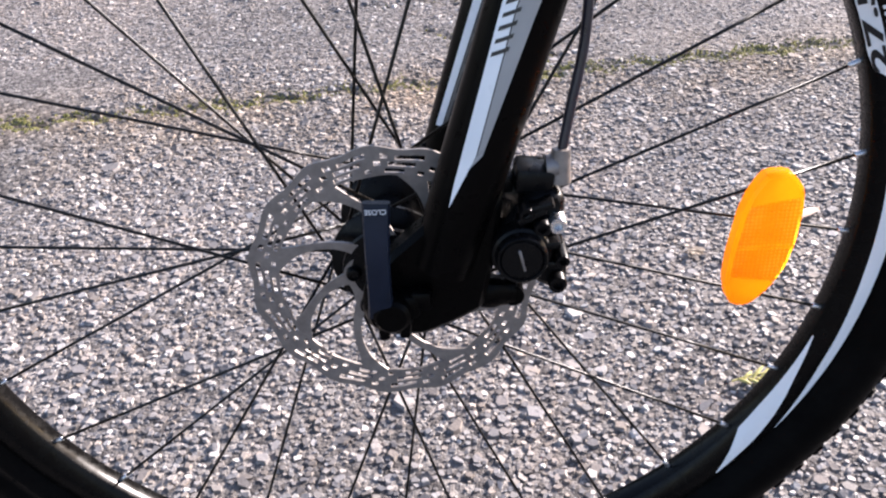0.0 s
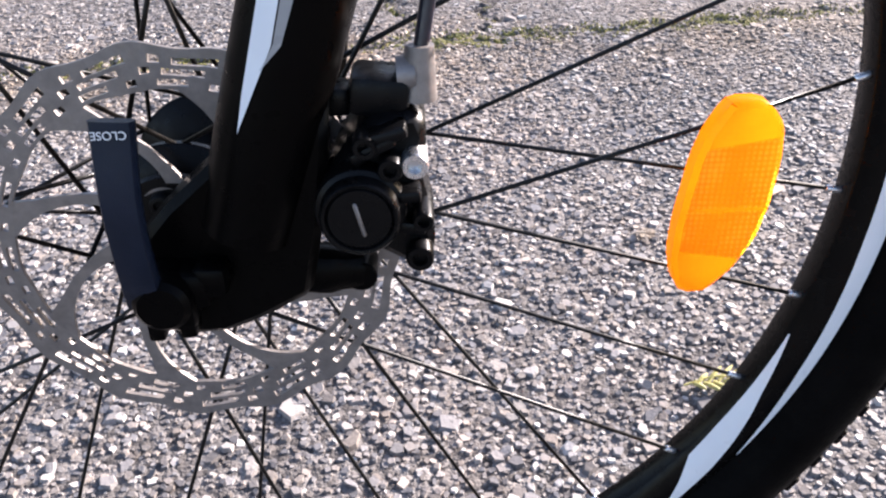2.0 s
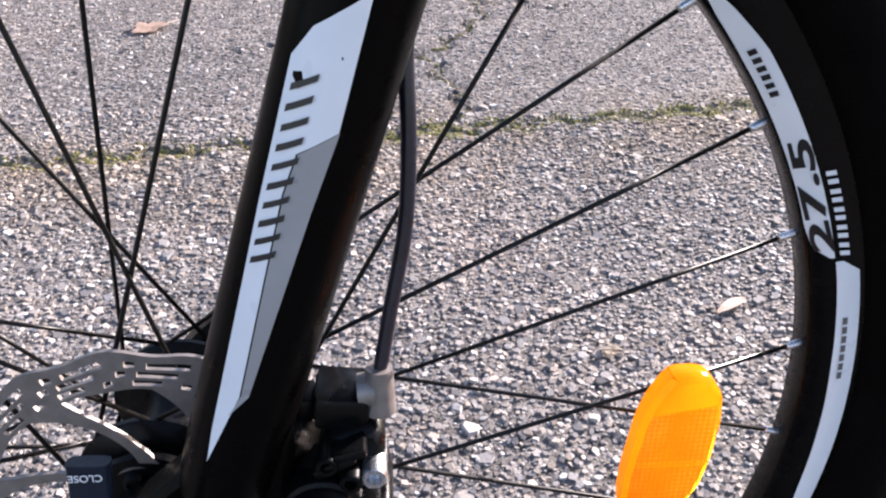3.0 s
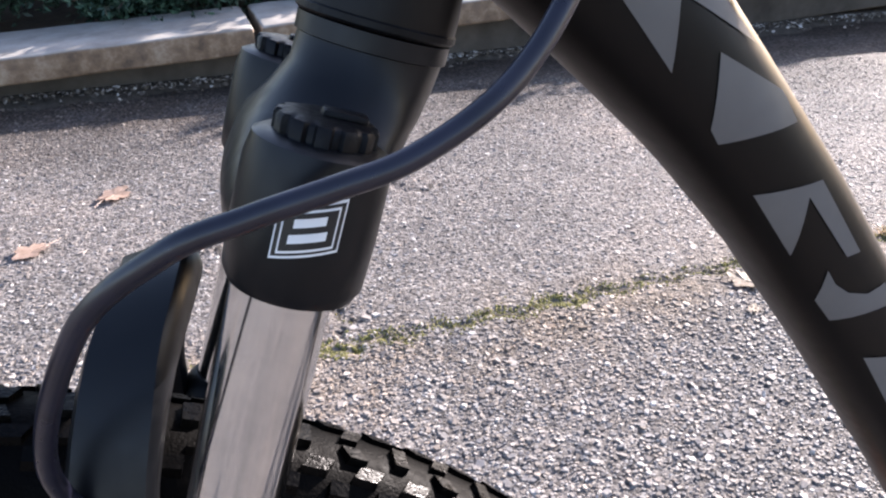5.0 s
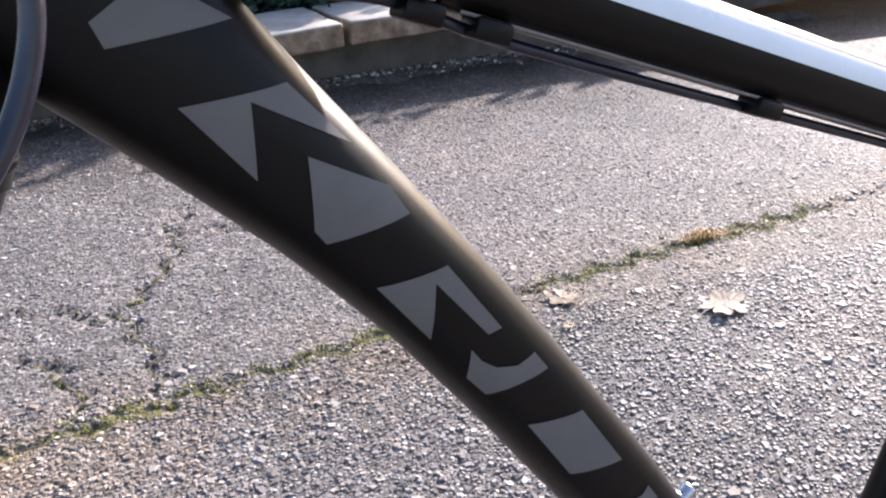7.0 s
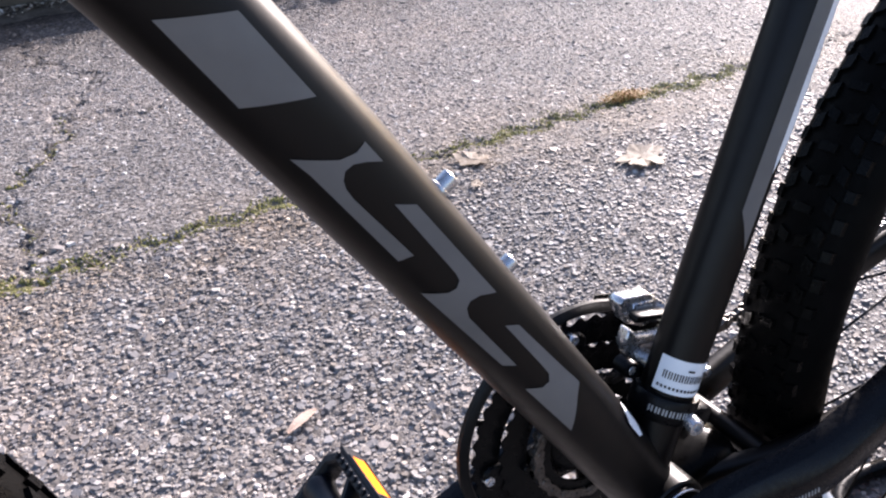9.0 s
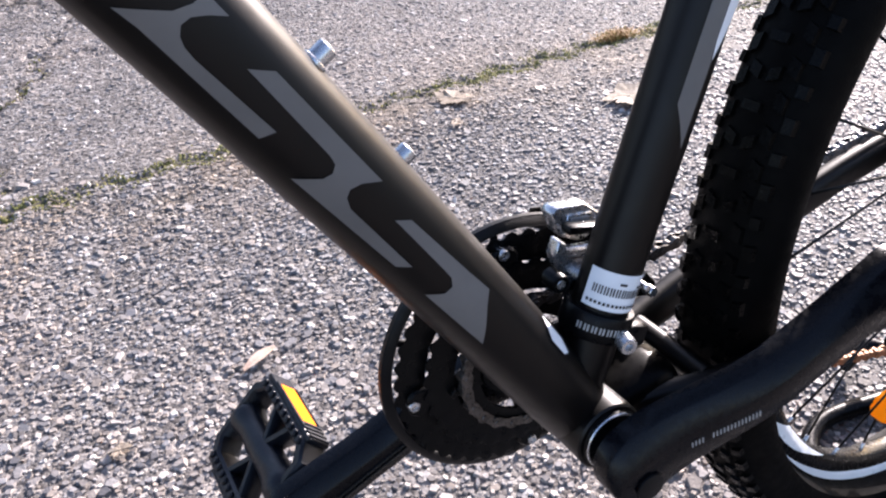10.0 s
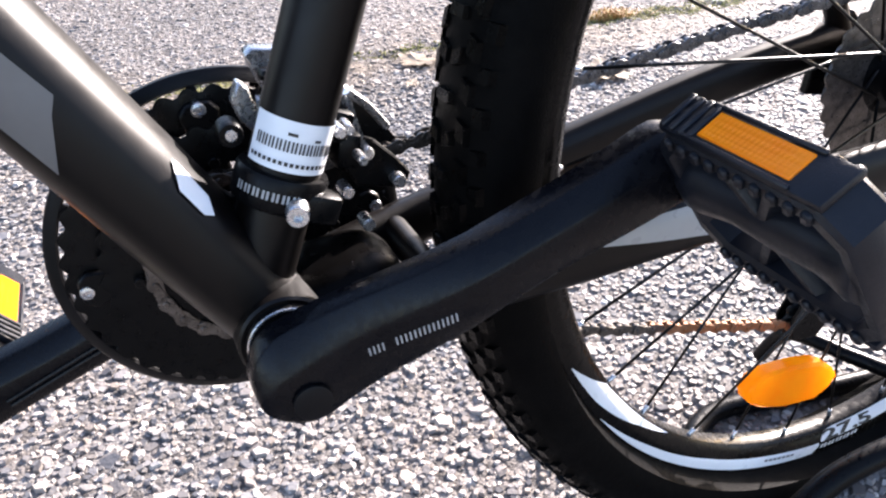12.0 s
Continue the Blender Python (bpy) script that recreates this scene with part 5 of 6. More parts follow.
outline = [(0.2000, 0.0240), (0.2035, 0.0360), (0.2095, 0.0470), (0.2125, 0.0492), (0.2235, 0.0494), (0.2275, 0.0470), (0.2335, 0.0390), (0.2350, 0.0240), (0.2340, 0.0040), (0.2300, -0.0130), (0.2235, -0.0260), (0.2140, -0.0365), (0.2110, -0.0380), (0.2030, -0.0376), (0.1992, -0.0340), (0.1960, -0.0200), (0.1965, -0.0040)]
reflector(outline, FRONT, front_wheel, -0.0185, -0.006)
for quad in ([(0.2035, 0.0300), (0.2315, 0.0350), (0.2332, 0.0220), (0.2322, 0.0043), (0.1992, 0.0035)], [(0.1990, 0.0026), (0.2320, 0.0034), (0.2295, -0.0095), (0.2245, -0.0200), (0.1985, -0.0165)]):
    bm = bmesh.new()
    bm.faces.new([bm.verts.new((x, -0.0190, z)) for x, z in quad])
    put(bm, FRONT)
    part("reflex_panel", bm, M_AMBER, front_wheel, "amber prismatic panel")
outline = [(0.364 + (x - 0.364) * 0.9, -0.185 + (z + 0.185) * 0.9) for x, z in ((0.318, -0.177), (0.324, -0.168), (0.335, -0.163), (0.362, -0.164), (0.387, -0.168), (0.402, -0.176), (0.411, -0.187), (0.404, -0.198), (0.390, -0.206), (0.362, -0.204), (0.336, -0.197), (0.322, -0.188))]
reflector(outline, Matrix(), rear_wheel, -0.008, 0.006)

# quick release lever
bm = bmesh.new()
disc(bm, 0.0098, -0.0830, -0.0640, 32, 0.002)
put(bm, FRONT @ Matrix.Translation((0.002, 0, 0.005)))
qr = part("quick_release", bm, M_FORK, fork, "black quick release skewer")
for piece, size, at, round_by in (("cam_body", (0.018, 0.012, 0.016), (0.001, -0.073, -0.004), 0.003), ("lug", (0.006, 0.010, 0.008), (-0.005, -0.073, -0.013), 0.0015), ("lug", (0.006, 0.010, 0.008), (0.006, -0.073, -0.012), 0.0015),
                                  ("skewer_cap", (0.026, 0.016, 0.015), (0.002, -0.068, 0.001), 0.004), ("shoulder", (0.012, 0.014, 0.012), (0.015, -0.068, 0.004), 0.003)):
    bm = bmesh.new()
    box(bm, size, Matrix.Translation(at), round_by, 2)
    put(bm, FRONT @ Matrix.Translation((0.002, 0, 0.005)))
    part(piece, bm, M_FORK, qr)
bm = bmesh.new()
lever_path = smooth_path([(-0.004, -0.076, 0.004), (-0.003, -0.082, 0.020), (-0.0025, -0.084, 0.045), (-0.0015, -0.080, 0.071)], 14)
sweep(bm, lever_path, [(0.0068 - 0.0008 * math.sin(i / 13 * 3.14), 0.0034) for i in range(14)], 16, side=(1, 0, 0), power=5)
put(bm, FRONT)
part("lever", bm, M_LEVER, fork, "dark blue-black quick release lever")
cu = bpy.data.curves.new("lever_mark", "FONT")
cu.body, cu.size, cu.align_x, cu.align_y, cu.extrude = "CLOSE", 0.0036, "CENTER", "CENTER", 0.0001
tmp = bpy.data.objects.new("lever_mark", cu)
me = bpy.data.meshes.new_from_object(tmp)
me.materials.clear()
me.materials.append(M_WHITE)
share("lever_mark", me, fork, FRONT @ Matrix.Translation((-0.0017, -0.0846, 0.0680)) @ Matrix.Rotation(radians(-8), 4, "X") @ Matrix.Rotation(radians(90), 4, "X") @ Matrix.Rotation(radians(180), 4, "Z"))

# ---- front brake caliper ----
bm = bmesh.new()
plate(bm, [(0.0560, 0.0180), (0.0555, 0.0330), (0.0600, 0.0460), (0.0680, 0.0580), (0.0760, 0.0640), (0.0900, 0.0640), (0.0930, 0.0560), (0.0895, 0.0450), (0.0920, 0.0340), (0.0950, 0.0190), (0.0935, 0.0090), (0.0880, 0.0060), (0.0820, 0.0090), (0.0740, 0.0140)], -0.062, -0.028, 0.003)
put(bm, FRONT)
caliper = part("brake_caliper", bm, M_BLACK, bicycle, "black hydraulic disc brake caliper")
bm = bmesh.new()
lathe(bm, [(1e-5, -0.0752), (0.0104, -0.0752), (0.0110, -0.0745), (0.0116, -0.0756), (0.0126, -0.0758), (0.0134, -0.0748), (0.0136, -0.060)], 40)
put(bm, FRONT @ Matrix.Translation((0.0695, 0, 0.0330)))
part("piston_cap", bm, M_BLACK, caliper)
bm = bmesh.new()
lathe(bm, [(0.0135, -0.0700), (0.0150, -0.0692), (0.0155, -0.0680), (0.0155, -0.0560), (0.0165, -0.0540)], 40)
put(bm, FRONT @ Matrix.Translation((0.0695, 0, 0.0330)))
part("cylinder_housing", bm, M_BLACK, caliper)
for k, (x, z, w) in enumerate(((0.0745, 0.0545, 0.016), (0.0790, 0.0590, 0.014), (0.0850, 0.0375, 0.010), (0.0865, 0.0260, 0.010))):
    bm = bmesh.new()
    box(bm, (w, 0.012, 0.0045), FRONT @ Matrix.Translation((x, -0.064, z)) @ Matrix.Rotation(radians(-28 + 12 * k), 4, "Y"), 0.0014, 2)
    part("caliper_rib", bm, M_BLACK, caliper)
bm = bmesh.new()
box(bm, (0.0014, 0.0012, 0.0125), FRONT @ Matrix.Translation((0.0695, -0.0756, 0.0330)) @ Matrix.Rotation(radians(-14), 4, "Y"), 0.0004, 1)
part("cap_slot", bm, M_STEEL, caliper, "bright slot in the piston cap")
bm = bmesh.new()
box(bm, (0.020, 0.022, 0.014), FRONT @ Matrix.Translation((0.0770, -0.048, 0.0680)) @ Matrix.Rotation(radians(6), 4, "Y"), 0.003, 2)
part("mount_adapter", bm, M_BLACK, caliper)
for (x, z), r, y0, y1, mat in (((0.0880, 0.0485), 0.0046, -0.0692, -0.050, M_ALLOY), ((0.0890, 0.0135), 0.0050, -0.069, -0.040, M_BLACK), ((0.0720, 0.0560), 0.0040, -0.071, -0.050, M_BLACK), ((0.0905, 0.0300), 0.0036, -0.073, -0.050, M_BLACK), ((0.0800, 0.0480), 0.0042, -0.071, -0.050, M_BLACK)):
    bm = bmesh.new()
    lathe(bm, [(1e-5, y0 + 0.003), (r * 0.5, y0 + 0.003), (r * 0.55, y0), (r * 0.9, y0), (r, y0 + 0.0008), (r, y1)], 20)
    put(bm, FRONT @ Matrix.Translation((x, 0, z)))
    part("caliper_bolt", bm, mat, caliper, "hex socket bolt")
bm = bmesh.new()
sweep(bm, [(0.083, -0.052, 0.074), (0.089, -0.052, 0.0745)], 0.0062, 20, side=(0, 0, 1))
sweep(bm, [(0.0900, -0.052, 0.0660), (0.0905, -0.052, 0.0840)], [0.0062, 0.0048], 20)
put(bm, FRONT)
part("banjo", bm, M_STEEL, caliper, "steel hose fitting")
for z in (0.064, 0.020):
    bm = bmesh.new()
    box(bm, (0.010, 0.014, 0.010), FRONT @ Matrix.Translation((0.0620, -0.044, z)), 0.002, 2)
    part("caliper_lug", bm, M_BLACK, caliper)


def hose(name, pts, r, parent, mat, m=None, n=60, label=""):
    bm = bmesh.new()
    sweep(bm, smooth_path(pts, n), r, 12, side=(0.13, 1, 0.21))
    if m:
        put(bm, m)
    return part(name, bm, mat, parent, label)


hose("brake_hose", [(0.0905, -0.052, 0.080), (0.0945, -0.050, 0.104), (0.1000, -0.048, 0.135), (0.1015, -0.047, 0.165), (0.1010, -0.044, 0.197), (0.1050, -0.036, 0.235), (0.1060, -0.034, 0.262)], 0.0026, caliper, M_HOSE, FRONT, 50, "black hydraulic brake hose")
hose("brake_cable", [(-0.390, -0.085, 0.580), (-0.3955, -0.090, 0.545), (-0.3965, -0.092, 0.520), (-0.4005, -0.094, 0.504), (-0.4085, -0.098, 0.489), (-0.4205, -0.105, 0.4755), (-0.4345, -0.112, 0.4660), (-0.4530, -0.116, 0.4575), (-0.4690, -0.117, 0.4535), (-0.4880, -0.117, 0.4490), (-0.5060, -0.116, 0.4430), (-0.5280, -0.106, 0.4230), (-0.546, -0.085, 0.376), (-0.538, -0.068, 0.335)],
     0.0029, bicycle, M_HOSE, None, 110, "black hydraulic hose looping past the fork crown")
hose("shift_cable", [(-0.470, -0.060, 0.575), (-0.430, -0.056, 0.548), (-0.3955, -0.050, 0.5311), (-0.3715, -0.044, 0.5229), (-0.3414, -0.036, 0.5178), (-0.3071, -0.028, 0.5147), (-0.2784, -0.021, 0.5096)], 0.0025, bicycle, M_HOSE, None, 60, "black gear cable housing entering the stop")
hose("shift_cable", [(-0.462, -0.030, 0.566), (-0.420, -0.028, 0.540), (-0.370, -0.018, 0.522), (-0.317, -0.006, 0.5101), (-0.280, -0.004, 0.5038), (-0.2435, -0.004, 0.4882), (-0.2005, -0.004, 0.4731), (-0.1287, -0.004, 0.4494), (-0.05, -0.001, 0.424), (0.03, -0.001, 0.398)], 0.0025, bicycle, M_HOSE, None, 60, "black cable housing below the top tube")


def tt_under(s, drop, y):
    p = TT_N * (0.409 - 0.0192 - drop) + TT_D * s
    return Vector((p.x, y, p.z))


bm = bmesh.new()
sweep(bm, [tt_under(-0.40, -0.001, -0.012), tt_under(0.01, -0.001, -0.012)], 0.0008, 8)
part("bare_cable", bm, M_STEEL, bicycle, "thin steel gear cable")
for s in (-0.415, -0.385, -0.23, -0.055):
    bm = bmesh.new()
    box(bm, (0.017, 0.016, 0.009), Matrix.Translation(tt_under(s, 0.003, -0.008)) @ Matrix.Rotation(math.atan(0.338), 4, "Y"), 0.002, 2)
    part("cable_stop", bm, M_FRAME, frame_part)
bm = bmesh.new()
sweep(bm, [(-0.2750, -0.0200, 0.5085), (-0.2670, -0.0186, 0.5060)], 0.0031, 16)
part("ferrule", bm, M_ALLOY, frame_part, "silver cable ferrule")

# ---- cranks, chainrings, pedals ----
CRANK = radians(23.5)
CL = 0.178


CRANK_SECTION = ((1, -0.80), (1, 0.26), (0.94, 0.38), (0.36, 0.94), (0.22, 1.0), (-0.84, 1.0), (-1, 0.84), (-1, -0.84), (-0.84, -1.0), (0.82, -1.0))


def crank_y(t):
    """How far out the middle of an arm lies, t going from the spindle to the pedal."""
    u = max(0.0, min(1.0, (t - 0.02) / 0.50))
    return 0.0580 + 0.0212 * u * u * (3 - 2 * u)


def crank_arm(s):
    """A tapered arm with a broad chamfer along its upper edge; s is -1 for the near side."""
    bm = bmesh.new()
    loops = []
    for t in (-0.1245, -0.122, -0.115, -0.10, -0.075, -0.045, 0.0, 0.06, 0.13, 0.21, 0.30, 0.40, 0.50, 0.60, 0.70, 0.80, 0.90, 1.0, 1.03, 1.055, 1.075, 1.088, 1.094):
        y = -crank_y(t)
        wide = 0.0222 - 0.0076 * min(1, max(0, t) * 1.9) + 0.0022 * max(0, t - 0.7) / 0.3
        end = 1.0
        if t < 0:
            end = math.sqrt(1 - (t / 0.125) ** 2)
        elif t > 1:
            end = math.sqrt(1 - ((t - 1) / 0.096) ** 2)
        z = -0.0025 * max(0, 1 - max(0, t) * 2) + 0.0040 * math.sin(math.pi * max(0, min(1, t))) ** 2
        flip = -1 if s > 0 else 1
        loops.append([Vector((CL * t, y - flip * a * 0.0115 * (0.72 + 0.28 * end), z + flip * b * wide * max(0.06, end))) for a, b in CRANK_SECTION])
    rings(bm, loops)
    bmesh.ops.bevel(bm, geom=[e for e in bm.edges if len(e.link_faces) == 2 and e.calc_face_angle(0) > 0.3], offset=0.0009, segments=2, profile=0.5, affect="EDGES")
    turn = Matrix.Rotation(-CRANK, 4, "Y") if s < 0 else Matrix.Rotation(math.pi - CRANK, 4, "Y") @ Matrix.Diagonal((1, -1, 1, 1))
    put(bm, Matrix.Translation(BB) @ turn)
    return bm


crankset = part("crank_arm", crank_arm(-1), M_CRANK, bicycle, "satin black crank arm")
bm = bmesh.new()
lathe(bm, [(1e-5, -0.0722), (0.0078, -0.0722), (0.0086, -0.0718), (0.0088, -0.0705)], 32)
put(bm, Matrix.Translation(BB + Vector((0.002, 0, -0.0115))))
part("crank_cap", bm, M_PLASTIC, crankset)
bm = bmesh.new()
disc(bm, 0.0078, -0.055, 0.075, 24)
put(bm, Matrix.Translation(BB))
part("spindle", bm, M_BLACK, crankset)
turn = Matrix.Translation(BB) @ Matrix.Rotation(-CRANK, 4, "Y")
for k in range(20):
    if k in (4, 5):
        continue
    bm = bmesh.new()
    box(bm, (0.0008, 0.0006, 0.0042), turn @ Matrix.Translation((0.0290 + 0.0020 * k, -crank_y((0.0290 + 0.0020 * k) / CL) - 0.0115, -0.0030)) @ Matrix.Rotation(radians(-11), 4, "Z") @ Matrix.Rotation(radians(14), 4, "Y"), 0)
    part("maker_bar", bm, M_SILVER, crankset)
right_crank = part("crank_arm", crank_arm(1), M_CRANK, bicycle, "satin black drive side crank arm")
for b in (0.0065, 0.0100):
    bm = bmesh.new()
    sweep(bm, [(CL * t, crank_y(t) - 0.0118, b - 0.002 * max(0, t - 0.3)) for t in (0.30, 0.45, 0.60, 0.75, 0.85)], 0.0011, 8)
    put(bm, Matrix.Translation(BB) @ Matrix.Rotation(math.pi - CRANK, 4, "Y"))
    part("ridge", bm, M_CRANK, right_crank)


RINGS = BB + Vector((-0.005, 0, 0.006))


def toothed(r_in, r_out, teeth, y0, y1):
    """A chainring: a toothed band."""
    bm = bmesh.new()
    n = teeth * 6
    rows = []
    for i in range(n):
        a = 2 * math.pi * i / n
        k = i % 6
        r = r_out + (0.0, 0.0018, 0.0030, 0.0030, 0.0018, 0.0)[k] - 0.0012
        rows.append([bm.verts.new((rr * math.cos(a), y, rr * math.sin(a))) for rr, y in ((r_in, y0), (r_out - 0.004, y0), (r, 0.5 * (y0 + y1) - 0.0005), (r, 0.5 * (y0 + y1) + 0.0005), (r_out - 0.004, y1), (r_in, y1))])
    for i in range(n):
        r0, r1 = rows[i], rows[(i + 1) % n]
        for j in range(6):
            jj = (j + 1) % 6
            bm.faces.new((r0[j], r0[jj], r1[jj], r1[j]))
    put(bm, Matrix.Translation(RINGS))
    return bm


part("small_chainring", toothed(0.0350, 0.0460, 22, 0.0415, 0.0440), M_BLACK, right_crank)
part("middle_chainring", toothed(0.0495, 0.0690, 34, 0.0490, 0.0515), M_BLACK, right_crank)
part("large_chainring", toothed(0.0665, 0.0860, 42, 0.0560, 0.0585), M_BLACK, right_crank)
for k in range(4):
    bm = bmesh.new()
    outl = [(0.016, -0.011), (0.040, -0.0085), (0.062, -0.0075), (0.076, -0.0105), (0.0815, -0.006), (0.0815, 0.006), (0.076, 0.0105), (0.062, 0.0075), (0.040, 0.0085), (0.016, 0.011)]
    plate(bm, outl, 0.0510, 0.0560, 0.0012)
    put(bm, Matrix.Translation(RINGS) @ Matrix.Rotation(-radians(96 + 90 * k), 4, "Y"))
    part("spider_arm", bm, M_BLACK, right_crank)
bm = bmesh.new()
lathe(bm, [(0.0090, 0.0440), (0.0240, 0.0440), (0.0300, 0.0470), (0.0300, 0.0560), (0.0090, 0.0580)], 48)
put(bm, Matrix.Translation(RINGS))
part("spider_hub", bm, M_BLACK, right_crank)
bm = bmesh.new()
lathe(bm, [(0.0872, 0.0605), (0.0885, 0.0592), (0.0925, 0.0600), (0.0945, 0.0620), (0.0945, 0.0655), (0.0920, 0.0668), (0.0872, 0.0662)], 96, True)
put(bm, Matrix.Translation(RINGS))
chainguard = part("chainguard", bm, M_PLASTIC, right_crank, "black plastic chainguard ring")
for k in range(12):
    bm = bmesh.new()
    box(bm, (0.0085, 0.003, 0.0050), Matrix.Translation(RINGS) @ Matrix.Rotation(-radians(6 + 30 * k), 4, "Y") @ Matrix.Translation((0.0855, 0.0612, 0)), 0.0008, 1)
    part("guard_tab", bm, M_PLASTIC, right_crank)
for k in range(4):
    for r, y in ((0.0780, 0.0500),):
        bm = bmesh.new()
        lathe(bm, [(1e-5, y + 0.0006), (0.0016, y + 0.0006), (0.002, y - 0.0003), (0.0034, y), (0.0038, y + 0.001), (0.0038, y + 0.006)], 18)
        put(bm, Matrix.Translation(RINGS) @ Matrix.Rotation(-radians(96 + 90 * k), 4, "Y") @ Matrix.Translation((r, 0, 0)))
        part("chainring_bolt", bm, M_ALLOY, right_crank, "silver chainring bolt")
for r, n, y0, y1 in ((0.0520, 4, 0.0440, 0.0515), (0.0660, 12, 0.0505, 0.0570)):
    for k in range(n):
        bm = bmesh.new()
        disc(bm, 0.0030 if n == 4 else 0.0018, y0, y1, 14, 0.0005)
        put(bm, Matrix.Translation(RINGS) @ Matrix.Rotation(-radians(96 + 360 / n * k), 4, "Y") @ Matrix.Translation((r, 0, 0)))
        part("ring_rivet", bm, M_STEEL if n == 12 else M_BLACK, right_crank)


def pedal(m, label):
    """A black plastic platform pedal: its spindle along y, from 0 outward to -0.1; the reflectors on the z ends."""
    root = bmesh.new()
    sweep(root, smooth_path([(0, 0.014, 0), (0, 0.0, 0), (0, -0.012, 0), (0, -0.03, 0), (0, -0.052, 0), (0, -0.075, 0), (0, -0.092, 0), (0, -0.098, 0)], 24), [lerp(i / 23, [(0, 0.0090), (0.14, 0.0105), (0.28, 0.0150), (0.45, 0.0112), (0.6, 0.0118), (0.75, 0.0112), (0.88, 0.0140), (0.97, 0.0128), (1, 0.0100)])[0] for i in range(24)], 20, side=(1, 0, 0))
    put(root, m)
    body = part("pedal", root, M_PEDAL, bicycle, label)

    def outline(a, b, cut):
        return [(-a + cut, -b), (a - cut, -b), (a, -b + cut), (a, b - cut), (a - cut, b), (-a + cut, b), (-a, b - cut), (-a, -b + cut)]

    bm = bmesh.new()
    loops = []
    for (y0, z0), (y1, z1) in zip(outline(0.0500, 0.0375, 0.0120), outline(0.0430, 0.0285, 0.0085)):
        loops.append([Vector((x, -0.052 + y0 + (y1 - y0) * f, z0 + (z1 - z0) * f)) for f, x in ((0, -0.0085), (0, 0.0085), (0.2, 0.0105), (0.8, 0.0105), (1, 0.0085), (1, -0.0085), (0.8, -0.0105), (0.2, -0.0105))])
    loops.append(loops[0])
    rings(bm, loops, caps=False)
    bmesh.ops.remove_doubles(bm, verts=bm.verts, dist=1e-6)
    put(bm, m)
    part("cage", bm, M_PEDAL, body)
    for z in (-1, 1):
        for y in (-0.036, -0.066):
            bm = bmesh.new()
            sweep(bm, smooth_path([(0, -0.051, 0.006 * z), (0, 0.5 * (y - 0.051), 0.018 * z), (0, y, 0.031 * z)], 8), [(0.0085, 0.0036)] * 8, 12, side=(1, 0, 0), power=3)
            put(bm, m)
            part("rib", bm, M_PEDAL, body)
        bm = bmesh.new()
        box(bm, (0.0190, 0.084, 0.0040), Matrix.Translation((0, -0.052, 0.0385 * z)), 0.0012, 2)
        put(bm, m)
        part("reflector_housing", bm, M_PEDAL, body)
        for piece, size, x, y in [("rail", (0.0022, 0.056, 0.0020), x, -0.052) for x in (-0.0086, 0.0086)] + [("ridge", (0.0180, 0.0030, 0.0020), 0, -0.0125 - 0.0052 * k) for k in range(4)]:
            bm = bmesh.new()
            box(bm, size, Matrix.Translation((x, y, 0.0408 * z)), 0.0006, 1)
            put(bm, m)
            part(piece, bm, M_PEDAL, body)
        bm = bmesh.new()
        box(bm, (0.0128, 0.047, 0.0016), Matrix.Translation((0.0003, -0.0540, 0.0406 * z)), 0.0005, 1)
        put(bm, m)
        part("pedal_reflector", bm, M_AMBER_FLAT, body, "amber pedal reflector")
        for x in (-0.0112, 0.0112):
            bm = bmesh.new()
            for k in range(10):
                box(bm, (0.0034, 0.0044, 0.0056), Matrix.Translation((x, -0.0160 - 0.0080 * k, 0.0335 * z)) @ Matrix.Rotation(radians(18 * z), 4, "X"), 0.0010, 1)
            put(bm, m)
            part("grip_teeth", bm, M_PEDAL, body)
    return body


ca, sa = math.cos(CRANK), math.sin(CRANK)
# near pedal: its reflector end points up and forward
t = math.atan2(-0.54, 0.84)
pedal(Matrix.Translation((BB.x + CL * ca + 0.010, -0.090, BB.z + CL * sa - 0.001)) @ Matrix.Rotation(t, 4, "Y"), "black plastic platform pedal with amber reflectors")
t = math.atan2(0.735, 0.677)
pedal(Matrix.Translation((BB.x - CL * ca, 0.090, BB.z - CL * sa)) @ Matrix.Rotation(t, 4, "Y") @ Matrix.Rotation(math.pi, 4, "Z"), "black plastic platform pedal with amber reflectors")

# ---- front derailleur ----
bm = bmesh.new()
lathe(bm, [(0.0168, -0.008), (0.0200, -0.008), (0.0210, -0.006), (0.0210, 0.006), (0.0200, 0.008), (0.0168, 0.008)], 40)
put(bm, Matrix.Translation(ST_O + ST_N * ST_C + ST_D * 0.044) @ ST_D.to_track_quat("Y", "Z").to_matrix().to_4x4())
front_mech = part("front_derailleur", bm, M_BLACK, bicycle, "black front derailleur clamp on the seat tube")
for k in range(14):
    bm = bmesh.new()
    loops = []
    q0 = -160 + 12 * (k // 2) + 5.2 * (k % 2)
    for s in (0.0422, 0.0462):
        c = ST_O + ST_N * ST_C + ST_D * s
        loops.append([c + (ST_N * math.cos(radians(q)) + Vector((0, math.sin(radians(q)), 0))) * 0.0214 for q in (q0, q0 + 1.5, q0 + 3.0)])
    rings(bm, loops, close_u=False, caps=False)
    part("maker_bar", bm, M_SILVER, front_mech)
bm = bmesh.new()
box(bm, (0.020, 0.014, 0.014), Matrix.Translation((0.034, -0.020, 0.0330)) @ Matrix.Rotation(radians(20), 4, "Y"), 0.003, 2)
part("clamp_ear", bm, M_BLACK, front_mech)
bm = bmesh.new()
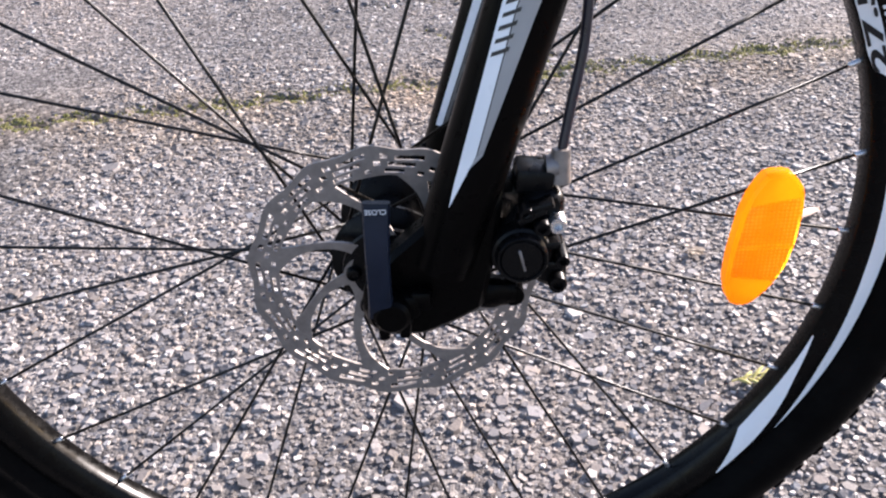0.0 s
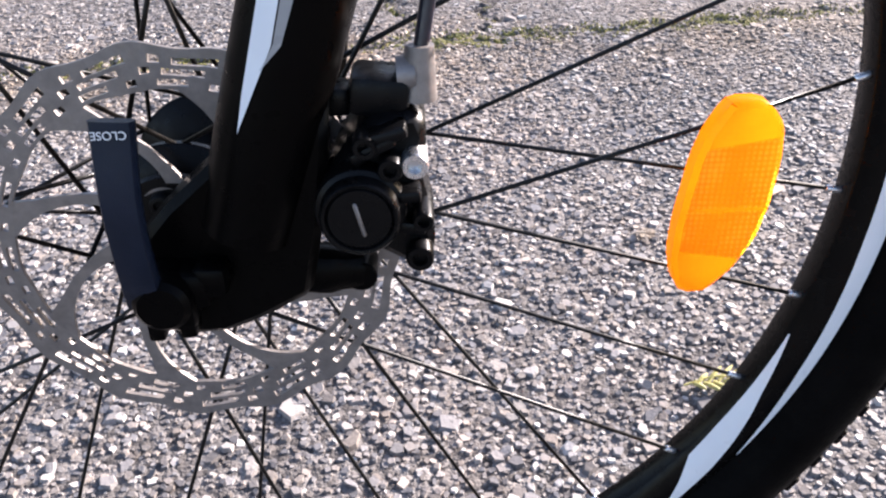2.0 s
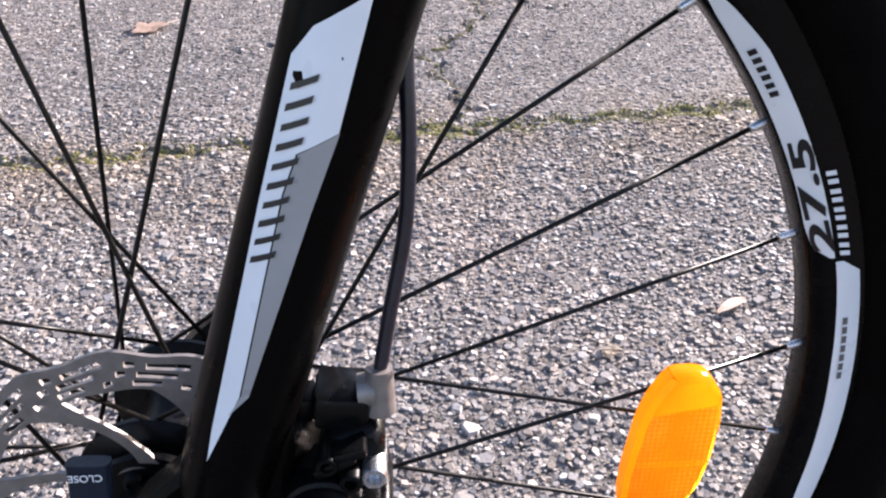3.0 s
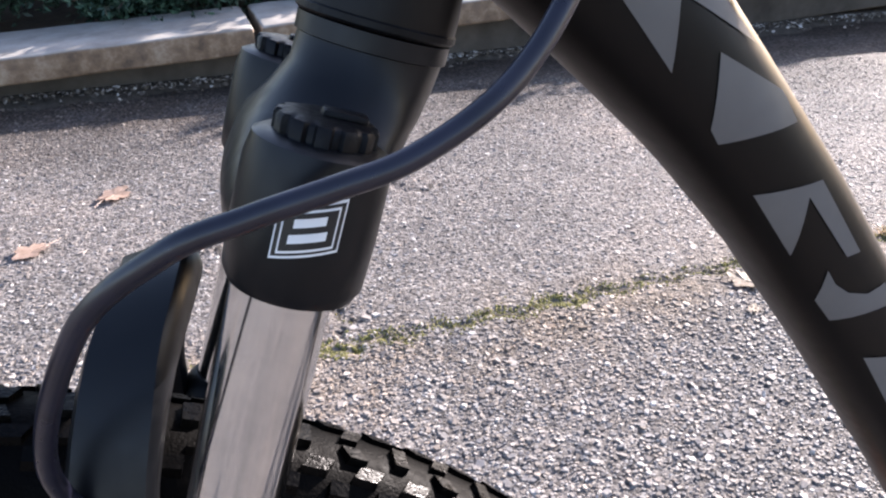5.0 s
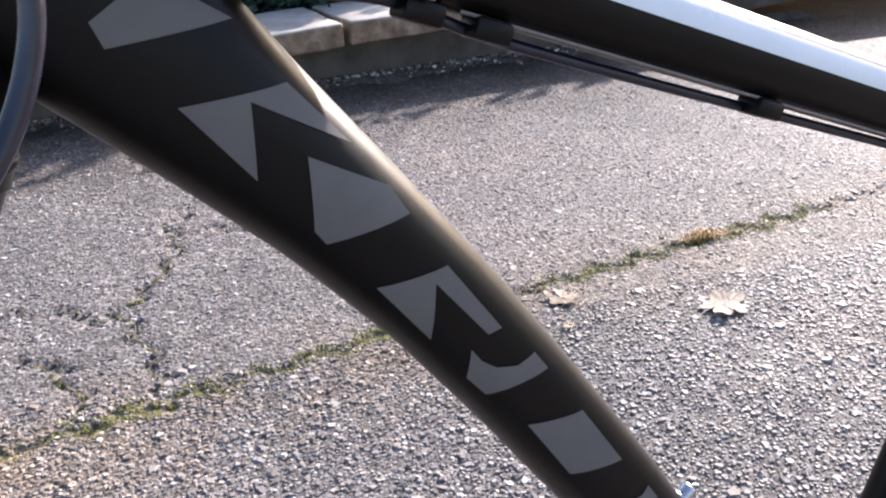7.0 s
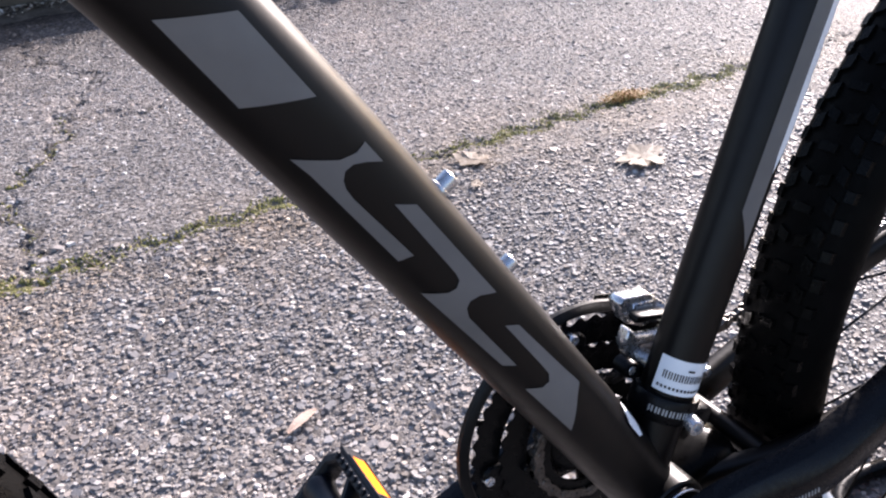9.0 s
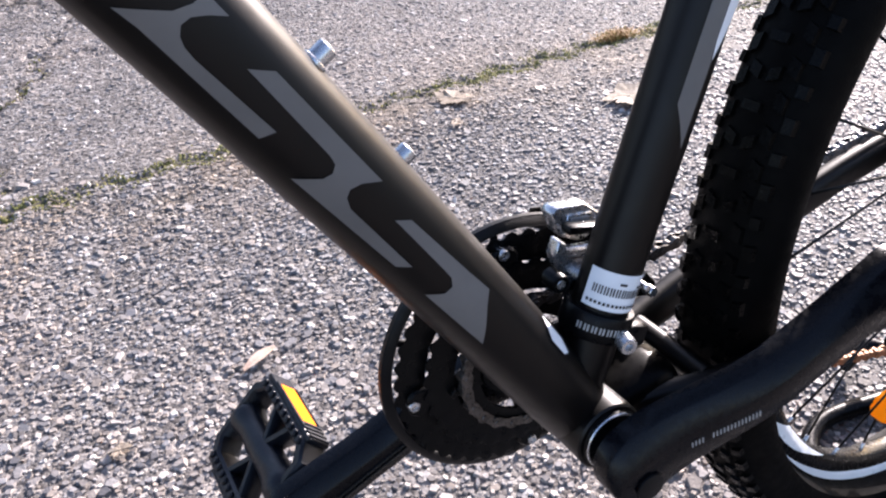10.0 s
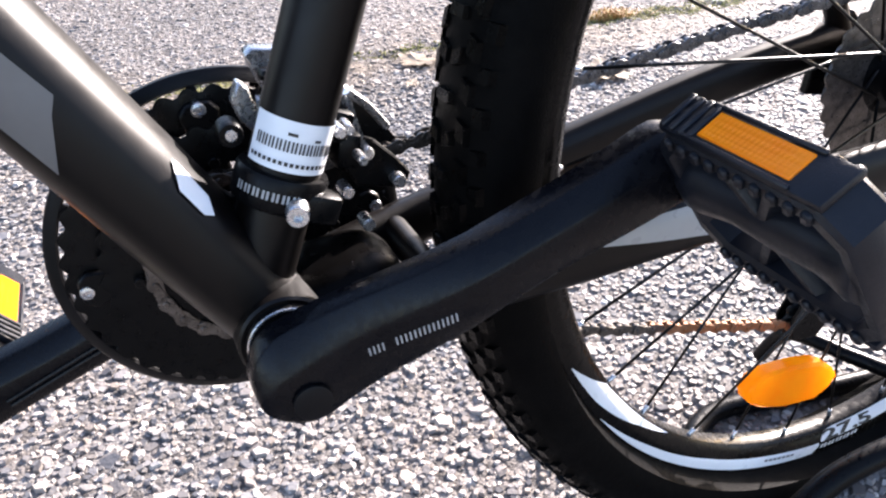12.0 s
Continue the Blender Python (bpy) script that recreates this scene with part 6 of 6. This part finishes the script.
lathe(bm, [(1e-5, -0.041), (0.0022, -0.041), (0.0025, -0.044), (0.0046, -0.044), (0.0052, -0.043), (0.0052, -0.030)], 20)
put(bm, Matrix.Translation((0.0308, 0.006, 0.0370)) @ Matrix.Rotation(radians(-12), 4, "Z"))
part("clamp_bolt", bm, M_ALLOY, front_mech, "silver hex clamp bolt")
for size, p, ry, mat in (((0.030, 0.010, 0.006), (0.038, 0.026, 0.0790), 14, M_BLACK), ((0.018, 0.020, 0.016), (0.054, 0.022, 0.0560), 20, M_BLACK), ((0.012, 0.016, 0.018), (0.060, 0.020, 0.0420), 10, M_BLACK), ((0.026, 0.018, 0.012), (0.028, 0.020, 0.0470), 24, M_BLACK)):
    bm = bmesh.new()
    box(bm, size, Matrix.Translation(p) @ Matrix.Rotation(radians(ry), 4, "Y"), 0.0025, 2)
    part("linkage", bm, mat, front_mech)
bm = bmesh.new()
plate(bm, [(0.0197, 0.0893), (0.0233, 0.0923), (0.0438, 0.0898), (0.0590, 0.0770), (0.0585, 0.0710), (0.0412, 0.0649), (0.0262, 0.0726)], 0.034, 0.046, 0.0008)
part("cable_bracket", bm, M_ALLOY, front_mech, "bright alloy cable bracket")
bm = bmesh.new()
box(bm, (0.018, 0.002, 0.012), Matrix.Translation((0.0385, 0.0335, 0.0790)) @ Matrix.Rotation(radians(8), 4, "Y"), 0.0006, 1)
part("bracket_face", bm, M_ALLOY, front_mech)
bm = bmesh.new()
box(bm, (0.0135, 0.0012, 0.0078), Matrix.Translation((0.0385, 0.0322, 0.0790)) @ Matrix.Rotation(radians(8), 4, "Y"), 0.0003, 1)
part("bracket_mark", bm, M_SILVER, front_mech)
bm = bmesh.new()
plate(bm, [(0.0123, 0.0830), (0.0165, 0.0800), (0.0195, 0.0690), (0.0310, 0.0600), (0.0320, 0.0545), (0.0285, 0.0500), (0.0215, 0.0525), (0.0110, 0.0650), (0.0085, 0.0740)], 0.015, 0.024, 0.0008)
part("hook_link", bm, M_ALLOY, front_mech, "bright pressed alloy link")
bm = bmesh.new()
disc(bm, 0.0064, 0.008, 0.032, 24, 0.0012)
put(bm, Matrix.Translation((0.0270, 0, 0.0560)))
part("link_pivot", bm, M_ALLOY, front_mech)
for z, r, mat in ((0.0700, 0.0040, M_ALLOY), (0.0625, 0.0034, M_STEEL), (0.0545, 0.0036, M_ALLOY)):
    bm = bmesh.new()
    sweep(bm, [(0.020, 0.022, z), (0.050, 0.020, z - 0.004)], r, 16)
    part("link_pin", bm, mat, front_mech, "steel link pin")
bm = bmesh.new()
lathe(bm, [(0.0030, 0.0020), (0.0052, 0.0020), (0.0058, 0.0035), (0.0058, 0.0140)], 24)
put(bm, Matrix.Translation((0.0044, 0, 0.0634)))
part("adjuster_collar", bm, M_BLACK, front_mech)
bm = bmesh.new()
sweep(bm, [(0.0500, -0.004, 0.0680), (0.0780, -0.003, 0.1400), (0.1300, -0.002, 0.2800), (0.1800, -0.001, 0.4150)], 0.0007, 6)
part("bare_cable", bm, M_STEEL, front_mech, "thin steel gear cable")
for y in (0.044, 0.068):
    bm = bmesh.new()
    pts_in, pts_out = [], []
    for k in range(14):
        q = radians(80 - 52 * k / 13)
        pts_out.append((BB.x + 0.101 * math.cos(q), BB.z + 0.101 * math.sin(q)))
        pts_in.append((BB.x + (0.088 - 0.016 * (k / 13)) * math.cos(q), BB.z + (0.088 - 0.016 * (k / 13)) * math.sin(q)))
    plate(bm, pts_out + pts_in[::-1], y, y + 0.0015, 0.0003)
    part("cage_plate", bm, M_BLACK, front_mech)
for pts in ([(0.063, 0.026, 0.069), (0.067, 0.027, 0.052), (0.071, 0.028, 0.037)], [(0.064, 0.028, 0.069), (0.076, 0.031, 0.058), (0.085, 0.033, 0.046)]):
    bm = bmesh.new()
    sweep(bm, smooth_path(pts, 8), (0.006, 0.0022), 10, power=3)
    part("link_arm", bm, M_ALLOY, front_mech, "bright pressed steel arm")
bm = bmesh.new()
plate(bm, [(0.060, 0.030), (0.066, 0.046), (0.078, 0.040), (0.088, 0.030), (0.096, 0.020), (0.092, 0.011), (0.080, 0.014), (0.066, 0.018)], 0.026, 0.032, 0.001)
part("cage_bracket", bm, M_BLACK, front_mech)
for p, r in (((0.087, 0.026, 0.019), 0.0036), ((0.071, 0.026, 0.037), 0.0034), ((0.058, 0.022, 0.020), 0.0034), ((0.066, 0.016, 0.003), 0.0034), ((0.0044, 0.010, 0.0634), 0.0032), ((0.0502, -0.004, 0.0615), 0.0028), ((0.057, 0.006, 0.0585), 0.0026), ((0.062, 0.004, 0.043), 0.0024)):
    bm = bmesh.new()
    disc(bm, r, p[1] - 0.008, p[1] + 0.004, 18)
    put(bm, Matrix.Translation((p[0], 0, p[2])))
    part("pivot_screw", bm, M_ALLOY, front_mech, "small steel screw")

# ---- chain ----
bm = bmesh.new()
for s in (-1, 1):
    outl = []
    for c in (1, -1):
        for k in range(9):
            q = radians(-116 + 29 * k)
            outl.append((c * (0.00635 + 0.0043 * math.cos(q)), c * 0.0043 * math.sin(q)))
        outl.append((0.0, c * 0.0021))
    plate(bm, outl, 0.0026 * s, 0.0036 * s, 0.0002)
for x in (-0.00635, 0.00635):
    start = len(bm.verts)
    disc(bm, 0.0036, -0.0024, 0.0024, 12, 0.0004)
    disc(bm, 0.0018, -0.0043, 0.0043, 10, 0.0004)
    put(bm, Matrix.Translation((x, 0, 0)), start)
me_wide = bpy.data.meshes.new("chain_link")
bm.to_mesh(me_wide)
bm.free()
me_wide.materials.append(M_CHAIN_DARK)
me_top = me_wide.copy()
me_top.materials[0] = M_CHAIN
me_rust = me_wide.copy()
me_rust.materials[0] = M_CHAIN_RUST

route = []
for k in range(24):
    q = radians(300 - 195 * k / 23)
    route.append((RINGS.x + 0.0455 * math.cos(q), 0.043, RINGS.z + 0.0455 * math.sin(q)))
route += [(0.10, 0.0425, 0.030), (0.21, 0.042, 0.0515), (0.364, 0.041, 0.0730), (0.425, 0.040, 0.078)]
for k in range(1, 16):
    q = radians(90 - 180 * k / 15)
    route.append((0.435 + 0.054 * math.cos(q), 0.040, 0.023 + 0.054 * math.sin(q)))
route += [(0.428, 0.040, -0.045), (0.445, 0.041, -0.085), (0.440, 0.042, -0.120), (0.415, 0.042, -0.170), (0.392, 0.042, -0.1685), (0.30, 0.042, -0.145), (0.219, 0.042, -0.124), (0.10, 0.0425, -0.092), (0.045, 0.043, -0.066)]
line = smooth_path(route, 1400)
chain = new("chain")
chain.parent = bicycle
chain["label"] = "oiled steel chain, rusty on its lower run"
acc, last, links = 0.0, line[0], 0
prev = line[0]
for p in line[1:]:
    acc += (p - last).length
    last = p
    if acc >= 0.0127:
        acc = 0.0
        d = p - prev
        mid = 0.5 * (p + prev)
        ang = math.atan2(d.z, d.x)
        top_run = 0.15 < mid.x < 0.44 and mid.z > 0.03
        low_run = 0.27 < mid.x < 0.42 and mid.z < -0.10
        me = me_top if top_run else me_rust if low_run else me_wide
        squeeze = 1.0 if links % 2 else 0.72
        share("link", me, chain, Matrix.Translation(mid) @ Matrix.Rotation(-ang, 4, "Y") @ Matrix.Diagonal((1, squeeze, 1 if links % 2 else 0.92, 1)))
        prev, links = p, links + 1

# ---- rear hub, cassette, derailleur ----
bm = bmesh.new()
lathe(bm, [(0.005, -0.066), (0.010, -0.066), (0.014, -0.055), (0.020, -0.045), (0.032, -0.036), (0.033, -0.033), (0.018, -0.026), (0.017, 0.0), (0.018, 0.014), (0.032, 0.018), (0.033, 0.021), (0.018, 0.025), (0.016, 0.060), (0.006, 0.066)], 48)
put(bm, REAR)
part("hub", bm, M_BLACK, rear_wheel, "black rear hub")
for k in range(7):
    bm = toothed(0.018, 0.060 - 0.0058 * k, 28 - 2 * k, 0.0245 + 0.0048 * k, 0.0265 + 0.0048 * k)
    put(bm, Matrix.Translation(Vector((0.435, 0, 0.023)) - RINGS))
    part("sprocket", bm, M_CHAIN_DARK, rear_wheel, "dark steel sprocket")
bm = bmesh.new()
sweep(bm, smooth_path([(0.452, 0.074, 0.002), (0.462, 0.072, -0.035), (0.452, 0.062, -0.072), (0.440, 0.052, -0.095)], 16), [(0.011, 0.014)] * 16, 18, power=3)
rear_mech = part("rear_derailleur", bm, M_BLACK, bicycle, "black rear derailleur below the dropout")
for y in (0.034, 0.049):
    bm = bmesh.new()
    plate(bm, [(0.428, -0.085), (0.450, -0.078), (0.462, -0.092), (0.440, -0.165), (0.425, -0.185), (0.402, -0.182), (0.397, -0.165), (0.415, -0.130)], y, y + 0.002, 0.0004)
    part("cage_plate", bm, M_BLACK, rear_mech)
for c in ((0.442, -0.097), (0.416, -0.168)):
    bm = toothed(0.006, 0.0185, 11, 0.039, 0.046)
    put(bm, Matrix.Translation(Vector((c[0], 0, c[1])) - RINGS))
    part("jockey_wheel", bm, M_PLASTIC, rear_mech)

# ---- floor stand under the rear wheel ----
def tube(name, pts, r, parent, mat, n=40):
    bm = bmesh.new()
    sweep(bm, smooth_path(pts, n), r, 16, side=(0.2, 0.9, 0.31))
    return part(name, bm, mat, parent)


stand = tagged(new("wheel_stand"), "black tubular floor stand holding the rear wheel", "bike stand")
stand.matrix_world = Matrix.Translation((1.0, 0.53, 0))
tube("hoop", [(-0.16, -0.02, 0.010), (-0.12, -0.055, 0.010), (-0.08, -0.065, 0.020), (-0.03, -0.06, 0.055), (0.03, -0.058, 0.072), (0.12, -0.05, 0.075), (0.30, -0.03, 0.070)], 0.010, stand, M_BLACK)
tube("ground_tube", [(-0.10, 0.02, 0.010), (-0.071, 0.053, 0.010), (-0.032, 0.066, 0.010), (0.041, 0.062, 0.010), (0.133, 0.062, 0.010), (0.30, 0.07, 0.010)], 0.009, stand, M_BLACK)
tube("cross_bar", [(0.036, 0.118, 0.010), (0.042, 0.110, 0.035), (0.050, 0.098, 0.050), (0.076, 0.059, 0.050), (0.095, 0.032, 0.050), (0.125, -0.048, 0.066)], 0.007, stand, M_BLACK, 24)
tube("foot_bar", [(-0.17, 0.02, 0.010), (-0.10, -0.05, 0.010), (-0.02, -0.14, 0.010)], 0.010, stand, M_BLACK, 20)


# ---- leaves and twigs on the ground ----
def maple_leaf(name, x, y, size, turn, mat, label, group):
    """A lobed, curled dry leaf."""
    bm = bmesh.new()
    g = random.Random(int(x * 1000) + 17)
    n = 40
    c = bm.verts.new((0, 0, 0.004))
    ring1, ring2 = [], []
    for k in range(n):
        a = 2 * math.pi * k / n
        lobe = 0.62 + 0.30 * abs(math.cos(2.5 * a)) ** 0.7 + 0.10 * math.cos(9 * a + 1) + g.uniform(-0.06, 0.06)
        r = size * lobe
        curl = 0.16 * size * (math.sin(2 * a + turn) * 0.5 + 0.35)
        ring1.append(bm.verts.new((0.5 * r * math.cos(a), 0.5 * r * math.sin(a) * 0.8, 0.004 + 0.3 * curl + g.uniform(0, 0.0015))))
        ring2.append(bm.verts.new((r * math.cos(a), r * math.sin(a) * 0.8, 0.003 + max(0, curl) + g.uniform(0, 0.002))))
    for k in range(n):
        j = (k + 1) % n
        bm.faces.new((c, ring1[k], ring1[j]))
        bm.faces.new((ring1[k], ring2[k], ring2[j], ring1[j]))
    ret = bmesh.ops.solidify(bm, geom=bm.faces[:], thickness=0.0006)
    z = float(ground_z(np.array([x]), np.array([y]))[0]) + 0.002
    put(bm, Matrix.Translation((x, y, z)) @ Matrix.Rotation(turn, 4, "Z"))
    leaf = tagged(obj(name, bm, mat), label, "leaf", group)
    bm = bmesh.new()
    sweep(bm, smooth_path([(0, 0, 0.005), (-size * 0.8, 0.1 * size, 0.006), (-size * 1.5, 0.0, 0.004)], 8), 0.0008, 6)
    put(bm, Matrix.Translation((x, y, z)) @ Matrix.Rotation(turn, 4, "Z"))
    part("stalk", bm, mat, leaf)
    return leaf

for name, x, y, size, turn, mat, label, group in (
        ("dry_leaf", 1.236, 1.381, 0.060, 0.3, M_DRYLEAF, "large pale dry maple leaf lying on the asphalt", "dry leaves"), ("dry_leaf", 0.937, 1.520, 0.042, 2.4, M_DRYLEAF, "pale dry maple leaf lying on the mossy joint", "dry leaves"),
        ("brown_leaf", -0.390, 2.202, 0.050, 1.1, M_BROWNLEAF, "reddish brown dry leaf lying on the asphalt", "dry leaves"), ("brown_leaf", -0.512, 1.917, 0.045, 4.0, M_BROWNLEAF, "reddish brown dry leaf lying on the asphalt", "dry leaves"),
        ("dry_leaf", 0.90, 1.42, 0.016, 0.9, M_DRYLEAF, "small pale dry leaf scrap beside the joint", "dry leaves"), ("dry_leaf", 0.277, 0.862, 0.013, 0.2, M_DRYLEAF, "small round pale leaf scrap on the asphalt", "dry leaves")):
    maple_leaf(name, x, y, size, turn, mat, label, group)


def grass_tuft(x, y, n, reach, mat, label):
    g = random.Random(5)
    vs, fs = [], []
    for _ in range(n):
        a, r = g.uniform(0, 6.28), g.uniform(0.2, 1.0) * reach
        bx, by = x + g.gauss(0, reach * 0.45), y + g.gauss(0, reach * 0.14)
        tip = Vector((bx + r * math.cos(a), by + 0.5 * r * math.sin(a), g.uniform(0.004, 0.016)))
        mid = Vector((bx + 0.5 * r * math.cos(a), by + 0.25 * r * math.sin(a), g.uniform(0.008, 0.02)))
        w = Vector((-math.sin(a), math.cos(a), 0)) * 0.0011
        b = len(vs)
        for p, f in ((Vector((bx, by, 0)), 1.0), (mid, 0.9), (tip, 0.1)):
            vs += [tuple(p - w * f), tuple(p + w * f)]
        fs += [(b, b + 1, b + 3, b + 2), (b + 2, b + 3, b + 5, b + 4)]
    return tagged(from_arrays("grass_tuft", vs, fs, mat), label, "grass", kind="stuff")


grass_tuft(1.39, 1.668, 260, 0.055, M_GRASS, "low tuft of orange-brown dry grass in the asphalt joint")


def sprig(x, y, turn):
    """A small dry conifer sprig lying on the ground."""
    bm = bmesh.new()
    sweep(bm, smooth_path([(0, 0, 0.004), (0.030, 0.004, 0.008), (0.062, 0.0, 0.006)], 10), 0.0011, 6)
    put(bm, Matrix.Translation((x, y, 0.003)) @ Matrix.Rotation(turn, 4, "Z"))
    top = tagged(obj("conifer_sprig", bm, M_SPRIG), "small yellow-green conifer sprig lying on the asphalt", "sprig")
    g = random.Random(9)
    for k in range(12):
        bm = bmesh.new()
        s = 1 if k % 2 else -1
        p = Vector((0.008 + 0.0045 * k, 0, 0.006))
        L = 0.026 * math.sin(0.5 + k / 12 * 2.3)
        d = Vector((0.75, 0.66 * s, g.uniform(-0.05, 0.25))).normalized()
        sweep(bm, smooth_path([p, p + d * L * 0.5, p + d * L + Vector((0, 0, -0.002))], 6), [0.0016, 0.0021, 0.0022, 0.0019, 0.0014, 0.0005], 6)
        put(bm, Matrix.Translation((x, y, 0.003)) @ Matrix.Rotation(turn, 4, "Z"))
        part("frond", bm, M_SPRIG, top)


M_SPRIG = island_material("dry_sprig", [(0.0, (0.30, 0.27, 0.07)), (1.0, (0.52, 0.47, 0.18))], 0.7)
sprig(0.262, 0.628, 0.1)


def long_leaf(x, y, turn):
    """A narrow folded dry leaf."""
    bm = bmesh.new()
    loops = []
    for i in range(9):
        t = i / 8
        w = 0.006 * math.sin(math.pi * min(1, t * 0.9 + 0.05)) + 0.0008
        c = Vector((0.050 * t, 0, 0.003 + 0.003 * math.sin(3 * t)))
        loops.append([c + Vector((0, -w, 0.002)), c, c + Vector((0, w, 0.003)), c + Vector((0, w * 0.98, 0.0024)), c + Vector((0, 0, -0.0008)), c + Vector((0, -w * 0.98, 0.0014))])
    rings(bm, loops)
    put(bm, Matrix.Translation((x, y, 0.001)) @ Matrix.Rotation(turn, 4, "Z"))
    return tagged(obj("dry_leaf", bm, M_BROWNLEAF), "narrow folded pale dry leaf on the asphalt", "leaf", "dry leaves")


long_leaf(0.42, 0.93, 0.55)
